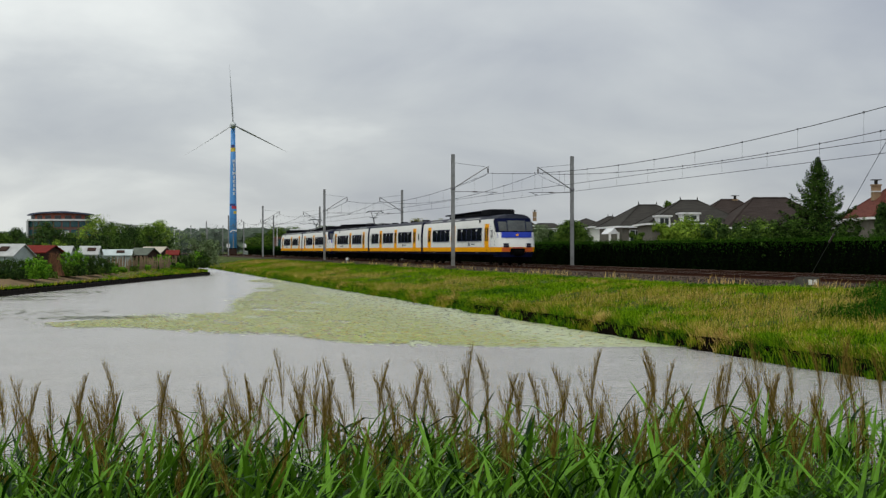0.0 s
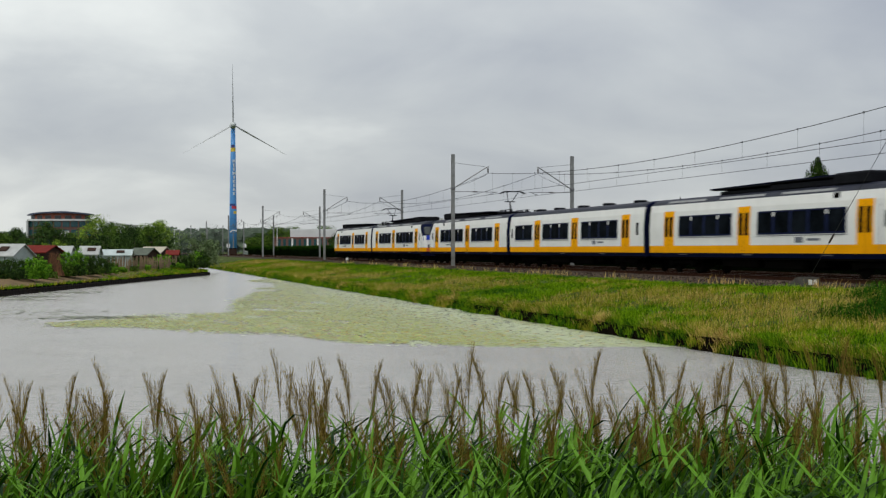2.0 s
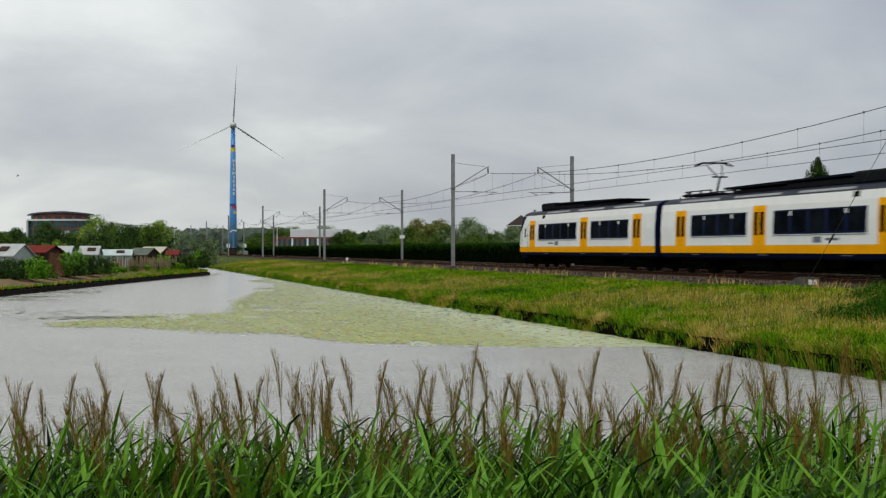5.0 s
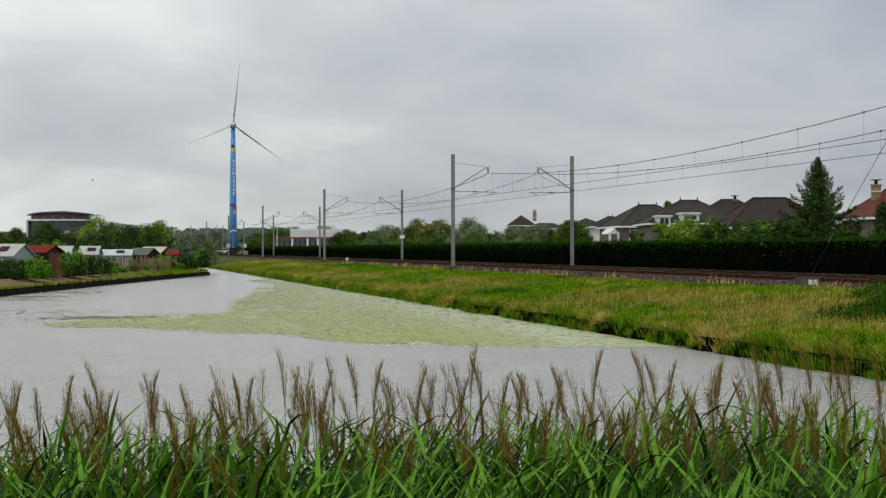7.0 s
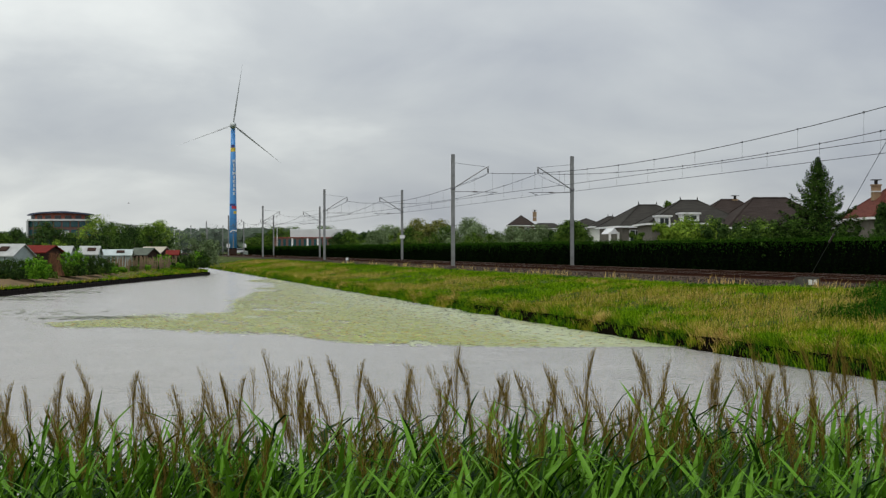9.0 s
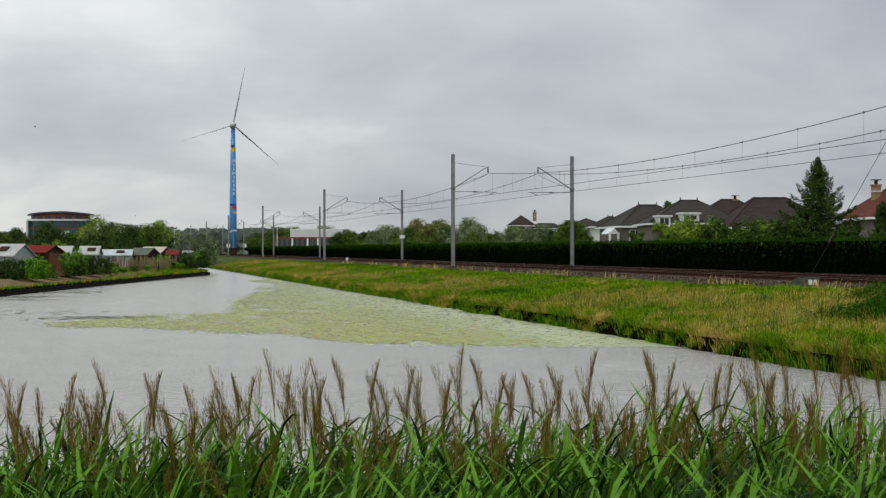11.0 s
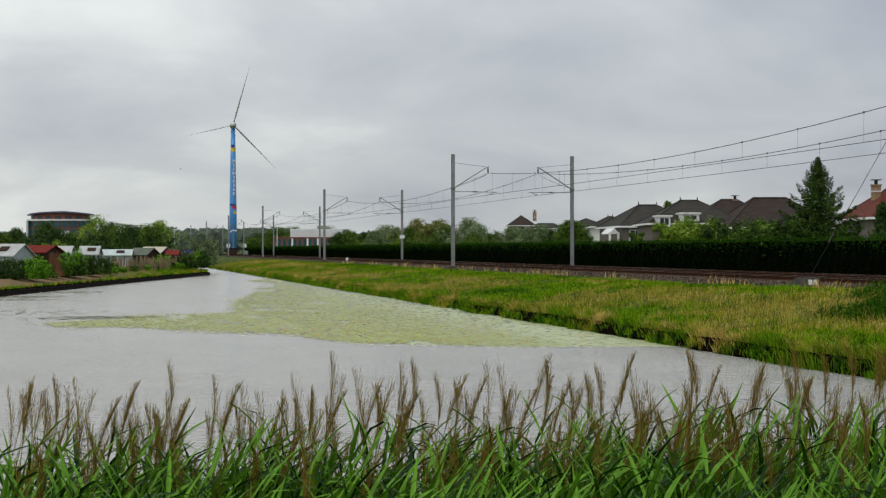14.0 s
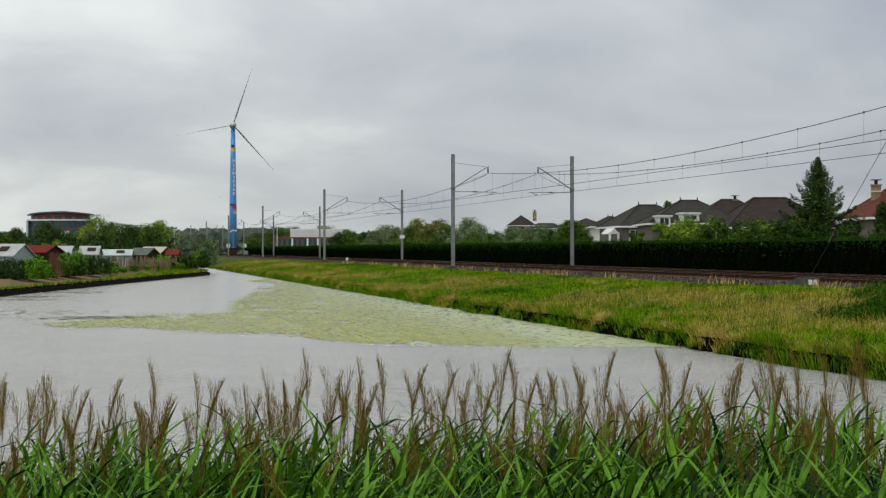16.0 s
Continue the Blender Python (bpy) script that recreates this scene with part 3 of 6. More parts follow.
            for k in range(n):
                pa, pb = lerp(a, b, k / n) + 0.12, lerp(a, b, (k + 1) / n) - 0.12
                s = Shape()
                strip(s, pa, pb, 1.88, 2.76, sx, 0.02, 4)
                part("pane", s, M["glass"], band)
            for k in (1, n - 1):
                yc = lerp(a, b, k / n)
                s = Shape()
                strip(s, yc - 0.09, yc + 0.09, 2.58, 2.76, sx, 0.024, 1)
                part("sticker", s, M["white"], band, "small white window sticker")
            s = Shape()
            strip(s, a - 0.04, b + 0.04, 1.735, 1.765, sx, 0.016, 1)
            part("window_sill", s, M["logo"], band)
        for a, b, z0, z1 in smalls:
            s = Shape()
            strip(s, a, b, z0, z1, sx, 0.014, 3)
            part("small_window", s, M["glass"], car)
        if driving:
            s = Shape()
            strip(s, 1.75, 1.78, 1.05, 2.9, sx, 0.014, 5)
            strip(s, 2.95, 2.98, 1.05, 2.9, sx, 0.014, 5)
            part("cab_door_joint", s, M["logo"], car)
            s = Shape()
            strip(s, 8.9, 9.6, 1.44, 1.68, sx, 0.010, 2)
            strip(s, 7.5, 8.6, 1.52, 1.62, sx, 0.010, 2)
            part("side_mark", s, M["logo"], car, "small grey mark and lettering bar")
            s = Shape()
            strip(s, 6.05, 6.55, 3.18, 3.40, sx, 0.012, 2)
            part("vent_grille", s, M["under"], car)
        else:
            s = Shape()
            strip(s, 8.0, 8.6, 1.46, 1.68, sx, 0.010, 2)
            strip(s, 6.7, 7.7, 1.53, 1.63, sx, 0.010, 2)
            part("side_mark", s, M["logo"], car, "small grey mark and lettering bar")
        s = Shape()
        for k in range(3 if driving else 2):
            strip(s, L * 0.25 + k * 7.2, L * 0.25 + k * 7.2 + 0.9, 0.90, 0.95, sx, 0.012, 1)
        part("sill_step", s, M["logo"], car)
        # light panels along the roof edge
        s = Shape()
        for k in range(3 if driving else 0):
            a = 6.6 + k * 6.2
            strip(s, a, a + 4.6, 3.50, 3.60, sx, 0.01, 2)
        if driving:
            part("roof_edge_panel", s, M["mast"], car, "grey panels along the roof edge")
    for y in ((3.9, L - 4.0) if driving else (4.0, L - 4.0)):
        make_bogie(car, y)
    if driving:
        part("roof_unit", Shape().box(-0.95, 0.95, 4.6, 7.3, 3.7, 4.20, 0.08), M["equip"], car, "dark cooling unit on the roof")
        s = Shape().box(-0.85, 0.85, 7.3, 13.0, 3.72, 3.98, 0.05)
        s.box(-0.75, 0.75, 13.0, 18.4, 3.72, 3.90, 0.04)
        bank = part("resistor_bank", s, M["equip"], car, "dark resistor housing")
        louvre = Shape().box(-0.95, 0.95, -0.12, 0.12, 0.0, 0.06, 0.015).mesh("louvre")
        for k in range(26):
            yl = 7.5 + k * 0.46
            part("louvre", louvre, M["equip"], bank, at=pose(0, yl, 4.04 if yl < 13 else 3.97, 8, 0, 0))
        canopy = Shape().loft([[(-0.9, 7.4, 4.12), (0.9, 7.4, 4.12), (0.9, 7.4, 4.16), (-0.9, 7.4, 4.16)], [(-0.9, 19.2, 4.02), (0.9, 19.2, 4.02), (0.9, 19.2, 4.06), (-0.9, 19.2, 4.06)]])
        part("rain_canopy", canopy, M["blue"], bank, "thin dark blue canopy")
    else:
        for yv in (4.5, 9.6, 14.2, 19.0, 23.0):
            part("roof_vent", Shape().box(-0.3, 0.3, yv - 0.35, yv + 0.35, 3.74, 3.92, 0.05), M["equip"], car)
    if pantograph:
        py = L - 3.2
        s = Shape().box(-0.8, 0.8, py - 1.9, py + 1.5, 3.80, 3.92, 0.03)
        for dy in (-1.6, -0.4, 0.9, 1.3):
            for sx in (-0.6, 0.6):
                s.tube([(sx, py + dy, 3.75), (sx, py + dy, 4.05)], 0.06, 6)
        s.tube([(-0.65, py - 1.7, 4.05), (-0.65, py + 1.4, 4.05)], 0.03, 5)
        s.tube([(0.65, py - 1.7, 4.05), (0.65, py + 1.4, 4.05)], 0.03, 5)
        base = part("pantograph_base", s, M["equip"], car)
        s = Shape()
        s.tube([(0, py - 0.95, 4.0), (0, py - 1.3, 4.7)], 0.06, 6)
        s.tube([(-0.12, py - 1.3, 4.7), (-0.42, py - 0.6, 5.33)], 0.03, 5)
        s.tube([(0.12, py - 1.3, 4.7), (0.42, py - 0.6, 5.33)], 0.03, 5)
        s.tube([(-0.4, py - 1.3, 4.7), (0.4, py - 1.3, 4.7)], 0.04, 5)
        part("pantograph_arm", s, M["equip"], base)
        for dy in (-0.75, -0.4):
            s = Shape().tube([(-0.95, py + dy, 5.26), (-0.62, py + dy, 5.42), (0.62, py + dy, 5.42), (0.95, py + dy, 5.26)], 0.035, 5)
            part("contact_strip", s, M["equip"], base)
    if driving:
        make_cab(car)
    return car


CAR_L, MID_L = 26.1, 26.3
TRAIN_SPEED, TRAIN_SLOWS = 27.25, 0.070
TRAIN_NOSE = 98.65


def make_train():
    """Two coupled units, of three and two cars; each entry: car, offset behind the nose, turned."""
    plain = make_car(True, False, CAR_L)
    panto = make_car(True, True, CAR_L)
    mid = make_car(False, False, MID_L)
    tagged(plain, "white and yellow electric driving car with blue cab front")
    tagged(panto, "white and yellow electric driving car with raised pantograph")
    tagged(mid, "white and yellow middle car of the electric train")
    rows = []
    y = 0.0
    rows.append((plain, 0.0, False))
    rows.append((mid, CAR_L, False))
    y = CAR_L + MID_L + CAR_L
    rows.append((panto, y, True))
    y += 0.25
    second = copy_thing(panto, pose(0, 0, 0))
    rows.append((second, y, False))
    tail = copy_thing(plain, pose(0, 0, 0))
    tagged(tail, "white and yellow driving car at the tail of the train")
    rows.append((tail, y + 2 * CAR_L, True))
    return rows


TRAIN = make_train()


# ---- hedge along the line ----
def leaf_quad(s, p, n, size, rng, aspect=1.0):
    """One small leaf-clump card of real size, bent along its middle."""
    n = Vector(n).normalized()
    r = Vector((rng.uniform(-1, 1), rng.uniform(-1, 1), rng.uniform(-1, 1)))
    a = n.cross(r)
    if a.length < 1e-3:
        a = Vector((1, 0, 0))
    a.normalize()
    b = n.cross(a)
    p = Vector(p)
    w, h = size * 0.5 * aspect, size * rng.uniform(0.7, 1.3)
    k = n * size * 0.15
    s.add([p - b * h * 0.5, p - a * w + k, p + b * h * 0.6, p + a * w + k], [(0, 1, 2, 3)])


def hedge_top(y):
    return 3.30 + 0.09 * noise.noise((0, y * 0.35, 0)) + 0.07 * noise.noise((5, y * 1.3, 0))


def make_hedge():
    hedge = thing("conifer_hedge", "long dark green clipped conifer hedge beside the railway", "hedge")
    rng = random.Random(11)
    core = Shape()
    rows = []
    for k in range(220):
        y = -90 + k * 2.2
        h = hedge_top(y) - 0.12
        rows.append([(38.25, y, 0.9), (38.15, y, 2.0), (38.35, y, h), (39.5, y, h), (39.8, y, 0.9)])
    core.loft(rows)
    # solid core added as the dark of the hedge's inside
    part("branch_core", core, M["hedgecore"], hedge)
    f, top = Shape(), Shape()
    for _ in range(135000):
        y = 24 + 366 * rng.random() ** 1.6
        u = rng.random()
        size = 0.045 + 0.0006 * y
        crest = hedge_top(y)
        if u < 0.66:
            z = crest - (crest - 1.15) * rng.random() ** 1.15
            # each plant of the row bulges a little
            bulge = 0.10 * math.cos(y * 2 * math.pi / 0.85 + 2 * noise.noise((y * 0.2, 0, 0)))
            x = 38.10 - bulge * 0.6 + 0.12 * noise.noise((y * 0.8, z * 0.7, 0)) + rng.uniform(-0.05, 0.14) - 0.10 * (z < 2.2)
            # towards the crest more leaves take the lighter colour, painting light from above
            lit_leaf = rng.random() < 0.75 * math.exp(-((crest - z) / 0.50) ** 2)
            leaf_quad(top if lit_leaf else f, (x, y, z), (-1, rng.uniform(-0.6, 0.6), rng.uniform(-0.5, 0.35)), size, rng, 0.7)
        else:
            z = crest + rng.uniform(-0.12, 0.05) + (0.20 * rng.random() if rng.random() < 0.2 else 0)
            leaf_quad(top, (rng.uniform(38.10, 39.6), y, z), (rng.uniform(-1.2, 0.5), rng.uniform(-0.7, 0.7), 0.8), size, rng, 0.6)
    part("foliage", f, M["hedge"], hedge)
    part("crest", top, M["hedgetop"], hedge, "lighter green leaves, coloured as if lit from above")


make_hedge()


# ---- reeds ----
def blade(s, root, az, length, width, up, droop, rng, n=5, twist=0.0):
    """A tapering leaf that rises and bends over, folded along its midrib."""
    d = Vector((math.cos(az), math.sin(az), 0))
    side = Vector((-math.sin(az), math.cos(az), 0))
    p = Vector(root)
    ang = up
    rows = []
    for i in range(n + 1):
        t = i / n
        w = width * (0.55 + 0.9 * t if t < 0.3 else (1 - ((t - 0.3) / 0.7) ** 1.6)) * 0.5 + 0.0006
        tilt = Matrix.Rotation(twist * t, 3, d)
        sd = tilt @ side
        nrm = Vector((-d.x * math.sin(ang), -d.y * math.sin(ang), math.cos(ang)))
        rows.append((p - sd * w + nrm * w * 0.35, p.copy(), p + sd * w + nrm * w * 0.35))
        p = p + (d * math.cos(ang) + Vector((0, 0, math.sin(ang)))) * (length / n)
        ang -= droop / n
    vs = [q for r in rows for q in r]
    fs = []
    for i in range(n):
        for j in range(2):
            fs.append((i * 3 + j, i * 3 + j + 1, (i + 1) * 3 + j + 1, (i + 1) * 3 + j))
    s.add(vs, fs)


def make_panicle(top, lean, rng, full):
    """A plume of long erect branchlets, close to the axis and tapering to a point, set with slim spikelets."""
    s = Shape()
    ln = rng.uniform(0.30, 0.42)
    n = int(54 * full)
    spread = rng.uniform(0.5, 0.85) if full > 0.75 else rng.uniform(0.8, 1.25)
    sweep = lean * 0.42

    def axis(t):
        return Vector(top) + Vector((sweep * t * t * ln, 0, t * ln * 0.86))
    s.tube([axis(0), axis(0.5), axis(1.0)], [0.0020, 0.0014, 0.0005], 3)
    for k in range(n):
        t = 0.92 * (k / n) ** 1.15
        root = axis(t)
        az = k * 2.4 + rng.uniform(-0.5, 0.5)
        bl = ln * (0.50 * (1 - t) + 0.10) * rng.uniform(0.65, 1.15)
        out = rng.uniform(0.14, 0.36) * spread
        d = Vector((math.cos(az) * out + sweep * (0.3 + t), math.sin(az) * out, 1)).normalized()
        mid = root + d * bl * 0.55
        tip = mid + (d + Vector((lean * 0.10 - 0.35 * d.x * out, 0, 0.05))).normalized() * bl * 0.5
        side = Vector((-math.sin(az), math.cos(az), 0.1)) * 0.0007
        s.add([root - side, root + side, mid + side, tip, mid - side], [(0, 1, 2, 4), (4, 2, 3)])
        for q in range(6):
            f = 0.12 + 0.88 * (q + rng.random()) / 6
            b = root.lerp(mid, f / 0.55) if f < 0.55 else mid.lerp(tip, (f - 0.55) / 0.45)
            dd = (d + Vector((rng.uniform(-0.12, 0.12), rng.uniform(-0.12, 0.12), 0.1))).normalized() * rng.uniform(0.018, 0.034)
            sd = dd.cross(Vector((rng.uniform(-1, 1), rng.uniform(-1, 1), 0.2))).normalized() * 0.0011
            s.add([b, b + dd * 0.45 + sd, b + dd, b + dd * 0.45 - sd], [(0, 1, 2, 3)])
    return s


def make_reed(rng, height, lean, full):
    """One reed, its foot at the origin."""
    reed = thing("reed", "green reed with brown feathery seed head swaying over water", "reed", "reeds on the near bank")
    if not full:
        tagged(reed, "leafy green reed without seed head on the bank")
    bend = lean * 0.12
    pts = [(bend * t * t, 0, height * 0.86 * t) for t in (0, 0.3, 0.55, 0.8, 1.0)]
    part("stem", Shape().tube(pts, [0.0045, 0.0042, 0.0038, 0.003, 0.0022], 5), M["reedstem"], reed)
    top = pts[-1]
    if full:
        part("panicle", make_panicle(top, lean, rng, full), M["panicle"], reed, "brown feathery seed head")
    n = 7
    for k in range(n):
        t = 0.46 + (0.40 if full else 0.48) * k / (n - 1) + rng.uniform(-0.02, 0.02)
        s = Shape()
        az = rng.gauss(0.0, 0.75) + (0 if rng.random() < 0.72 else math.pi)
        blade(s, (bend * t * t, 0, height * 0.86 * t), az, rng.uniform(0.24, 0.40), rng.uniform(0.016, 0.029), rng.uniform(0.7, 1.35), rng.uniform(0.0, 0.9) if rng.random() < 0.75 else 1.6, rng, 6, rng.uniform(-1.2, 1.2))
        part("leaf", s, M["reedleaf"], reed)
    return reed


def make_clump(rng, n, spread):
    """Leafy shoots without seed heads, one rigid tuft."""
    s = Shape()
    for _ in range(n):
        x, y = rng.uniform(-spread, spread), rng.uniform(-spread, spread)
        h = rng.uniform(1.30, 1.70)
        s.tube([(x, y, 0), (x + 0.02, y, h * 0.5), (x + 0.05, y, h)], [0.004, 0.0035, 0.002], 4)
        for k in range(7):
            t = 0.58 + 0.42 * k / 6
            az = rng.gauss(0, 0.8) + (0 if rng.random() < 0.7 else math.pi)
            blade(s, (x + 0.05 * t, y, h * t), az, rng.uniform(0.20, 0.36), rng.uniform(0.016, 0.029), rng.uniform(0.6, 1.35), rng.uniform(-0.1, 0.8) if rng.random() < 0.75 else 1.6, rng, 3, rng.uniform(-1, 1))
    return s


REEDS, CLUMPS = [], []


def reed_tip_z(px, d, rng):
    """Tip height over the water: the bed is a little higher towards the east side."""
    return 1.868 + 0.00009 * (px - 784) + 0.05 * (d - 7) + max(-0.20, min(0.12, rng.gauss(0, 0.085)))


def make_reeds():
    rng = random.Random(21)
    variants = []
    for k in range(14):
        variants.append((make_reed(rng, 2.0, (-1 if k % 4 else 0.7) * rng.uniform(0.2, 0.75), (1.0, 0.6, 0, 1.2, 0, 0.8, 0, 0.5, 1.1, 0, 0, 0.9, 0.6, 0)[k]), 2.0))
    used = set()
    n = 330
    for i in range(n):
        k = i % len(variants)
        ob, h = variants[k]
        d = rng.uniform(5.5, 7.4) if k in (2, 4, 6, 9, 10, 13) else 8.5 - 2.4 * rng.random() ** 1.6
        px = -90 + 1750 * ((i * 0.61803) % 1.0)
        px += 60 * noise.noise((px * 0.011, 2, 0)) + 46 * noise.noise((px * 0.03, 5, 0)) + rng.uniform(-10, 10)
        x, y = spot(px, d)
        target = reed_tip_z(px, d, rng) - (0.24 if k in (2, 4, 6, 9, 10, 13) else 0)
        foot = target - h
        m = pose(x, y, foot, 0, 0, -TURN + rng.uniform(-25, 25))
        if k in used:
            ob = copy_thing(ob, m)
        else:
            ob.matrix_basis = m
            used.add(k)
        REEDS.append((ob, m, px, d, rng.random()))
    meshes = [make_clump(rng, 15, 0.24).mesh("reed_shoots") for _ in range(8)]
    for i in range(225):
        d = rng.uniform(5.6, 8.1)
        px = -120 + 1800 * ((i * 0.61803 + 0.3) % 1.0)
        x, y = spot(px, d)
        m = pose(x, y, rng.uniform(-0.10, 0.06) + 0.03 * (d - 7) + (0.00008 * (px - 900) if px < 900 else 0.0), 0, 0, -TURN + rng.uniform(-30, 30))
        ob = part("reed_shoots", meshes[i % 8], M["reedleaf"], at=m)
        tagged(ob, "dense green leafy reed shoots on the water's edge", "reeds", kind="stuff")
        CLUMPS.append((ob, m, px, d, rng.random()))
    # slighter seed heads between the reeds
    heads = []
    for _ in range(7):
        s = Shape()
        for _ in range(5):
            x, y = rng.uniform(-0.3, 0.3), rng.uniform(-0.25, 0.25)
            h = rng.uniform(1.40, 1.66)
            q = make_panicle((0.08, 0, h), rng.uniform(-0.7, 0.3), rng, rng.choice((0.6, 0.9, 1.2)))
            s.add([(a + x, b + y, c) for a, b, c in q.v], q.f)
            s.tube([(x, y, 0), (x + 0.03, y, h * 0.6), (x + 0.08, y, h)], [0.004, 0.003, 0.002], 4)
        heads.append(s.mesh("reed_seed_heads"))
    for i in range(14):
        d = rng.uniform(6.2, 8.3)
        px = -60 + 1690 * ((i * 0.61803 + 0.7) % 1.0)
        x, y = spot(px, d)
        m = pose(x, y, rng.uniform(-0.12, 0.05) + 0.03 * (d - 7), 0, 0, -TURN + rng.uniform(-25, 25))
        ob = tagged(part("reed_seed_heads", heads[i % 7], M["panicle"], at=m), "brown feathery reed seed heads over green leaves", "reeds", kind="stuff")
        CLUMPS.append((ob, m, px, d, rng.random()))


make_reeds()


# ---- trees and shrubs ----
M["bark"] = mat("tree_bark", (0.10, 0.08, 0.06), (0.05, 0.04, 0.03), 3.0, 0.9, bump=0.5)
M["leaf_mid"] = mat("broad_leaves", (0.125, 0.21, 0.028), (0.018, 0.042, 0.007), 0.35, 0.7, island=0.4, trans=0.2, spec=0.04)
M["leaf_light"] = mat("light_green_leaves", (0.27, 0.39, 0.045), (0.055, 0.11, 0.012), 0.35, 0.7, island=0.4, trans=0.25, spec=0.04)
M["leaf_dark"] = mat("dark_leaves", (0.062, 0.115, 0.022), (0.009, 0.022, 0.007), 0.35, 0.75, island=0.4, trans=0.1, spec=0.04)
M["leaf_silver"] = mat("silvery_willow_leaves", (0.22, 0.29, 0.14), (0.06, 0.095, 0.035), 0.4, 0.7, island=0.4, trans=0.2, spec=0.04)
M["leaf_yellow"] = mat("yellowing_leaves", (0.25, 0.25, 0.06), (0.07, 0.085, 0.02), 0.4, 0.7, island=0.4, trans=0.2, spec=0.04)
M["needle"] = mat("conifer_needles", (0.070, 0.135, 0.022), (0.008, 0.020, 0.006), 1.1, 0.85, island=0.5, spec=0.04)
# Leaf green greyed and paled: the haze of distance is in the colour.
M["far_wood"] = mat("haze_tinted_woodland", (0.10, 0.13, 0.095), (0.06, 0.08, 0.06), 0.03, 0.9, island=0.6, spec=0.04)


def make_tree(px, depth, top_px, width_px, leaf, label, seed, foot=0.9, trunk=0.25, leaves=1300, name="tree", category="tree", leafsize=1.0):
    """A broad-leaved tree: tapered trunk, limbs, and a crown of uneven leaf clumps."""
    rng = random.Random(seed)
    k = depth / FOCAL
    h = EYE_Z + (442.4 - top_px) * k - foot
    r = max(0.6, width_px * k / 2)
    x, y = spot(px, depth)
    while px > 440 and x - r < 39.9:
        depth *= 1.02
        k = depth / FOCAL
        h, r = EYE_Z + (442.4 - top_px) * k - foot, width_px * k / 2
        x, y = spot(px, depth)
    t = thing(name, label, category, at=pose(x, y, foot - 0.05, 0, 0, rng.uniform(0, 360)))
    wood, crown = Shape(), Shape()
    th = h * trunk
    wood.tube([(0, 0, 0), (0.03 * r, 0, th), (0.05 * r, 0.04 * r, h * 0.7)], [0.035 * h + 0.03, 0.028 * h, 0.008 * h], 7)
    clumps = []
    nc = 40
    for i in range(nc):
        a = i * 2.4 + rng.uniform(-0.4, 0.4)
        v = (i + 0.5) / nc
        z = lerp(th, h * 0.93, v)
        rad = r * (0.82 * math.sin(math.pi * min(1, 0.16 + 0.80 * v)) ** 0.7) * rng.uniform(0.35, 1.0)
        if name == "shrub":
            z = lerp(th, h * rng.uniform(0.70, 0.97), v)
            rad = r * rng.uniform(0.1, 0.95)
        c = Vector((rad * math.cos(a), rad * math.sin(a), z))
        clumps.append((c, r * (rng.uniform(0.14, 0.34) if name == "shrub" else rng.uniform(0.20, 0.42))))
        if i % 2 == 0:
            b = Vector((0.03 * r, 0.02 * r, lerp(th * 0.8, h * 0.6, v)))
            wood.tube([b, b.lerp(c, 0.5) + Vector((0, 0, -0.04 * h)), c], [0.014 * h, 0.009 * h, 0.003 * h], 5, caps=False)
    size = (0.045 + 0.00042 * depth) * leafsize
    for i in range(leaves):
        c, cr = clumps[i % nc]
        d = Vector((rng.gauss(0, 1), rng.gauss(0, 1), rng.gauss(0, 1))).normalized()
        q = c + d * cr * (rng.random() ** 0.35) * (1 + 0.35 * noise.noise(tuple(c + d * 2)))
        q.z = min(q.z, h)
        if q.z < th * 0.5:
            q.z = th * 0.5 + rng.uniform(0, 0.3)
        leaf_quad(crown, q, d + Vector((0, 0, 0.4)), size * rng.uniform(0.6, 1.2), rng, 1.3)
    part("trunk", wood, M["bark"], t, smooth=True)
    part("crown", crown, M[leaf], t)
    return t


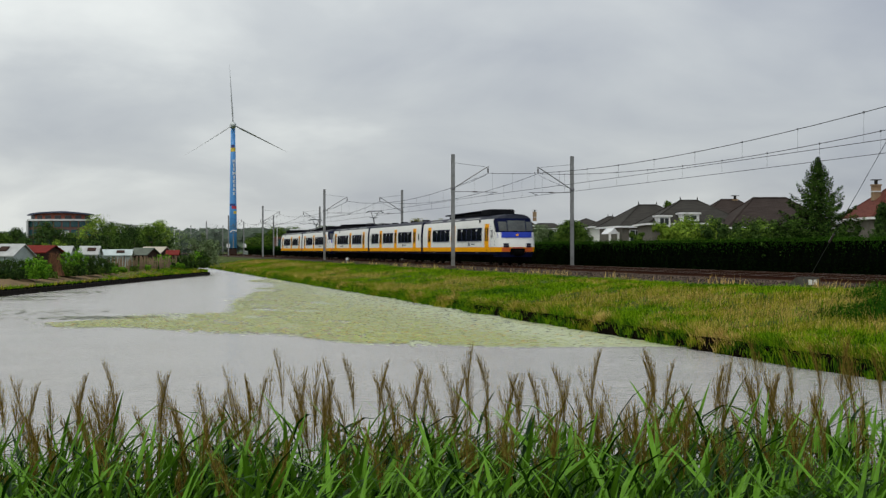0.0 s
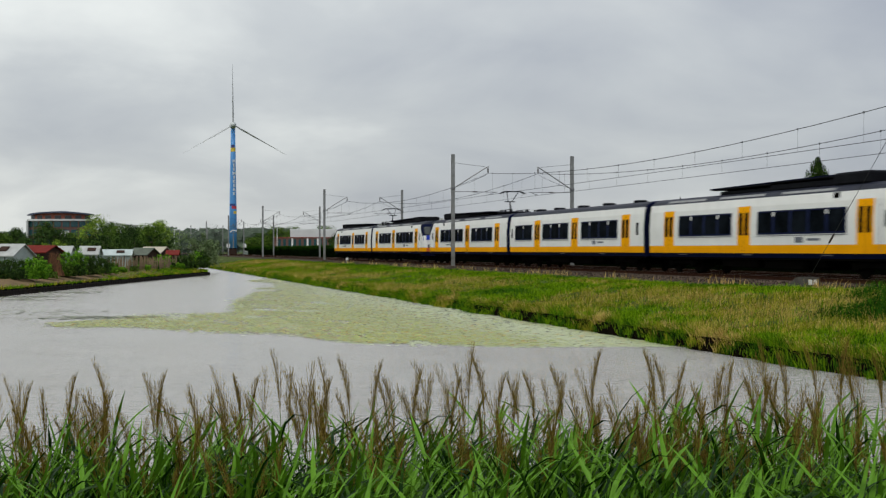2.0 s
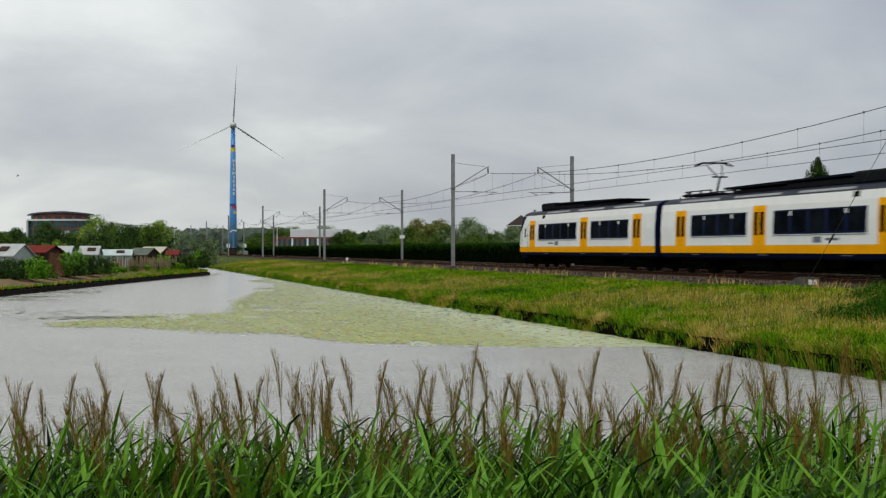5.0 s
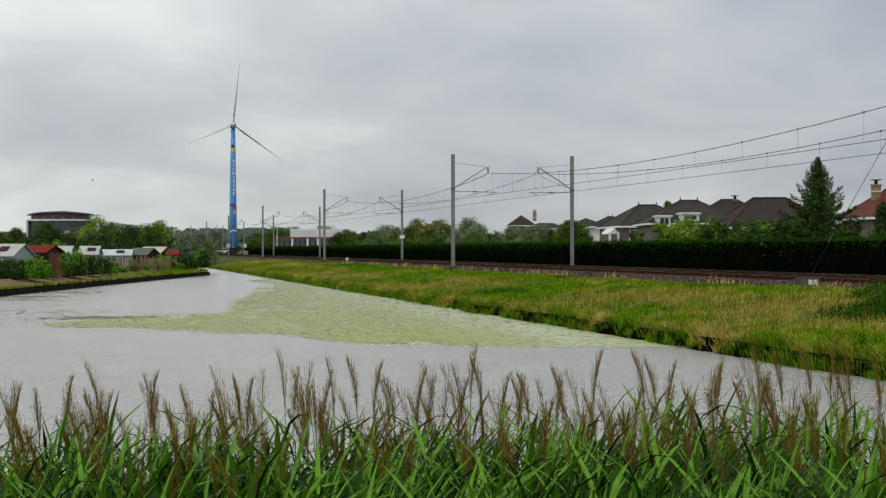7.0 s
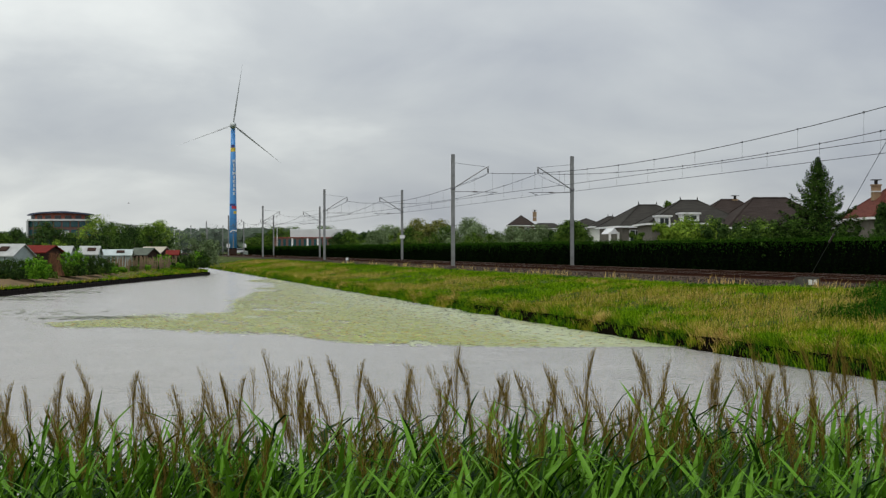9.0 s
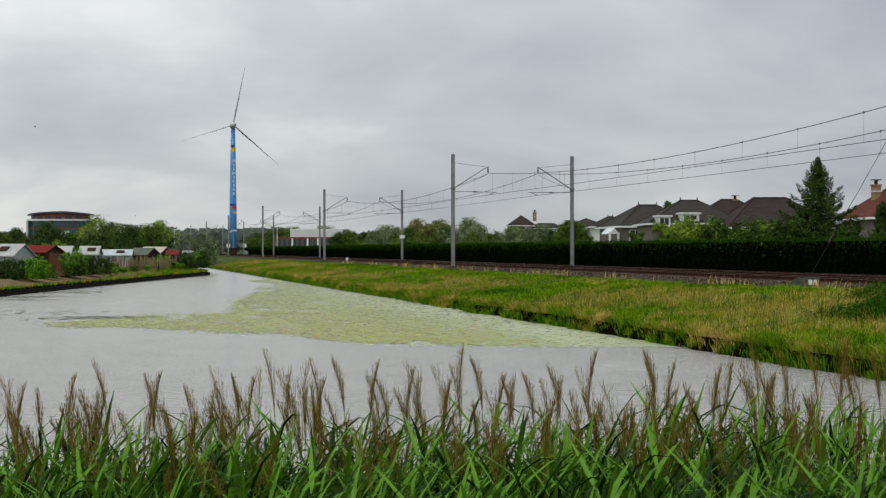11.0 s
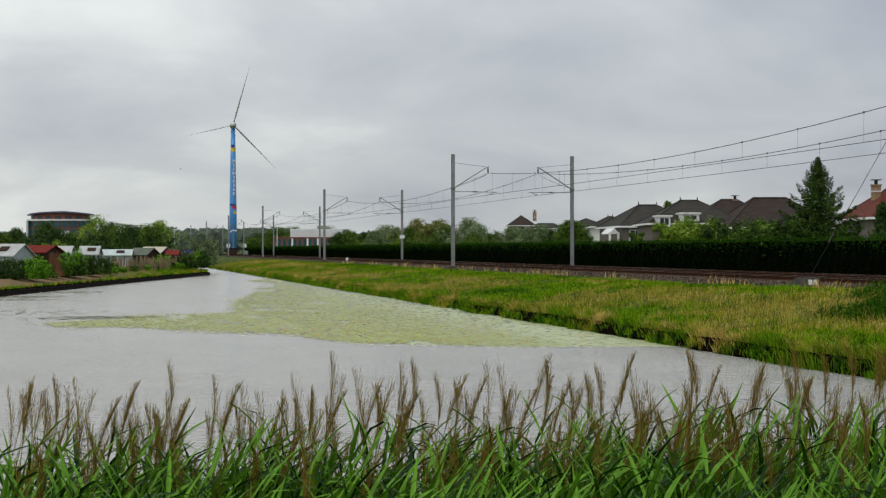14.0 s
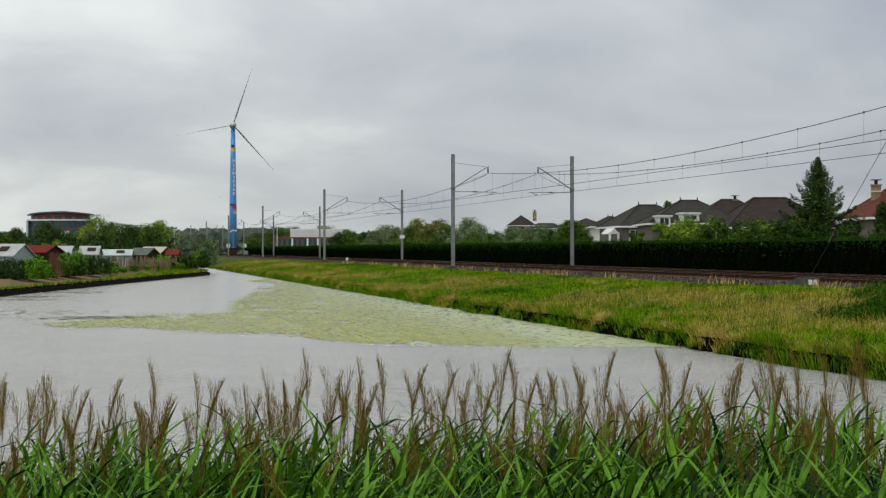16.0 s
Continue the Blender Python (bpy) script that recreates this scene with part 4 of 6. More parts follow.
def make_conifer(px, depth, top_px, width_px, seed, foot=1.0):
    """A spruce-like tree: whorls of drooping branches with needle sprays."""
    rng = random.Random(seed)
    k = depth / FOCAL
    h = EYE_Z + (442.4 - top_px) * k - foot
    r = width_px * k / 2
    x, y = spot(px, depth)
    t = thing("conifer_tree", "dark green spruce with layered drooping branches behind the hedge", "tree", at=pose(x, y, foot - 0.05))
    wood, crown = Shape(), Shape()
    wood.tube([(0, 0, 0), (0.02, 0, h * 0.5), (0, 0, h)], [0.16, 0.09, 0.01], 7)
    n = 190
    for i in range(n):
        v = (i / n) ** 0.85
        z = lerp(h * 0.10, h * 0.985, v)
        a = i * 2.399 + rng.uniform(-0.3, 0.3)
        ln = 1.55 * r * (1 - v) ** 0.95 * rng.uniform(0.55, 1.12) + 0.07
        rise = 0.30 * ln * v + 0.06 * ln
        d = Vector((math.cos(a), math.sin(a), 0))
        tip = Vector((0, 0, z)) + d * ln + Vector((0, 0, rise))
        mid = Vector((0, 0, z)) + d * ln * 0.55 + Vector((0, 0, -0.05 * ln))
        wood.tube([(0, 0, z), mid, tip], [0.025, 0.015, 0.004], 4, caps=False)
        m = int(34 + 190 * ln / r)
        for j in range(m):
            f = rng.random() ** 0.7
            q = Vector((0, 0, z)).lerp(mid, f / 0.55) if f < 0.55 else mid.lerp(tip, (f - 0.55) / 0.45)
            spread = 0.30 * ln * (1.15 - f) + 0.06
            q = q + Vector((-d.y, d.x, 0)) * rng.uniform(-spread, spread) + Vector((0, 0, rng.uniform(-0.16, 0.10)))
            leaf_quad(crown, q, (rng.uniform(-0.8, 0.8) + d.x * 0.5, rng.uniform(-0.8, 0.8) + d.y * 0.5, 1), rng.uniform(0.10, 0.20) * (1.1 - 0.5 * v), rng, 0.6)
    part("trunk", wood, M["bark"], t)
    part("crown", crown, M["needle"], t, "dark needle sprays")


def make_trees():
    L = {"leaf_mid": "green leafy tree", "leaf_light": "light green leafy tree", "leaf_dark": "dark green dense tree", "leaf_silver": "silvery-leaved willow", "leaf_yellow": "yellow-green tree"}
    rows = [
        # behind the allotments
        (28, 300, 403, 46, "leaf_dark", 0.6, "behind the allotment sheds"), (2, 290, 410, 50, "leaf_mid", 0.6, "behind the allotment sheds"),
        (80, 255, 391, 52, "leaf_dark", 0.6, "before the round office"), (122, 262, 412, 54, "leaf_mid", 0.6, "before the round office"),
        (168, 232, 380, 72, "leaf_light", 0.6, "beside the round office"), (214, 205, 396, 74, "leaf_mid", 0.6, "behind the allotment sheds"),
        (252, 225, 399, 60, "leaf_mid", 0.6, "behind the allotment sheds"), (281, 212, 389, 62, "leaf_light", 0.6, "behind the allotment sheds"),
        (55, 190, 418, 70, "leaf_dark", 0.6, "behind the allotment sheds"), (145, 195, 414, 70, "leaf_dark", 0.6, "behind the allotment sheds"),
        (100, 150, 421, 44, "leaf_light", 0.6, "behind a red shed"), (188, 175, 416, 58, "leaf_dark", 0.6, "behind the allotment sheds"),
        (240, 172, 413, 66, "leaf_dark", 0.6, "behind the allotment sheds"), (292, 178, 418, 44, "leaf_dark", 0.6, "behind the allotment sheds"),
        (347, 166, 408, 76, "leaf_silver", 0.5, "at the canal bend"), (372, 330, 424, 36, "leaf_silver", 0.8, "near the level crossing"),
        # beyond the hedge
        (448, 370, 421, 50, "leaf_mid", 1.0, "beyond the hedge"), (488, 470, 402, 56, "leaf_mid", 1.0, "beyond the hedge"),
        (462, 480, 413, 60, "leaf_dark", 1.0, "beyond the hedge"), (520, 520, 402, 60, "leaf_mid", 1.0, "behind a brick building"), (575, 530, 400, 70, "leaf_mid", 1.0, "behind a brick building"),
        (618, 265, 409, 56, "leaf_mid", 1.0, "beyond the hedge"), (648, 250, 412, 44, "leaf_dark", 1.0, "beyond the hedge"), (682, 235, 398, 66, "leaf_silver", 1.0, "beyond the hedge"),
        (738, 205, 386, 62, "leaf_yellow", 1.0, "beyond the hedge"), (778, 200, 387, 60, "leaf_yellow", 1.0, "beyond the hedge"), (828, 190, 384, 66, "leaf_silver", 1.0, "beyond the hedge"),
        (812, 170, 402, 90, "leaf_silver", 1.0, "beyond the hedge"), (872, 172, 402, 74, "leaf_silver", 1.0, "beyond the hedge"), (915, 176, 400, 74, "leaf_silver", 1.0, "beyond the hedge"),
        (955, 178, 398, 74, "leaf_silver", 1.0, "beyond the hedge"), (715, 175, 405, 70, "leaf_light", 1.0, "beyond the hedge"),
        (1010, 150, 390, 76, "leaf_mid", 1.0, "behind the hedge"), (978, 158, 402, 50, "leaf_dark", 1.0, "behind the hedge"), (1040, 158, 404, 30, "leaf_silver", 1.0, "behind the hedge"),
        (1183, 195, 351, 40, "leaf_mid", 1.0, "behind the houses"),
        (1215, 104, 376, 124, "leaf_light", 1.0, "before the houses"), (1178, 106, 392, 44, "leaf_light", 1.0, "before the houses"), (1262, 106, 384, 50, "leaf_light", 1.0, "before the houses"),
        (1300, 102, 386, 100, "leaf_dark", 1.0, "before the houses"), (1345, 98, 377, 126, "leaf_mid", 1.0, "before the houses"), (1388, 96, 373, 80, "leaf_dark", 1.0, "before the houses"),
        (1130, 112, 402, 34, "leaf_mid", 1.0, "before the houses"), (1508, 92, 392, 50, "leaf_dark", 1.0, "behind the hedge"), (1568, 88, 352, 66, "leaf_dark", 1.0, "behind the hedge"),
        (1470, 90, 402, 90, "leaf_dark", 1.0, "behind the hedge"),
        (600, 240, 411, 46, "leaf_dark", 1.0, "beyond the hedge"), (632, 232, 413, 46, "leaf_mid", 1.0, "beyond the hedge"), (664, 222, 408, 50, "leaf_silver", 1.0, "beyond the hedge"),
        (700, 210, 402, 52, "leaf_silver", 1.0, "beyond the hedge"), (726, 200, 401, 50, "leaf_mid", 1.0, "beyond the hedge"), (758, 196, 396, 56, "leaf_yellow", 1.0, "beyond the hedge"),
        (790, 186, 399, 56, "leaf_mid", 1.0, "beyond the hedge"), (846, 178, 396, 60, "leaf_silver", 1.0, "beyond the hedge"), (892, 170, 405, 60, "leaf_silver", 1.0, "beyond the hedge"),
        (936, 168, 403, 60, "leaf_silver", 1.0, "beyond the hedge"), (850, 166, 409, 70, "leaf_mid", 1.0, "beyond the hedge"), (760, 178, 409, 70, "leaf_mid", 1.0, "beyond the hedge"),
        (1240, 100, 388, 90, "leaf_light", 1.0, "before the houses"), (1320, 98, 392, 90, "leaf_dark", 1.0, "before the houses"), (1410, 92, 388, 70, "leaf_dark", 1.0, "before the houses"),
        (100, 240, 404, 60, "leaf_dark", 0.6, "before the round office"), (196, 215, 392, 60, "leaf_dark", 0.6, "behind the allotment sheds"), (232, 198, 398, 60, "leaf_dark", 0.6, "behind the allotment sheds"), (268, 195, 396, 64, "leaf_mid", 0.6, "behind the allotment sheds"),
    ]
    for i, (px, d, top, w, leaf, foot, where) in enumerate(rows):
        w *= 1.18 if foot < 0.9 else 1.06
        shrub = (EYE_Z + (442.4 - top) * d / FOCAL - foot) < 4.6
        make_tree(px, d, top, w, leaf, L[leaf] + " " + where, 100 + i, foot, 0.10 if shrub else 0.22, 4200 if d > 150 else 9000, "shrub" if shrub else "tree", "shrub" if shrub else "tree", 1.32 if d > 150 else 1.45)
    make_conifer(1447, 84, 276, 150, 77)


make_trees()


def make_far_woods():
    """A low belt of distant woodland along the horizon."""
    rng = random.Random(8)
    s = Shape()
    for px0, px1, d, top0, n in ((-80, 330, 640, 412, 2600), (290, 520, 900, 403, 2400), (500, 760, 800, 410, 2400), (740, 1700, 620, 418, 3000)):
        for _ in range(n):
            px = rng.uniform(px0, px1)
            dd = d + rng.uniform(-20, 40)
            x, y = spot(px, dd)
            top = EYE_Z + (442.4 - top0) * d / FOCAL * (0.86 + 0.22 * noise.noise((px * 0.045, d, 0)) + 0.06 * noise.noise((px * 0.2, d, 3)))
            z = lerp(0.6, top, rng.random() ** 0.75)
            leaf_quad(s, (x, y, z), (-S, -C, 0.6), rng.uniform(1.6, 3.6), rng, 1.6)
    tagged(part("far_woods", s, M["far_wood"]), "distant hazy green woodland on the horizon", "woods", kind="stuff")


make_far_woods()


# ---- wind turbine ----
M["tower"] = mat("blue_tower_paint", (0.085, 0.30, 0.66), (0.07, 0.26, 0.60), 0.2, 0.45)
M["sign_white"] = mat("white_paint", (0.78, 0.78, 0.78), (0.68, 0.68, 0.67), 0.8, 0.5)
M["sign_red"] = mat("red_paint", (0.50, 0.04, 0.07), None, 0.8, 0.5)
M["sign_yellow"] = mat("yellow_paint", (0.75, 0.55, 0.06), None, 0.8, 0.5)
M["sign_blue"] = mat("deep_blue_paint", (0.03, 0.05, 0.24), None, 0.8, 0.5)
M["nacelle"] = mat("grey_white_fibreglass", (0.55, 0.58, 0.58), (0.45, 0.48, 0.48), 0.3, 0.45)
M["bladegrey"] = mat("grey_blade_paint", (0.46, 0.47, 0.48), (0.38, 0.39, 0.40), 0.3, 0.45)
TURB_D = 700.0
HUB_Z = EYE_Z + (442.4 - 222) * TURB_D / FOCAL


def letter_mesh(ch, size):
    """One raised letter, centred across, standing on its base line."""
    cu = bpy.data.curves.new("letter", "FONT")
    cu.body, cu.size, cu.extrude, cu.align_x, cu.resolution_u = ch, size, 0.2, "CENTER", 3
    cu.offset = 0.07
    ob = bpy.data.objects.new("letter_curve", cu)
    me = bpy.data.meshes.new_from_object(ob)
    bpy.data.objects.remove(ob)
    bpy.data.curves.remove(cu)
    return me


def make_turbine():
    k = TURB_D / FOCAL
    x, y = spot(412.5, TURB_D)
    t = thing("wind_turbine", "blue painted wind turbine tower with three slim grey blades", "wind turbine", at=pose(x, y, 0.5, 0, 0, -TURN + 9.3))
    hz = HUB_Z - 0.5
    tower = Shape().tube([(0, 0, 0), (0, 0, hz * 0.35), (0, 0, hz * 0.7), (0, 0, hz - 1.2)], [1.95, 1.75, 1.35, 1.05], 28)
    tw = part("tower", tower, M["tower"], t, smooth=True)

    def rad(z):
        v = z / hz
        return (lerp(1.95, 1.75, v / 0.35) if v < 0.35 else lerp(1.75, 1.35, (v - 0.35) / 0.35) if v < 0.7 else lerp(1.35, 1.05, (v - 0.7) / 0.3)) + 0.06

    def band(name, y0px, y1px, a0, a1, material, label=""):
        z0, z1 = EYE_Z + (442.4 - y1px) * k - 0.5, EYE_Z + (442.4 - y0px) * k - 0.5
        s = Shape()
        rings = []
        for z in (z0, z1):
            outer = [(rad(z) * math.sin(a), -rad(z) * math.cos(a), z) for a in [lerp(a0, a1, i / 8) for i in range(9)]]
            inner = [(p[0] * 0.9, p[1] * 0.9, z) for p in reversed(outer)]
            rings.append(outer + inner)
        s.loft(rings)
        part(name, s, material, tw, label)
    band("emblem_panel", 257, 262, -0.9, 0.6, M["sign_blue"])
    band("emblem_panel", 262, 269, -1.1, 1.1, M["sign_yellow"], "yellow panel")
    band("emblem_panel", 361, 365, -1.1, 0.6, M["sign_blue"], "deep blue panel")
    band("emblem_panel", 365, 370, -0.4, 1.2, M["sign_red"], "red panel")
    band("emblem_panel", 374, 379, 0.1, 1.1, M["sign_yellow"], "yellow panel")
    for i, ch in enumerate("HEEMSKERK"):
        z = EYE_Z + (442.4 - (288 + i * 7.2)) * k - 0.5
        a = 0.32
        r = rad(z) - 0.05
        part("letter", letter_mesh(ch, 1.95), M["sign_white"], tw, "white painted letter", at=pose(r * math.sin(a), -r * math.cos(a), z, 90, 0, math.degrees(a)))
    nac = Shape()
    rings = []
    for yy, r in ((-2.0, 1.1), (-1.4, 1.75), (0.5, 1.8), (3.5, 1.6), (5.2, 1.0)):
        rings.append([(r * math.cos(a) * 0.95, yy, hz + r * math.sin(a)) for a in [i * math.pi / 8 for i in range(16)]])
    nac.loft(rings)
    part("nacelle", nac, M["nacelle"], t, smooth=True)
    rotor = new("rotor")
    rotor.parent = t
    rotor.matrix_basis = pose(0, -2.6, hz)
    hub = Shape()
    hub.loft([[(r * math.cos(a), yy, r * math.sin(a)) for a in [i * math.pi / 8 for i in range(16)]] for yy, r in ((0.7, 1.2), (0, 1.35), (-0.8, 1.1), (-1.4, 0.35))])
    part("hub", hub, M["nacelle"], rotor, smooth=True)
    R = 29.6
    for i, extra in enumerate((0, 0, 0)):
        s = Shape()
        rings = []
        for v in (0.03, 0.08, 0.18, 0.3, 0.5, 0.7, 0.88, 0.97, 1.0):
            chord = 0.8 if v < 0.05 else (lerp(0.9, 1.75, (v - 0.05) / 0.15) if v < 0.2 else lerp(1.75, 0.22, (v - 0.2) / 0.8)) * 0.9
            thick = chord * (0.9 if v < 0.05 else lerp(0.42, 0.16, v))
            tw_ = radians(lerp(62, 72, v))
            ring = []
            for j in range(10):
                a = j * 2 * math.pi / 10
                cx, cy = chord * 0.5 * math.cos(a), thick * 0.5 * math.sin(a)
                ring.append((cx * math.cos(tw_) - cy * math.sin(tw_), cx * math.sin(tw_) + cy * math.cos(tw_) - 0.8 * v * v, R * v))
            rings.append(ring)
        s.loft(rings)
        part("blade", s, M["bladegrey"], rotor, at=pose(0, 0, 0, 0, 120 * i, 0), smooth=True)
    return rotor


ROTOR = make_turbine()


# ---- houses and buildings ----
M["tile_dark"] = mat("dark_roof_tiles", (0.052, 0.049, 0.043), (0.028, 0.026, 0.023), 1.2, 0.8, bump=0.4, stretch=(1, 1, 6))
M["tile_brown"] = mat("brown_roof_tiles", (0.048, 0.037, 0.032), (0.027, 0.021, 0.019), 1.2, 0.8, bump=0.4, stretch=(1, 1, 6))
M["tile_red"] = mat("red_roof_tiles", (0.13, 0.044, 0.032), (0.08, 0.028, 0.022), 1.2, 0.8, bump=0.4, stretch=(1, 1, 6))
M["brick_grey"] = mat("grey_brown_brick", (0.21, 0.19, 0.16), (0.13, 0.115, 0.10), 2.0, 0.9)
M["brick_red"] = mat("red_brick", (0.26, 0.085, 0.06), (0.17, 0.055, 0.04), 1.5, 0.9)
M["brick_brown"] = mat("brown_brick", (0.17, 0.095, 0.08), (0.11, 0.065, 0.055), 1.5, 0.9)
M["brick_buff"] = mat("buff_chimney_brick", (0.33, 0.23, 0.14), (0.24, 0.16, 0.10), 3.0, 0.9)
M["plaster"] = mat("white_render", (0.74, 0.73, 0.70), (0.62, 0.61, 0.58), 0.8, 0.8)
M["window"] = mat("house_window_glass", (0.03, 0.035, 0.04), (0.02, 0.024, 0.028), 0.8, 0.1)
M["teal"] = mat("teal_office_glass", (0.03, 0.09, 0.10), (0.015, 0.05, 0.06), 0.15, 0.15)
M["cladding"] = mat("grey_white_cladding", (0.62, 0.63, 0.63), (0.52, 0.53, 0.54), 0.3, 0.6)


def roof_shape(w, d, e, r, ridge, over=0.35):
    """A hip roof with overhang: eave height e, ridge height r, half ridge length."""
    s = Shape()
    a, b = w + over, d + over
    low = [(-a, -b, e), (a, -b, e), (a, b, e), (-a, b, e)]
    dn = [(x, y, z - 0.14) for x, y, z in low]
    s.add(low + [(-ridge, 0, r), (ridge, 0, r)] + dn, [(0, 1, 5, 4), (1, 2, 5), (2, 3, 4, 5), (3, 0, 4), (0, 6, 7, 1), (1, 7, 8, 2), (2, 8, 9, 3), (3, 9, 6, 0), (9, 8, 7, 6)])
    return s


def wall_window(house, x0, x1, z0, z1, y, frame_mat=None, name="window"):
    s = Shape()
    t = 0.07
    s.box(x0, x1, y - 0.04, y + 0.05, z0, z0 + t)
    s.box(x0, x1, y - 0.04, y + 0.05, z1 - t, z1)
    s.box(x0, x0 + t, y - 0.04, y + 0.05, z0 + t, z1 - t)
    s.box(x1 - t, x1, y - 0.04, y + 0.05, z0 + t, z1 - t)
    s.box((x0 + x1) / 2 - 0.03, (x0 + x1) / 2 + 0.03, y - 0.035, y + 0.04, z0 + t, z1 - t)
    w = part(name, s, frame_mat or M["sign_white"], house)
    part("pane", Shape().box(x0 + t, x1 - t, y - 0.01, y + 0.02, z0 + t, z1 - t), M["window"], w)


def make_house(px, depth, w, d, eave_px, ridge_px, ridge, label, tile="tile_dark", wall="brick_grey", turn=0.0, chimney=None, dormers=(), foot=1.0, finials=True, windows=2):
    """A detached house; eave and ridge are given by their angle above the eye line."""
    k = depth / FOCAL
    e, r = EYE_Z + (442.4 - eave_px) * k - foot, EYE_Z + (442.4 - ridge_px) * k - foot
    x, y = spot(px, depth)
    h = thing("house", label, "house", "houses beyond the hedge", at=pose(x, y, foot, 0, 0, -TURN + turn))
    part("wall", Shape().box(-w, w, -d, d, -0.3, e - 0.14), M[wall], h)
    rf = part("roof", roof_shape(w, d, e, r, ridge), M[tile], h)
    s = Shape()
    for yy in (-d - 0.42, d + 0.36):
        s.box(-w - 0.42, w + 0.42, yy, yy + 0.07, e - 0.15, e + 0.01)
    for xx in (-w - 0.42, w + 0.35):
        s.box(xx, xx + 0.07, -d - 0.35, d + 0.36, e - 0.15, e + 0.01)
    part("gutter", s, M["sign_white"], h, "white fascia and gutter")
    s = Shape()
    s.tube([(-ridge, 0, r), (ridge, 0, r)], 0.10, 6)
    for sx, sy in ((-1, -1), (1, -1), (-1, 1), (1, 1)):
        s.tube([(sx * ridge, 0, r), (sx * (w + 0.35), sy * (d + 0.35), e)], 0.08, 5)
    part("ridge_tiles", s, M[tile], rf)
    if finials:
        for sx in (-1, 1):
            s = Shape().tube([(sx * ridge, 0, r), (sx * ridge, 0, r + 0.2), (sx * ridge, 0, r + 0.36)], [0.04, 0.06, 0.01], 6)
            part("finial", s, M["tile_dark"], rf)
    for i in range(windows):
        cx = lerp(-w, w, (i + 0.5) / windows)
        wall_window(h, cx - 0.55, cx + 0.55, e - 1.7, e - 0.35, -d - 0.01)
    for dx, dz, dw, dh in dormers:
        yb = -d * (1 - (dz - e) / max(0.1, r - e))
        dm = part("dormer", Shape().box(dx - dw, dx + dw, yb - 0.9, yb + 1.4, dz, dz + dh), M["sign_white"], h, "white flat-roofed dormer")
        part("dormer_roof", Shape().box(dx - dw - 0.15, dx + dw + 0.15, yb - 1.05, yb + 1.4, dz + dh, dz + dh + 0.13), M["sign_white"], dm)
        part("pane", Shape().box(dx - dw * 0.7, dx - dw * 0.05, yb - 0.92, yb - 0.85, dz + 0.2, dz + dh - 0.12), M["window"], dm)
        part("pane", Shape().box(dx + dw * 0.05, dx + dw * 0.7, yb - 0.92, yb - 0.85, dz + 0.2, dz + dh - 0.12), M["window"], dm)
    if chimney:
        cx, cw, ct = chimney
        s = Shape().box(cx - cw, cx + cw, -cw, cw, r - 0.9, r + ct)
        s.box(cx - cw - 0.06, cx + cw + 0.06, -cw - 0.06, cw + 0.06, r + ct, r + ct + 0.10)
        c = part("chimney", s, M["brick_buff"], rf, "buff brick chimney stack")
        s = Shape().tube([(cx, 0, r + ct + 0.1), (cx, 0, r + ct + 0.4)], 0.13, 8)
        s.box(cx - 0.32, cx + 0.32, -0.32, 0.32, r + ct + 0.4, r + ct + 0.45)
        part("chimney_pot", s, M["tile_dark"], c)
        part("flashing", Shape().box(cx - cw - 0.06, cx + cw + 0.06, -cw - 0.06, cw + 0.06, r - 0.30, r - 0.22), M["cladding"], c)
    return h


def make_houses():
    make_house(922, 240, 2.0, 3.2, 400, 382, 0.0, "brown-roofed house with gable windows behind willows", "tile_brown", "brick_brown", 0, (2.3, 0.30, 0.5), finials=False)
    make_house(966, 250, 2.4, 3.6, 405, 396, 1.4, "low dark-roofed house behind willows", "tile_dark", "brick_grey", 0, finials=False)
    make_house(1037, 190, 2.6, 4.5, 407, 388, 0.15, "grey-roofed house behind the hedge", "tile_dark", "brick_grey", 8, finials=False)
    make_house(1080, 182, 2.4, 4.0, 402, 384, 0.3, "small white house with dark roof", "tile_dark", "plaster", 0)
    h4 = make_house(1146, 140, 3.7, 5.0, 402, 363.5, 0.9, "house with tall dark hipped roof and porch", "tile_dark", "brick_grey", 6, windows=3)
    # white gabled porch
    s = Shape()
    s.add([(-5.1, -5.6, 3.2), (-4.1, -5.6, 3.2), (-4.6, -5.6, 3.75), (-5.1, -2, 3.2), (-4.1, -2, 3.2), (-4.6, -2, 3.75)], [(0, 1, 2), (3, 5, 4), (0, 2, 5, 3), (1, 4, 5, 2), (0, 3, 4, 1)])
    part("porch_gable", s, M["cladding"], h4, "white porch gable")
    for xx in (-5.0, -4.2):
        part("porch_post", Shape().box(xx - 0.1, xx + 0.1, -5.55, -5.35, -0.3, 3.35), M["plaster"], h4)
    make_house(1219, 125, 3.9, 4.5, 397, 355.5, 0.75, "house with dark hipped roof and white dormers", "tile_dark", "brick_grey", 0, dormers=((-3.1, 3.6, 0.5, 0.85), (-0.75, 4.1, 0.75, 0.6)))
    make_house(1290, 132, 3.8, 4.5, 400, 354, 0.75, "house with brown hipped roof", "tile_brown", "brick_grey", 0, (0.55, 0.22, -0.05), finials=False)
    make_house(1362, 120, 4.2, 4.8, 404, 351, 1.4, "house with brown hipped roof and skylight", "tile_brown", "brick_grey", 0, finials=False)
    make_house(1612, 102, 3.8, 4.2, 387, 333, 1.6, "grey house with red tiled roof and chimney", "tile_red", "brick_grey", 0, (-2.5, 0.28, 0.15), finials=False, windows=3)


make_houses()


M["office_roof"] = mat("blue_grey_roof_metal", (0.06, 0.075, 0.13), None, 0.3, 0.5)


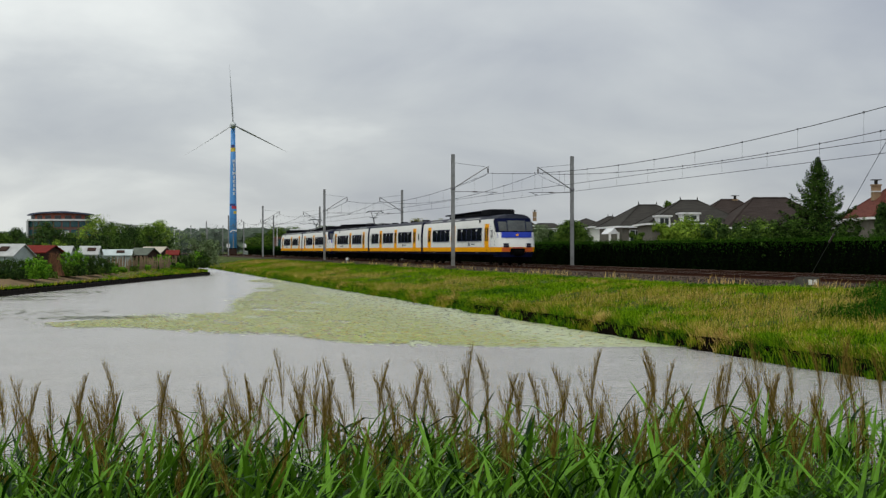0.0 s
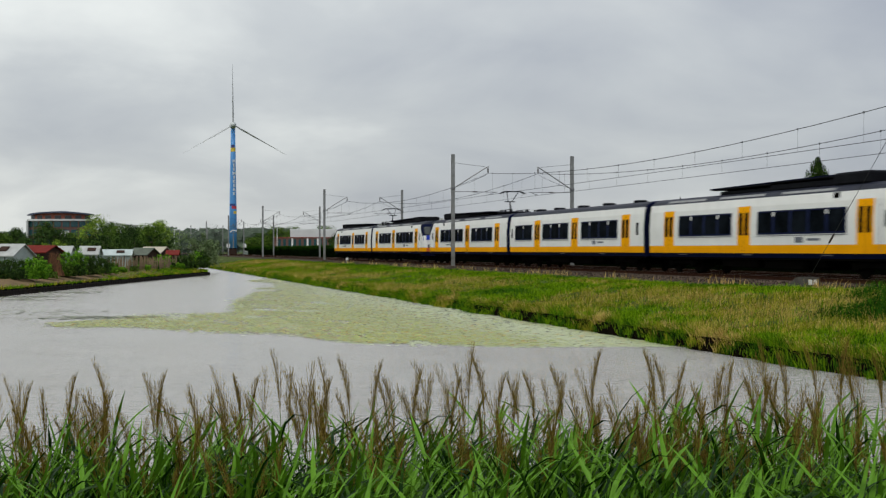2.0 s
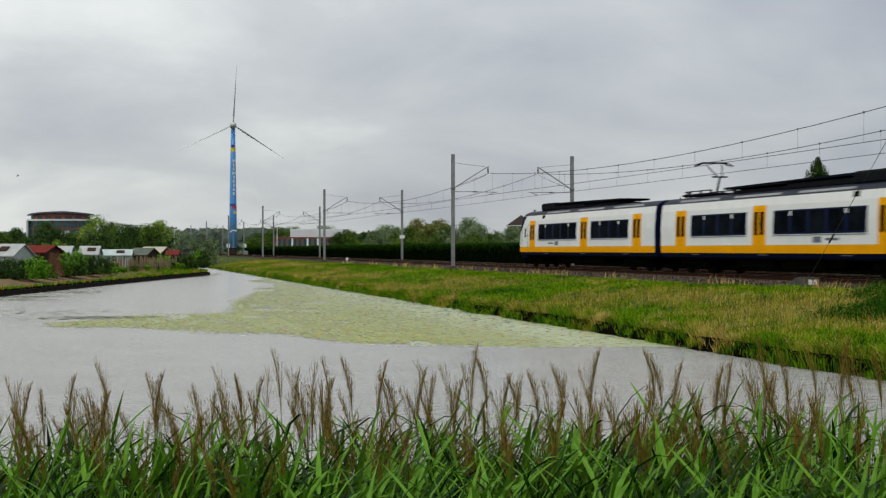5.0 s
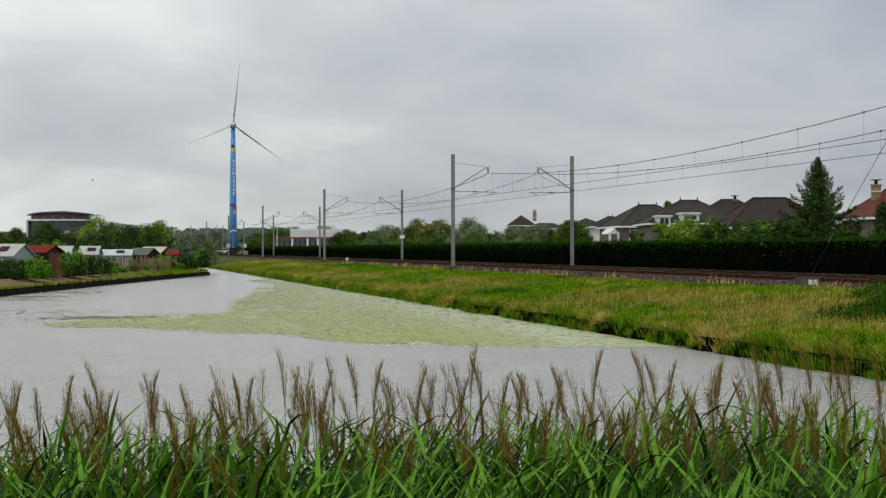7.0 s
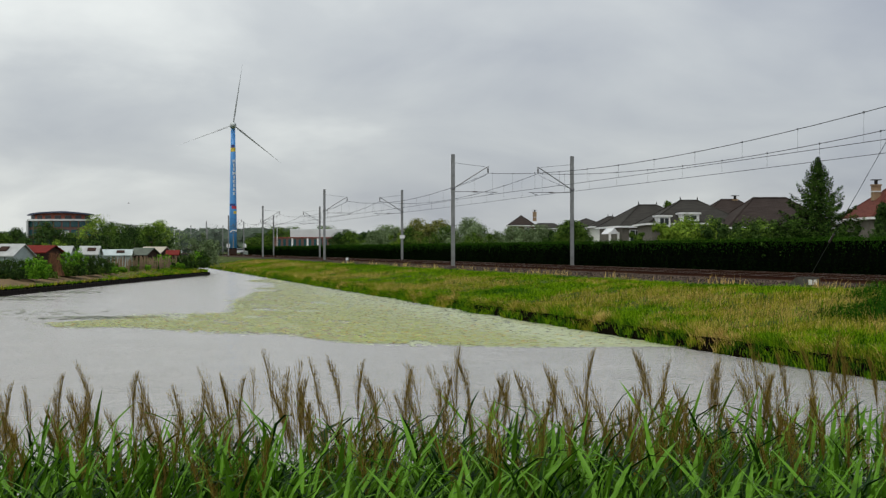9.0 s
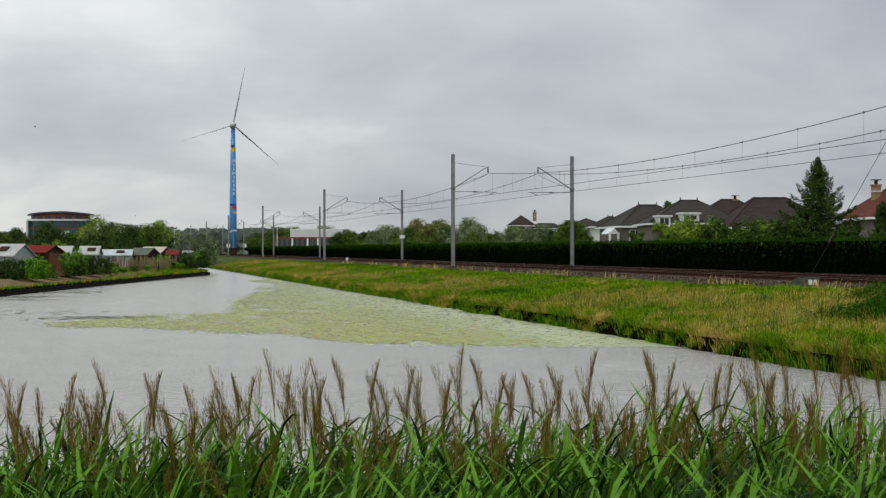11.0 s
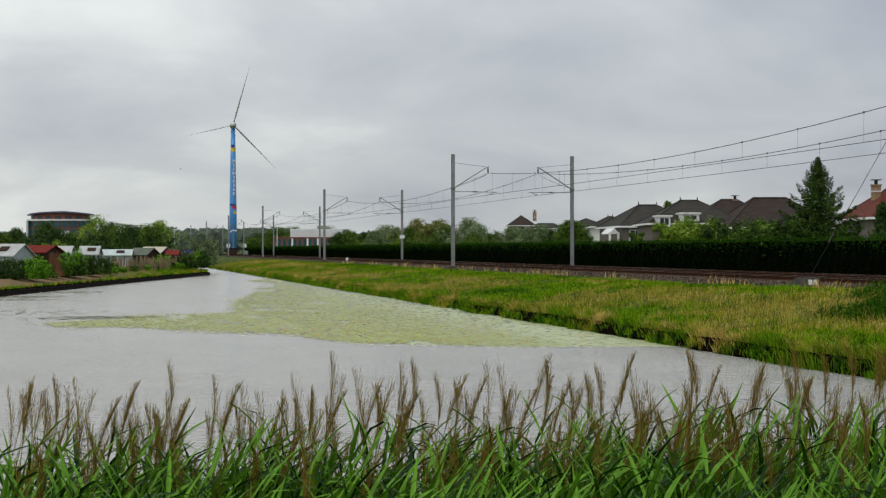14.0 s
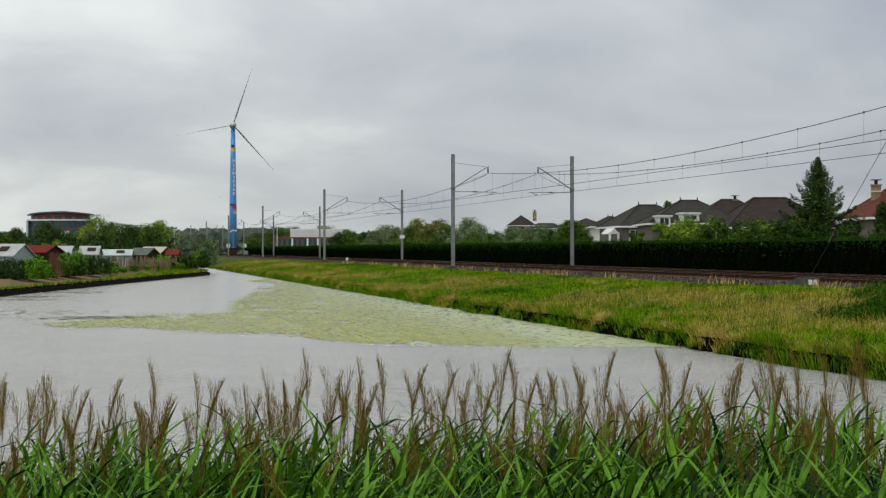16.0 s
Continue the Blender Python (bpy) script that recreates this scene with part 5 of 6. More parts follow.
def make_office():
    """The round-fronted office beyond the allotments."""
    D = 550.0
    k = D / FOCAL
    x, y = spot(102, D)
    o = thing("office_building", "round brick office with curved dark roof and teal glass", "office building", at=pose(x, y, 0.5, 0, 0, -TURN))
    R, A = 15.5, 0.93

    def arc(a, r=R):
        return r * math.sin(a), R * 0.75 - r * math.cos(a) * 0.75

    def zz(py):
        return EYE_Z + (442.4 - py) * k - 0.5

    def curved(name, z0, z1, a0, a1, material, label="", r0=R - 0.4, r1=R, n=14, parent=None):
        s = Shape()
        rings = []
        for i in range(n + 1):
            a = lerp(a0, a1, i / n)
            xi, yi = arc(a, r0)
            xo, yo = arc(a, r1)
            rings.append([(xi, yi, z0), (xo, yo, z0), (xo, yo, z1), (xi, yi, z1)])
        s.loft(rings)
        return part(name, s, material, parent or o, label)
    curved("wall", 0, zz(391), -A, A, M["brick_brown"])
    for i in range(9):
        a0 = lerp(-A, A, i / 9) + 0.02
        a1 = lerp(-A, A, (i + 1) / 9) - 0.02
        for f in range(3):
            z0 = 1.0 + f * 3.3
            w = curved("window", z0, z0 + 2.4, a0, a1, M["teal"], "teal glazing", R, R + 0.12, 3)
        curved("glazing", zz(402), zz(392), a0, a1, M["teal"], "teal glass band", R, R + 0.16, 3)
    curved("balcony_band", zz(391), zz(388), -A - 0.02, A + 0.02, M["cladding"], "pale balcony band", R - 2, R + 0.7)
    curved("top_storey", zz(389), zz(377.5), -A * 0.96, A * 0.96, M["brick_red"], "red brick top storey", R - 1.4, R - 0.7)
    for i in range(7):
        a0 = lerp(-A, A, (i + 0.5) / 7)
        curved("top_window", zz(388), zz(381.5), a0 - 0.085, a0 + 0.085, M["window"], "", R - 0.72, R - 0.6, 3)
    s = Shape()
    n = 18
    rings = []
    for i in range(n + 1):
        a = lerp(-A * 1.03, A * 1.03, i / n)
        top = zz(379) + 0.95 * (1 - (a / A) ** 2)
        xi, yi = arc(a, R - 9)
        xo, yo = arc(a, R + 0.5)
        rings.append([(xi, yi, top - 0.55), (xo, yo, top - 0.55), (xo, yo, top), (xi, yi, top + 0.4)])
    s.loft(rings)
    part("roof", s, M["office_roof"], o, "dark blue-grey curved roof edge")
    part("side_fin", Shape().box(-12.9, -12.3, 2.5, 8, 0, zz(391)), M["cladding"], o, "white end wall")
    part("white_panel", Shape().box(0.9, 4.6, -0.6, -0.3, 3.0, zz(409)), M["cladding"], o, "white wall panel")


def make_works():
    D = 420.0
    k = D / FOCAL
    x, y = spot(545, D)
    b = thing("industrial_building", "low brown brick hall with white upper storey", "industrial building", at=pose(x, y, 0.8, 0, 0, -TURN))

    def zz(py):
        return EYE_Z + (442.4 - py) * k - 0.8

    def xx(px):
        return (px - 545) * k
    part("brick_hall", Shape().box(xx(484), xx(601), 0, 18, -0.3, zz(421.5)), M["brick_brown"], b)
    part("parapet", Shape().box(xx(483), xx(602), -0.15, 0.1, zz(421.5), zz(420)), M["brick_red"], b)
    part("upper_hall", Shape().box(xx(513), xx(606), 1, 20, zz(422), zz(406.5)), M["cladding"], b, "white metal-clad upper hall")
    part("roof_edge", Shape().box(xx(510), xx(615), 3.6, 20.4, zz(406.5), zz(405.3)), M["cladding"], b, "thin pale roof slab")
    for i in range(11):
        p0 = 489 + i * 9.0
        if i in (3, 6, 8):
            part("pillar", Shape().box(xx(p0), xx(p0 + 3), -0.25, 0.0, -0.3, zz(422.5)), M["sign_white"], b, "white pillar")
        s = Shape().box(xx(p0 + 3.4), xx(p0 + 8.2), -0.08, 0.0, 1.2, zz(424))
        w = part("window", s, M["teal"], b, "grey glazing")
    part("end_wall", Shape().box(xx(586), xx(600), -0.3, 0.0, -0.3, zz(421.6)), M["brick_red"], b, "red brick end panel")


make_office()
make_works()


# ---- allotments on the far bank ----
M["piling"] = mat("dark_tarred_timber", (0.030, 0.027, 0.025), (0.010, 0.009, 0.008), 2.0, 0.95, bump=0.5, spec=0.1)
M["fence"] = mat("weathered_fence_wood", (0.34, 0.25, 0.16), (0.15, 0.105, 0.065), 3.0, 0.9, stretch=(1, 1, 0.2))
M["shed_red"] = mat("red_shed_roof", (0.17, 0.026, 0.02), (0.11, 0.018, 0.015), 1.5, 0.8)
M["shed_dark"] = mat("dark_stained_boards", (0.06, 0.035, 0.028), (0.03, 0.02, 0.016), 2.0, 0.85)
M["shed_felt"] = mat("grey_green_felt", (0.13, 0.15, 0.12), (0.08, 0.09, 0.075), 1.5, 0.9)
M["shed_beige"] = mat("beige_roofing", (0.46, 0.42, 0.34), (0.36, 0.33, 0.27), 1.5, 0.8)
M["shed_white"] = mat("white_corrugated_roof", (0.43, 0.44, 0.43), (0.27, 0.28, 0.27), 1.5, 0.7)
M["greenhouse"] = mat("whitewashed_glass", (0.42, 0.49, 0.48), (0.25, 0.31, 0.30), 1.2, 0.3)
M["path"] = mat("bare_bank_soil", (0.21, 0.145, 0.08), (0.11, 0.078, 0.045), 1.2, 0.95, bump=0.5)
M["vine"] = mat("climbing_leaves", (0.20, 0.43, 0.026), (0.03, 0.10, 0.007), 0.8, 0.7, island=0.8, trans=0.2, spec=0.05)


def bank_point(y, inland):
    """A point on the left bank at that y, so far behind the piling."""
    return left_bank_x(y) - inland, y


def make_piling():
    pil = tagged(thing("sheet_piling", "dark timber piling along the canal bank", "piling"), kind="structure")
    pile = Shape().box(-0.10, 0.10, -0.10, 0.10, -1.4, 0.31, 0.03).mesh("pile")
    y = 62.0
    n = 0
    cap = Shape()
    pts = []
    while y < 158 and n < 300:
        x = left_bank_x(y)
        a = math.degrees(math.atan2(left_bank_x(y + 0.1) - left_bank_x(y - 0.1), 0.2))
        part("pile", pile, M["piling"], pil, at=pose(x + 0.05 * noise.noise((5, y * 3, 0)), y, 0.09 * noise.noise((0, y * 2.3, 0)), 0, 4 * noise.noise((8, y * 1.7, 0)), -a))
        y += 0.52
        n += 1
    for i in range(60):
        yy = 62 + i * (158 - 62) / 59
        pts.append((left_bank_x(yy) - 0.2, yy, 0.33))
    cap.tube(pts, 0.07, 5)
    part("waling", cap, M["under"], pil, "long timber waling")


def make_shed(px0, px1, depth, eave_px, ridge_px, roof, wall, label, name="shed", category="shed", d=1.6, glass=False, turn=8.0):
    """A small garden shed with a pitched roof, its long side to the water."""
    k = depth / FOCAL
    foot = 0.85
    w = (px1 - px0) * k / 2
    e, r = EYE_Z + (442.4 - eave_px) * k - foot, EYE_Z + (442.4 - ridge_px) * k - foot
    x, y = spot((px0 + px1) / 2, depth)
    t = thing(name, label, category, at=pose(x, y, foot, 0, 0, -TURN + turn))
    s = Shape()
    s.add([(-w, -d, -0.3), (w, -d, -0.3), (w, d, -0.3), (-w, d, -0.3), (-w, -d, e), (w, -d, e), (w, d, e), (-w, d, e), (-w, 0, r - 0.06), (w, 0, r - 0.06)],
          [(0, 1, 5, 4), (1, 2, 6, 9, 5), (2, 3, 7, 6), (3, 0, 4, 8, 7), (4, 5, 9, 8), (6, 7, 8, 9)])
    part("wall", s, M[wall], t)
    for sg in (-1, 1):
        q = Shape()
        o = 0.18
        dd = (r - e) / d
        q.loft([[(xx, sg * (d + o), e - dd * o), (xx, 0.0, r), (xx, 0.0, r + 0.07), (xx, sg * (d + o), e - dd * o + 0.07)] for xx in (-w - o, w + o)])
        part("roof_panel", q, M[roof], t)
    if glass:
        for i in range(6):
            xx = lerp(-w, w, i / 5)
            part("glazing_bar", Shape().box(xx - 0.025, xx + 0.025, -d - 0.03, -d + 0.02, 0, e), M["shed_white"] if i % 2 else M["shed_dark"], t)
        dd = (r - e) / d
        part("roof_hatch", Shape().loft([[(xx, -d * 0.75, lerp(e, r, 0.25) + 0.1), (xx, -d * 0.35, lerp(e, r, 0.65) + 0.1), (xx, -d * 0.35, lerp(e, r, 0.65) + 0.15), (xx, -d * 0.75, lerp(e, r, 0.25) + 0.15)] for xx in (-0.35 + w * 0.3, 0.35 + w * 0.3)]), M["shed_dark"], t, "dark opened roof hatch")
    else:
        part("door", Shape().box(-0.4, 0.4, -d - 0.05, -d, 0, min(1.8, e - 0.1)), M["shed_dark"], t)
    return t


def make_allotments():
    make_shed(-32, 46, 101, 452, 433.5, "shed_white", "greenhouse", "white greenhouse with glazed walls and open hatch", "greenhouse", "greenhouse", 1.3, glass=True, turn=-16)
    make_shed(46, 98, 106, 447, 436, "shed_red", "shed_dark", "dark wooden shed with red roof", d=1.3, turn=-14)
    make_shed(98, 127, 118, 449, 437, "shed_white", "greenhouse", "small shed with white roof", turn=6)
    make_shed(145, 175, 122, 450, 437, "shed_white", "greenhouse", "pale greenhouse with white roof", "greenhouse", "greenhouse", 1.1, glass=True, turn=4)
    make_shed(182, 232, 130, 452, 443, "greenhouse", "greenhouse", "greenish glass greenhouse with roof hatch", "greenhouse", "greenhouse", 1.3, glass=True, turn=8)
    make_shed(238, 272, 146, 451, 440, "shed_felt", "shed_dark", "dark shed with grey-green felt roof", d=1.5, turn=-14)
    make_shed(256, 294, 152, 449, 438, "shed_beige", "shed_dark", "dark shed with beige roof", d=1.8, turn=-10)
    make_shed(297, 315, 150, 451, 444, "shed_red", "shed_dark", "small shed with red roof", d=1.2)


def make_fence():
    f = thing("picket_fence", "weathered wooden stake fence on the allotment bank", "fence")
    rng = random.Random(4)
    y = 123.0
    while y < 151:
        x, yy = bank_point(y, 3.0 + 0.3 * noise.noise((0, y * 0.3, 0)))
        s = Shape()
        h = rng.uniform(0.95, 1.40)
        lx, ly = rng.uniform(-0.10, 0.10), rng.uniform(-0.14, 0.14)
        s.tube([(0, 0, -0.3), (lx, ly, h)], [0.055, 0.04], 5)
        part("stake", s, M["fence"], f, at=pose(x, yy, 0.75))
        y += rng.uniform(0.18, 0.46)
    for z in (1.15, 1.55):
        s = Shape().tube([(bank_point(123 + i * 2.6, 3.0)[0], 123 + i * 2.6, z) for i in range(10)], 0.02, 4)
        part("wire", s, M["fence"], f)


def make_bank_shrubs():
    """Hedges, vines and reeds before the sheds, one clump per thing."""
    rows = [(-12, 95, 453, 50, "leaf_dark"), (8, 95, 455, 46, "leaf_dark"), (26, 95, 454, 44, "leaf_dark"), (44, 95, 456, 40, "leaf_dark"), (58, 95, 458, 36, "leaf_dark"),
            (60, 94, 450, 34, "vine"), (72, 95, 449, 32, "vine"), (66, 94, 466, 46, "vine"), (78, 95, 462, 26, "vine"), (52, 95, 456, 26, "vine"),
            (112, 104, 447, 30, "vine"), (126, 105, 440, 36, "vine"), (140, 106, 438, 34, "vine"), (118, 104, 462, 40, "leaf_mid"), (144, 106, 452, 30, "leaf_mid"), (134, 105, 464, 40, "leaf_dark"),
            (158, 110, 451, 34, "leaf_dark"), (172, 112, 450, 36, "leaf_dark"), (187, 115, 452, 34, "leaf_dark"), (165, 111, 468, 40, "leaf_mid"), (196, 118, 462, 22, "leaf_mid"),
            (208, 131, 453, 30, "leaf_dark"), (224, 134, 455, 30, "leaf_mid"), (242, 138, 455, 30, "leaf_dark"), (262, 142, 456, 28, "leaf_mid"), (284, 144, 449, 24, "vine"), (294, 145, 447, 26, "vine"), (303, 147, 456, 22, "vine"), (250, 137, 466, 18, "vine"), (276, 142, 464, 18, "leaf_mid"),
            (326, 149, 450, 26, "leaf_dark"), (338, 150, 446, 30, "leaf_mid"), (350, 152, 443, 30, "vine"), (359, 152, 443, 22, "leaf_dark"), (364, 153, 450, 14, "leaf_mid"), (332, 149, 462, 30, "leaf_dark"), (352, 151, 458, 28, "leaf_dark"), (318, 148, 464, 20, "vine"), (196, 117, 470, 26, "vine"), (214, 123, 472, 22, "vine"), (232, 128, 470, 20, "leaf_mid"), (256, 134, 468, 20, "vine"), (272, 139, 468, 18, "leaf_dark"), (300, 146, 462, 20, "leaf_dark"), (88, 99, 480, 22, "leaf_mid"), (30, 93, 474, 40, "leaf_dark"), (-4, 93, 472, 40, "leaf_dark")]
    for i, (px, d, top, w, leaf) in enumerate(rows):
        lab = {"vine": "bright green climbing plant over a frame", "leaf_dark": "dark green garden shrub on the bank", "leaf_mid": "green garden shrub on the bank"}[leaf]
        make_tree(px, d, top, w, leaf, lab, 400 + i, 0.8, 0.06, 2200, "shrub", "shrub", 0.8)
    # dry reddish twig heap beside the red shed
    rng = random.Random(6)
    x, y = spot(95, 101)
    t = thing("twig_heap", "heap of reddish-brown dry stalks beside the red shed", "twig heap", at=pose(x, y, 0.85))
    s = Shape()
    for _ in range(260):
        a = rng.uniform(0, 6.28)
        r0, r1 = rng.uniform(0.1, 0.80), rng.uniform(0.0, 0.5)
        s.tube([(r0 * math.cos(a), r0 * math.sin(a), 0), (r1 * math.cos(a + 0.4), r1 * math.sin(a + 0.4), rng.uniform(0.5, 1.75))], [0.018, 0.006], 3)
    part("stalks", s, M["twig"], t)


M["twig"] = mat("red_brown_stalks", (0.20, 0.095, 0.05), (0.09, 0.05, 0.03), 2.0, 0.9, island=0.6)


def make_bank_path():
    """Strip of bare soil behind the piling."""
    s = Shape()
    rows = []
    for i in range(60):
        y = 66 + i * 1.2
        a, b = left_bank_x(y) - 0.5 - 0.3 * noise.noise((1, y * 0.4, 0)), left_bank_x(y) - 3.0 - 0.8 * noise.noise((2, y * 0.4, 0))
        rows.append([(lerp(a, b, j / 4), y, ground_z(lerp(a, b, j / 4), y) + 0.05) for j in range(5)])
    s.loft(rows, caps=False, closed=False)
    tagged(part("bank_path", s, M["path"]), "bare brown earth path behind the piling", "path", kind="structure")


make_piling()
make_allotments()
make_fence()
make_bank_shrubs()
make_bank_path()


# ---- grass, water plants ----
def grass_blade(s, x, y, z, h, w, rng, lean):
    a = rng.uniform(0, 6.28)
    bx, by = lean[0] + rng.gauss(0, 0.32), lean[1] + rng.gauss(0, 0.32)
    cx, cy = math.cos(a) * w, math.sin(a) * w
    if y > 66:
        s.add([(x - cx * 1.2, y - cy * 1.2, z - 0.05), (x + cx * 1.2, y + cy * 1.2, z - 0.05), (x + bx * h, y + by * h, z + h)], [(0, 1, 2)])
        return
    mx, my, mz = x + bx * h * 0.35, y + by * h * 0.35, z + h * 0.6
    s.add([(x - cx, y - cy, z - 0.05), (x + cx, y + cy, z - 0.05), (mx + cx * 0.7, my + cy * 0.7, mz), (x + bx * h, y + by * h, z + h), (mx - cx * 0.7, my - cy * 0.7, mz)], [(0, 1, 2, 4), (4, 2, 3)])


M["nettle"] = mat("nettle_leaves", (0.070, 0.19, 0.010), (0.012, 0.045, 0.003), 0.6, 0.85, island=0.5, trans=0.2, spec=0.03)
M["bramble"] = mat("bramble_leaves", (0.030, 0.090, 0.006), (0.004, 0.015, 0.002), 0.8, 0.85, island=0.6, trans=0.1, spec=0.03)


def make_right_bank_grass():
    rng = random.Random(31)
    green, olive, dry, lush, bush = Shape(), Shape(), Shape(), Shape(), Shape()
    # tussocks: blades that radiate from one foot, fresh, fading or dry by patches of the meadow
    for i in range(25000):
        y = 22 + 200 * rng.random() ** 2.1
        e = right_edge(y)
        u = rng.random()
        x = e + 0.05 + (25.75 - e) * u
        grow = 1 + y * 0.012
        patch = noise.noise((x * 0.16, y * 0.07, 0)) + 0.55 * noise.noise((x * 0.55, y * 0.22, 5)) + 0.3 * noise.noise((x * 1.5, y * 0.8, 8))
        # a band of seeding grass runs along the middle of the slope, fresh turf above it
        patch += 0.30 * math.exp(-((u - 0.42) / 0.20) ** 2) - 0.30 * smooth01(0.62, 0.85, u) + 0.12 * (u < 0.15)
        high = 0.75 + 0.6 * noise.noise((x * 0.8, y * 0.4, 11))
        r = rng.uniform(0.06, 0.22) * (1 + y * 0.006)
        if patch > 0.51:
            kind_, n, h, w, sp = dry, 9, rng.uniform(0.24, 0.44) * high, 0.0032, 0.55
        elif patch > 0.19:
            kind_, n, h, w, sp = olive, 10, rng.uniform(0.16, 0.34) * high, 0.0050, 0.6
        elif patch < -0.62:
            kind_, n, h, w, sp = lush, 10, rng.uniform(0.14, 0.30) * high, 0.009, 0.75
        else:
            kind_, n, h, w, sp = green, 11, rng.uniform(0.11, 0.26) * high, 0.0065, 0.8
        for _ in range(n):
            ox, oy = rng.gauss(0, 0.5), rng.gauss(0, 0.5)
            k_ = kind_
            if kind_ is dry and rng.random() < 0.45:
                k_ = olive
            elif kind_ is olive and rng.random() < 0.18:
                k_ = dry
            bx, by = x + ox * r, max(20, y + oy * r)
            grass_blade(k_, bx, by, ground_z(bx, by), h * rng.uniform(0.55, 1.15), w * grow, rng, (0.08 + ox * sp, -0.04 + oy * sp))
    # short turf between the tussocks
    for i in range(52000):
        y = 22 + 170 * rng.random() ** 2.0
        e = right_edge(y)
        x = e + 0.02 + (25.75 - e) * rng.random()
        grass_blade(green if noise.noise((x * 0.5, y * 0.25, 17)) < 0.15 else olive, x, y, ground_z(x, y), rng.uniform(0.05, 0.15), 0.008 * (1 + y * 0.013), rng, (rng.gauss(0.1, 0.5), rng.gauss(0, 0.5)))
    # tussocks hanging over the broken edge and sprouting at its foot, with gaps where the earth shows
    for i in range(9000):
        y = 20 + 190 * rng.random() ** 1.6
        gap = noise.noise((9, y * 0.36, 0)) + 0.6 * noise.noise((2, y * 1.1, 6))
        e = right_edge(y)
        v = rng.random()
        if y < 56 and rng.random() < 0.95 * smooth01(0.0, 0.42, gap) * (1 - smooth01(0.30, 0.85, v + 0.35 * noise.noise((1, y * 2.2, 0)))):
            continue
        x0 = e + lerp(-0.08, 0.5, v) + rng.gauss(0, 0.08)
        z0 = max(0.0, lerp(0.0, ground_z(e + 0.5, y), v ** 0.7) + rng.gauss(-0.04, 0.06))
        faded = noise.noise((7, y * 0.30, 1)) + 0.6 * (v - 0.6) + rng.gauss(0, 0.18)
        tone = dry if faded > 0.34 else (olive if faded > 0.0 else (green if rng.random() < 0.6 else lush))
        out = -0.20 - 0.45 * v
        h = rng.uniform(0.10, 0.26) + 0.16 * v * rng.random()
        for _ in range(10):
            ox, oy = rng.gauss(0, 0.5), rng.gauss(0, 0.6)
            grass_blade(tone, x0 + 0.10 * ox, y + 0.16 * oy, z0, h * rng.uniform(0.5, 1.15), 0.0045 * (1 + y * 0.016), rng, (out + 0.5 * ox, 0.7 * oy - 0.05))
    # brambles and nettles in a low mound
    for i in range(34000):
        a, q = rng.uniform(0, 6.28), math.sqrt(rng.random())
        ragged = 0.85 + 0.55 * noise.noise((1.4 * math.cos(a), 1.4 * math.sin(a), 3)) + 0.35 * noise.noise((5 * math.cos(a), 5 * math.sin(a), 9))
        x, y = 21.8 + 2.7 * q * ragged * math.cos(a) + rng.gauss(0, 0.12), 32.0 + 7.8 * q * ragged * math.sin(a) + rng.gauss(0, 0.4)
        h = 0.66 * (1 - q ** 2) * (0.7 + 1.1 * noise.noise((x * 1.1, y * 0.7, 2))) + 0.12
        leaf_quad(bush, (x, y, ground_z(x, y) + h * rng.random() ** 0.5), (rng.uniform(-1.2, 0.6), rng.uniform(-1.2, 0.6), 0.8), rng.uniform(0.03, 0.07), rng, 0.8)
        if i % 14 == 0:
            grass_blade(lush, x, y, ground_z(x, y) + 0.5 * h, rng.uniform(0.15, 0.4), 0.012, rng, (0.1, 0))
    # tall dry tufts on the shoulder of the line
    for i in range(1400):
        y = 30 + 130 * rng.random() ** 1.5
        x = 25.2 + 1.3 * rng.random()
        if noise.noise((3, y * 0.22, 1)) > 0.0:
            grass_blade(dry, x, y, ground_z(x, y), rng.uniform(0.2, 0.5), 0.008 * (1 + y * 0.01), rng, (0.1, 0))
    tagged(part("bank_grass", green, M["grass"]), "fresh green meadow grass on the canal bank", "grass", kind="stuff")
    tagged(part("faded_grass", olive, M["olive"]), "olive and yellowing grass tussocks on the canal bank", "grass", kind="stuff")
    tagged(part("dry_grass", dry, M["dry"]), "straw-coloured seeding grass on the canal bank", "grass", kind="stuff")
    tagged(part("bramble_mound", bush, M["bramble"]), "low mound of dark green brambles on the bank", "brambles", kind="stuff")
    tagged(part("nettle_patch", lush, M["nettle"]), "dark green nettles and weeds on the bank", "weeds", kind="stuff")
    # earth under the overhanging turf, near-black because its colour holds the shade
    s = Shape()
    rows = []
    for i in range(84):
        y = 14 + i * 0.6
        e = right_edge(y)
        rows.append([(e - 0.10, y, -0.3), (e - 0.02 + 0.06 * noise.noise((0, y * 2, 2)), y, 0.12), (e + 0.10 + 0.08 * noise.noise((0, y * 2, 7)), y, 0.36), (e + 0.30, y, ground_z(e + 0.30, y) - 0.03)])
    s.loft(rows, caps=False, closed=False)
    tagged(part("bank_earth", s, M["soil"]), "undercut earth at the water's edge, its shade painted near-black", "bank", kind="structure")


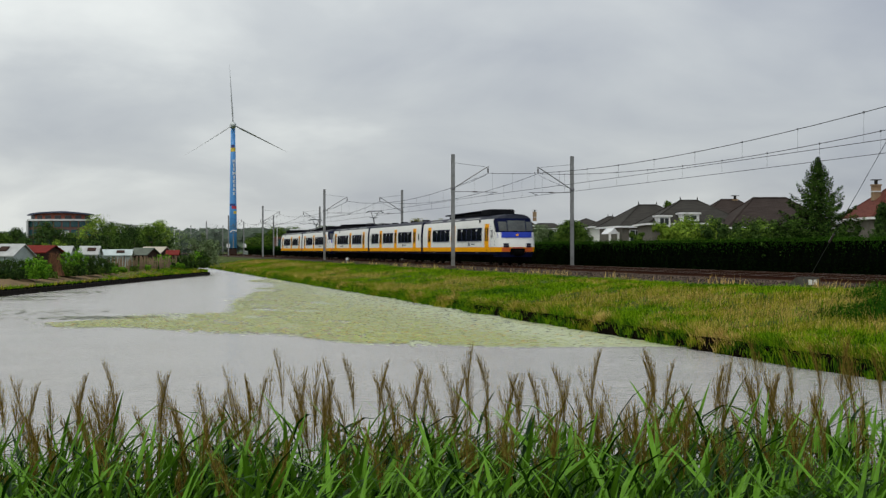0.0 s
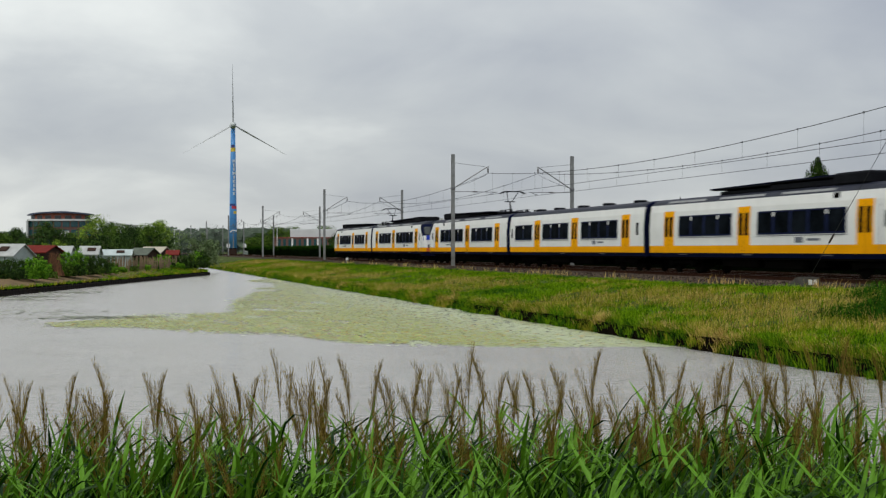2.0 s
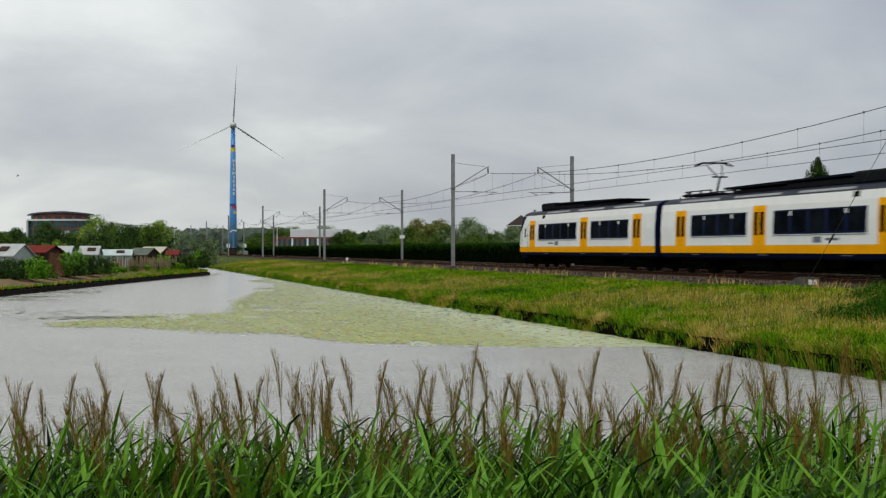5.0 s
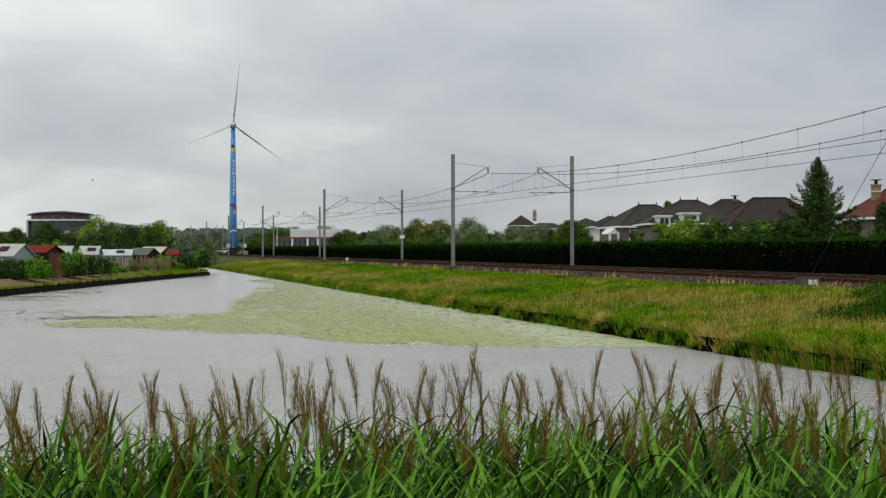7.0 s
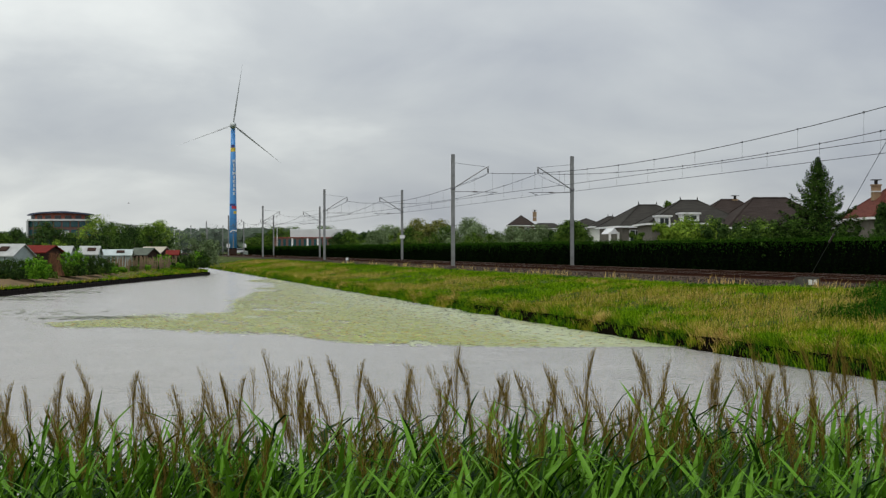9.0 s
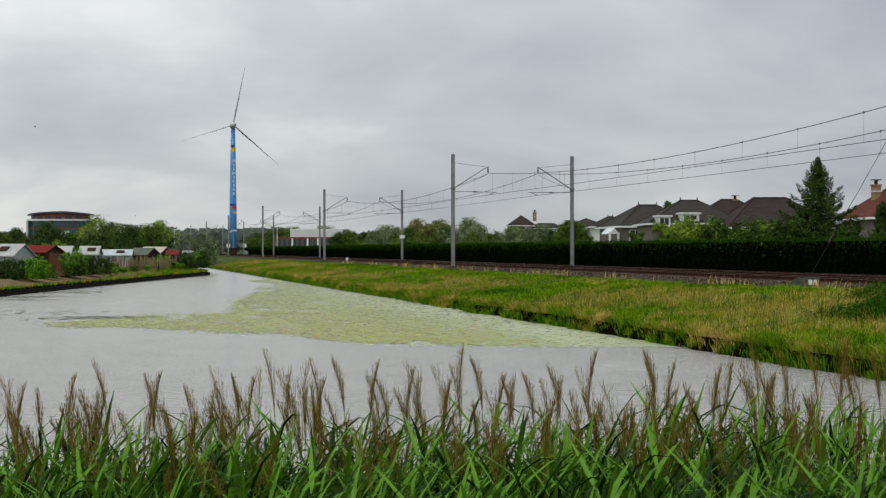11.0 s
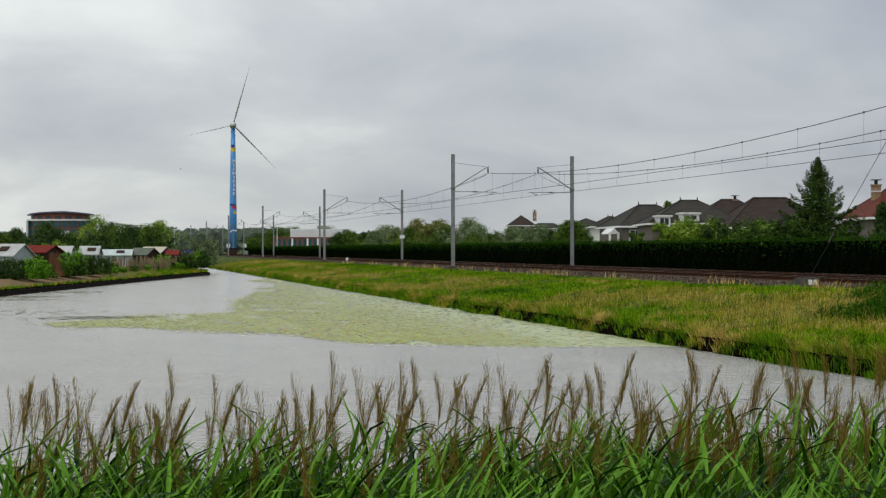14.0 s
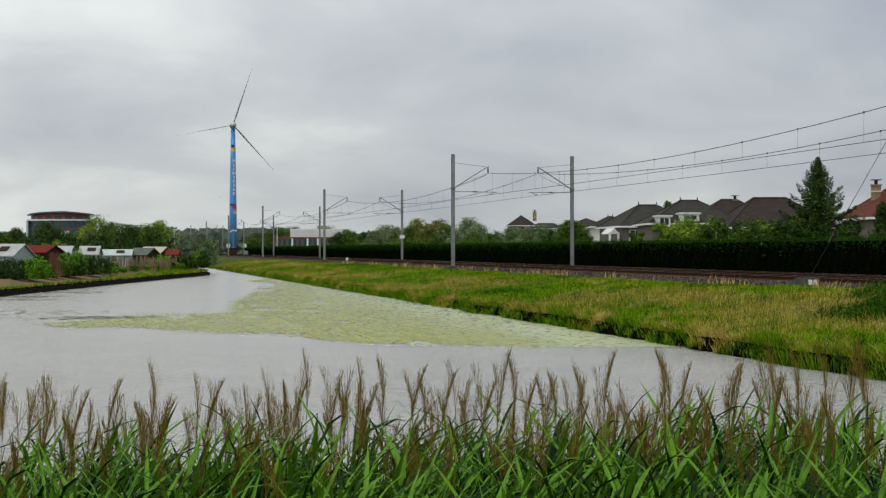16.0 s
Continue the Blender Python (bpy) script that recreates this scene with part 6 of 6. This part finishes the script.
def make_left_grass():
    rng = random.Random(33)
    s, faded = Shape(), Shape()
    for i in range(26000):
        y = 66 + 95 * rng.random()
        x = left_bank_x(y) - 0.15 - 7 * rng.random() ** 1.6
        w = 0.02
        bare = 0.35 < left_bank_x(y) - x < 3.6 and noise.noise((x * 0.5, y * 0.2, 9)) < 0.34 and y < 122
        if bare:
            continue
        tone = faded if noise.noise((x * 0.6, y * 0.25, 14)) > 0.16 else s
        grass_blade(tone, x, y, ground_z(x, y), rng.uniform(0.08, 0.30), w, rng, (rng.gauss(0.05, 0.4), rng.gauss(0, 0.4)))
    tagged(part("far_bank_faded_grass", faded, M["olive"]), "olive trampled grass behind the piling", "grass", kind="stuff")
    tagged(part("far_bank_grass", s, M["grass"]), "rough green grass behind the piling", "grass", kind="stuff")


M["pad"] = mat("water_lily_pads", (0.50, 0.54, 0.13), (0.27, 0.34, 0.06), 0.7, 0.45, island=0.7, spec=0.35)
M["duckweed"] = mat("duckweed_film", (0.43, 0.47, 0.27), (0.33, 0.37, 0.21), 2.5, 0.4, island=0.4, spec=0.3)
M["flower"] = mat("yellowed_pads", (0.55, 0.34, 0.07), (0.36, 0.20, 0.05), 1.0, 0.6, island=0.6)
PATCH = [(-1.7, 54.4), (1.5, 57.5), (4.6, 60.0), (6.6, 68.0), (7.9, 82.8), (10.8, 93.0), (13.0, 120.0), (15.5, 135.0), (15.6, 37.4), (12.6, 38.0), (9.6, 39.2), (5.7, 43.3), (-0.6, 51.8)]


def inside(x, y):
    hit = False
    for (xa, ya), (xb, yb) in zip(PATCH, PATCH[1:] + PATCH[:1]):
        if (ya > y) != (yb > y) and x < (xb - xa) * (y - ya) / (yb - ya) + xa:
            hit = not hit
    return hit


def make_lilies():
    rng = random.Random(41)
    pads, old, film = Shape(), Shape(), Shape()
    k = 0
    while k < 30000:
        x, y = rng.uniform(-2, 15.7), 37 + 98 * rng.random() ** 1.7
        fx, fy = x + 1.6 * noise.noise((x * 0.35, y * 0.12, 21)), y + 3.0 * noise.noise((x * 0.2, y * 0.1, 31)) + rng.gauss(0, 1.2)
        if not inside(fx, min(fy, y)) or x > right_edge(y) - 0.1:
            continue
        k += 1
        core = 1 - smooth01(9.0, 14.5, x - 0.04 * (y - 45))
        if rng.random() > 0.10 + 0.9 * core:
            continue
        if noise.noise((x * 0.5, y * 0.2, 3)) < -0.45:
            continue
        r = rng.uniform(0.045, 0.085)
        tx, ty = rng.gauss(0, 0.014), rng.gauss(0, 0.014)
        a0 = rng.uniform(0, 6.28)
        lift = abs(rng.gauss(0, 0.003))
        vs = [(x, y, 0.012 + lift)]
        for j in range(8):
            a = a0 + 0.25 + j * 5.75 / 7
            vs.append((x + r * math.cos(a), y + r * math.sin(a), 0.014 + lift + max(-0.01, r * (tx * math.cos(a) + ty * math.sin(a)))))
        (old if rng.random() < 0.15 else pads).add(vs, [(0, j, j + 1) for j in range(1, 8)])
    n_film = 0
    while n_film < 80000:
        x, y = rng.uniform(-2.4, 15.8), 37 + 98 * rng.random() ** 1.5
        n_film += 1
        fx, fy = x + 1.6 * noise.noise((x * 0.35, y * 0.12, 21)) + rng.gauss(0, 0.35), y + 3.0 * noise.noise((x * 0.2, y * 0.1, 31)) + rng.gauss(0, 1.3)
        if not inside(fx, min(fy, y + 0.3)) or x > right_edge(y) + 0.1:
            continue
        g = noise.noise((x * 0.6, y * 0.2, 0)) + 0.6 * noise.noise((x * 2.2, y * 0.8, 4))
        edge = smooth01(7.0, 12.5, x - 0.05 * (y - 45))
        if g + 0.25 * rng.gauss(0, 1) < -0.12 - 0.9 * edge:
            continue
        zf = 0.004 + 0.004 * rng.random()
        a0, rx, ry = rng.uniform(0, 6.28), rng.uniform(0.05, 0.12), rng.uniform(0.10, 0.26)
        film.add([(x + rx * math.cos(a0 + j * 1.257) * rng.uniform(0.7, 1.2), y + ry * math.sin(a0 + j * 1.257) * rng.uniform(0.7, 1.2), zf) for j in range(5)], [(0, 1, 2, 3, 4)])
    tagged(part("duckweed", film, M["duckweed"]), "pale green duckweed film on the canal", "duckweed", kind="stuff")
    tagged(part("lily_pads", pads, M["pad"]), "pale green floating water lily pads", "lily pads", kind="stuff")
    tagged(part("yellowed_lily_pads", old, M["flower"]), "yellow-brown fading lily pads among the green", "lily pads", kind="stuff")
    # scattered weed by the far piling; the clusters at 563 and 562 paint dark calm water
    s = Shape()
    for cx, cy, n, sp in ((0, 0, 0, 0),) + tuple((*spot(px, 2.7 * FOCAL / (py - 442.4)), n, sp) for px, py, n, sp in ((45, 526, 160, 1.2), (120, 518, 120, 1.5), (30, 531, 90, 1.0), (135, 563, 70, 0.9), (222, 562, 90, 0.8), (60, 552, 25, 2.0), (20, 555, 20, 1.5))):
        for _ in range(n):
            x, y = cx + rng.gauss(0, sp), cy + rng.gauss(0, sp * 0.8)
            if x < left_bank_x(y) + 0.3:
                continue
            r = rng.uniform(0.08, 0.2)
            a = rng.uniform(0, 6)
            s.add([(x + r * math.cos(a + j * 1.26) * 1.2, y + r * math.sin(a + j * 1.26), 0.012) for j in range(5)], [(0, 1, 2, 3, 4)])
    tagged(part("floating_weed", s, M["weed"]), "floating weed near the piling and patches painting dark calm water", "water weed", kind="stuff")


# Serves the weed and the patches that imitate darker calm water.
M["weed"] = mat("weed_and_calm_water_tint", (0.27, 0.29, 0.19), (0.18, 0.20, 0.13), 1.0, 0.5, island=0.5)
make_right_bank_grass()
make_left_grass()
make_lilies()


# ---- road, level crossing, cars ----
ROAD_Y = 396.0
M["asphalt"] = mat("road_asphalt", (0.06, 0.06, 0.06), (0.04, 0.04, 0.04), 0.8, 0.9)
M["car_blue"] = mat("blue_car_paint", (0.03, 0.08, 0.28), None, 0.8, 0.3)
M["car_dark"] = mat("dark_grey_car_paint", (0.03, 0.03, 0.035), None, 0.8, 0.3)
M["car_white"] = mat("white_car_paint", (0.66, 0.68, 0.70), None, 0.8, 0.3)
M["rubber"] = mat("tyre_rubber", (0.02, 0.02, 0.02), None, 2.0, 0.9)
M["cabinet"] = mat("grey_green_cabinet", (0.30, 0.36, 0.33), None, 1.0, 0.6)


def make_road():
    s = Shape().box(-70, 150, ROAD_Y - 3, ROAD_Y + 3, -0.5, 1.56)
    tagged(part("road", s, M["asphalt"]), "grey asphalt road across the railway", "road", kind="structure")


def make_road_car(paint, label):
    """A hatchback heading towards -x, wheels on the origin's level."""
    c = thing("car", label, "car", "cars on the road")
    def outline(y):
        return [(-2.0, y, 0.35), (2.0, y, 0.35), (2.05, y, 0.85), (1.85, y, 1.0), (-1.0, y, 0.98), (-1.95, y, 0.82), (-2.05, y, 0.55)]
    part("body", Shape().loft([[(x, y, z) for x, _, z in outline(0)] for y in (-0.85, 0.85)]), M[paint], c)
    s = Shape().loft([[(-0.95, -0.8, 0.97), (1.85, -0.8, 0.99), (1.85, 0.8, 0.99), (-0.95, 0.8, 0.97)], [(-0.2, -0.66, 1.42), (1.45, -0.66, 1.44), (1.45, 0.66, 1.44), (-0.2, 0.66, 1.42)]])
    part("windows", s, M["window"], c, "dark car windows")
    part("roof", Shape().box(-0.22, 1.5, -0.68, 0.68, 1.43, 1.49, 0.02), M[paint], c)
    for x in (-1.25, 1.3):
        for y in (-0.8, 0.8):
            s = Shape().disc((0, 0, 0), (0, 1, 0), 0.31, 0.2, 14)
            part("wheel", s, M["rubber"], c, at=pose(x, y, 0.31))
    for y in (-0.6, 0.6):
        part("headlight", Shape().box(-2.06, -1.98, y - 0.18, y + 0.18, 0.62, 0.76), M["sign_white"], c)
    return c


def make_crossing():
    rows = [(404, 385), (433, 384)]
    for px, d in rows:
        x, y = spot(px, d)
        p = thing("crossing_signal", "grey level crossing post with white sign board", "crossing signal", "crossing signals", at=pose(x, y, 1.0))
        part("post", Shape().tube([(0, 0, -0.3), (0, 0, 3.4)], 0.07, 8), M["mast"], p)
        part("sign_board", Shape().box(-0.45, 0.45, -0.06, -0.02, 2.3, 3.3, 0.01), M["sign_white"], p, "white warning board")
        part("lamp_box", Shape().box(-0.3, 0.3, -0.12, 0.05, 1.7, 2.2, 0.03), M["under"], p, "black lamp housing")
    x, y = spot(411, 380)
    b = thing("relay_cabinet", "dark relay cabinet beside the level crossing", "cabinet", at=pose(x, y, 1.15))
    part("body", Shape().box(-1.2, 1.2, -0.5, 0.5, -0.3, 1.9, 0.04), M["shed_dark"], b)
    part("lid", Shape().box(-1.3, 1.3, -0.6, 0.6, 1.9, 2.0), M["under"], b)
    x, y = spot(435.5, 378)
    b = thing("cable_cabinet", "pale green cable cabinet beside the hedge", "cabinet", at=pose(x, y, 1.1))
    part("body", Shape().box(-0.5, 0.5, -0.3, 0.3, -0.3, 1.2, 0.03), M["cabinet"], b)
    part("lid", Shape().box(-0.55, 0.55, -0.35, 0.35, 1.2, 1.28), M["sign_white"], b)
    x, y = spot(413, 400)
    b = thing("barrier_gantry", "white barrier arm over the crossing", "barrier", at=pose(x, y, 1.0))
    part("post", Shape().box(-0.12, 0.12, -0.12, 0.12, -0.3, 5.5), M["mast"], b)
    part("arm", Shape().tube([(-0.9, 0, 6.6), (-0.2, 0, 7.2), (1.1, 0, 6.9)], 0.16, 6), M["sign_white"], b, "white curved arm")
    part("bracket", Shape().box(-0.06, 0.06, -0.06, 0.06, 5.5, 7.1), M["mast"], b)


def make_small_posts():
    x, y = spot(614, 156)
    p = thing("distance_marker", "small white marker post beside the track", "marker post", at=pose(x, y, 1.15))
    part("post", Shape().box(-0.04, 0.04, -0.04, 0.04, -0.3, 0.5), M["mast"], p)
    part("plate", Shape().box(-0.14, 0.14, -0.07, -0.04, 0.4, 0.68, 0.01), M["sign_white"], p)
    x, y = spot(308.5, 200)
    p = thing("lamp_post", "slim grey lamp post behind the sheds", "street lamp", at=pose(x, y, 0.6))
    part("pole", Shape().tube([(0, 0, -0.3), (0, 0, 4.9)], [0.09, 0.06], 8), M["cladding"], p)
    part("lamp_head", Shape().box(-0.12, 0.4, -0.1, 0.1, 4.85, 4.98, 0.03), M["cladding"], p)
    x, y = spot(490.5, 365)
    p = thing("lamp_post", "white lamp post beyond the hedge", "street lamp", at=pose(x, y, 1.0))
    part("pole", Shape().tube([(0, 0, -0.3), (0, 0, 7.6)], [0.11, 0.07], 8), M["sign_white"], p)
    part("lamp_head", Shape().box(-0.5, 0.2, -0.14, 0.14, 7.55, 7.75, 0.03), M["sign_white"], p)
    p = thing("mast_plate", "white plate fixed to a catenary mast", "sign", at=pose(MAST_R - 0.02, 172.78, 4.3))
    part("plate", Shape().box(-0.32, 0.32, -0.03, 0.0, -0.2, 0.2, 0.008), M["sign_white"], p)


def make_bird():
    b = thing("gull", "small grey-white gull in flight", "bird", "gulls")
    s = Shape().tube([(0.28, 0, 0), (0.15, 0, 0.02), (0, 0, 0.02), (-0.2, 0, 0), (-0.36, 0, 0)], [0.01, 0.05, 0.07, 0.045, 0.015], 8)
    part("body", s, M["gull"], b)
    wings = []
    for sy in (-1, 1):
        s = Shape()
        s.loft([[(0.10, sy * 0.03, 0.03), (-0.10, sy * 0.03, 0.03), (-0.10, sy * 0.03, 0.045), (0.10, sy * 0.03, 0.045)], [(0.13, sy * 0.32, 0.03), (-0.07, sy * 0.32, 0.03), (-0.07, sy * 0.32, 0.04), (0.13, sy * 0.32, 0.04)], [(-0.05, sy * 0.68, 0.02), (-0.09, sy * 0.68, 0.02), (-0.09, sy * 0.68, 0.025), (-0.05, sy * 0.68, 0.025)]])
        wings.append((part("wing", s, M["gull"], b), sy))
    return b, wings


M["gull"] = mat("grey_gull_feathers", (0.30, 0.29, 0.28), None, 5.0, 0.8)
make_road()
make_crossing()
make_small_posts()
CARS = [(make_road_car("car_blue", "small blue hatchback driving on the road"), 33.6, 12.5), (make_road_car("car_dark", "dark grey car driving on the road"), 33.6, 15.55),
        (make_road_car("car_white", "white car driving on the road"), 21.5, 11.3), (make_road_car("car_white", "white car driving on the road"), 21.9, 8.6)]
GULLS = [make_bird(), make_bird()]


# ---- what moves ----
# Sway of the reeds in metres at the tip, to the right: seconds; west, middle, east of the bed.
GUSTS = [(0.0, 0.0, 0.0, 0.0), (0.5, -0.01, -0.02, -0.01), (1.0, -0.02, -0.035, 0.0), (1.5, -0.03, -0.045, 0.0), (2.0, -0.035, -0.03, 0.01),
         (2.5, -0.035, -0.01, 0.0), (3.0, -0.04, 0.0, 0.01), (3.5, -0.045, 0.0, 0.01), (4.0, -0.03, 0.0, -0.01), (4.6, -0.02, 0.02, 0.01), (5.3, -0.05, -0.02, 0.0),
         (6.0, -0.03, 0.02, 0.0), (6.5, -0.05, 0.02, -0.01), (7.0, -0.06, -0.01, -0.03), (7.5, -0.085, -0.015, -0.01), (8.0, -0.09, -0.02, -0.03), (8.5, -0.115, -0.05, -0.03),
         (9.0, -0.13, -0.09, -0.03), (9.6, -0.14, -0.12, -0.05), (10.3, -0.09, -0.09, -0.02), (11.0, -0.06, -0.06, -0.01), (11.5, 0.0, -0.04, 0.0), (12.0, 0.04, 0.12, 0.06),
         (12.5, 0.09, 0.28, 0.13), (13.0, 0.19, 0.40, 0.19), (13.5, 0.28, 0.45, 0.22), (14.0, 0.36, 0.40, 0.22), (14.5, 0.39, 0.31, 0.18), (15.0, 0.34, 0.28, 0.11),
         (15.5, 0.29, 0.24, 0.08), (16.0, 0.26, 0.18, 0.06)]


def sway(t_row, px):
    _, a, b, c = t_row
    if px < 650:
        return lerp(a, b, smooth01(200, 650, px))
    return lerp(b, c, smooth01(750, 1180, px))


def motions():
    rng = random.Random(3)
    # the train runs towards the camera and past it
    for car, back, turned in TRAIN:
        rows = []
        for t in range(17):
            y = TRAIN_NOSE - TRAIN_SPEED * t + TRAIN_SLOWS * t * t + back
            rows.append((t, pose(TRACKS[0], y, RAIL_Z, 0, 0, 180 if turned else 0)))
        walk(car, rows)
    # reeds lean about the camera's line of sight
    for ob, m, px, d, ph in REEDS + CLUMPS:
        rows = []
        flip = rng.uniform(0.8, 1.15)
        for row in GUSTS:
            t = row[0]
            dx = sway(row, px) * flip + 0.018 * math.sin(2.2 * t + 6.28 * ph) + 0.012 * math.sin(5.1 * t + 17 * ph)
            lean = math.degrees(math.asin(max(-0.5, min(0.5, dx / 1.95))))
            turn = Matrix.Rotation(radians(-TURN), 4, "Z") @ Matrix.Rotation(radians(lean), 4, "Y") @ Matrix.Rotation(radians(TURN), 4, "Z")
            rows.append((t, Matrix.Translation(m.translation) @ turn @ m.to_3x3().to_4x4()))
        walk(ob, rows)
    # wheels roll under the cars
    for car, back, turned in TRAIN:
        for ob in car.children_recursive:
            if ob.name.startswith("wheelset"):
                base = ob.matrix_basis.copy()
                sg = -1 if turned else 1
                steps = range(481)
                walk(ob, [(i / 30, base @ Matrix.Rotation(sg * radians(84.0 * i), 4, "X")) for i in steps])
    # the rotor turns slowly clockwise
    walk(ROTOR, [(t, pose(0, -2.6, ROTOR.matrix_basis.translation.z, 0, a, 0)) for t, a in ((0.0, -3.4), (3.5, 1.4), (7.0, 6.0), (9.0, 8.6), (12.5, 13.6), (14.5, 16.3), (16.0, 18.3))])
    for car, x, when in CARS:
        walk(car, [(t, pose(x - 6.4 * (t - when), ROAD_Y - 1.4, 1.56)) for t in (0.0, 16.0)])
    # gulls: seconds, bearing, rise and distance
    paths = [[(0.0, -290, 300, 150), (4.5, 0, 310, 150), (6.5, 130, 317, 150), (7.1, 170, 321, 160), (7.5, 190, 327, 175), (8.0, 210, 337, 200), (8.5, 222, 348, 230), (9.0, 228, 361, 260), (16.0, 250, 395, 520)],
             [(0.0, -900, 100, 190), (10.0, -30, 206, 190), (12.0, 158, 249, 210), (12.5, 205, 262, 230), (13.0, 255, 275, 250), (14.0, 320, 300, 320), (16.0, 390, 350, 520)]]
    for (bird, wings), path in zip(GULLS, paths):
        rows = []
        for t, px, py, near in path:
            d = near * 1.7
            x, y = spot(px, d)
            rows.append((t, pose(x, y, EYE_Z + (442.4 - py) * d / FOCAL, 12, 0, -TURN + 25)))
        walk(bird, rows)
        for wing, sy in wings:
            walk(wing, [(i * 0.15, pose(0, 0, 0.0, sy * (12 + 26 * math.sin(i * 1.9)), 0, 0)) for i in range(107)])
    # ripples drift with the wind
    walk(water, [(0.0, pose(0, 0, 0)), (16.0, pose(4.5, -1.5, 0))])


motions()
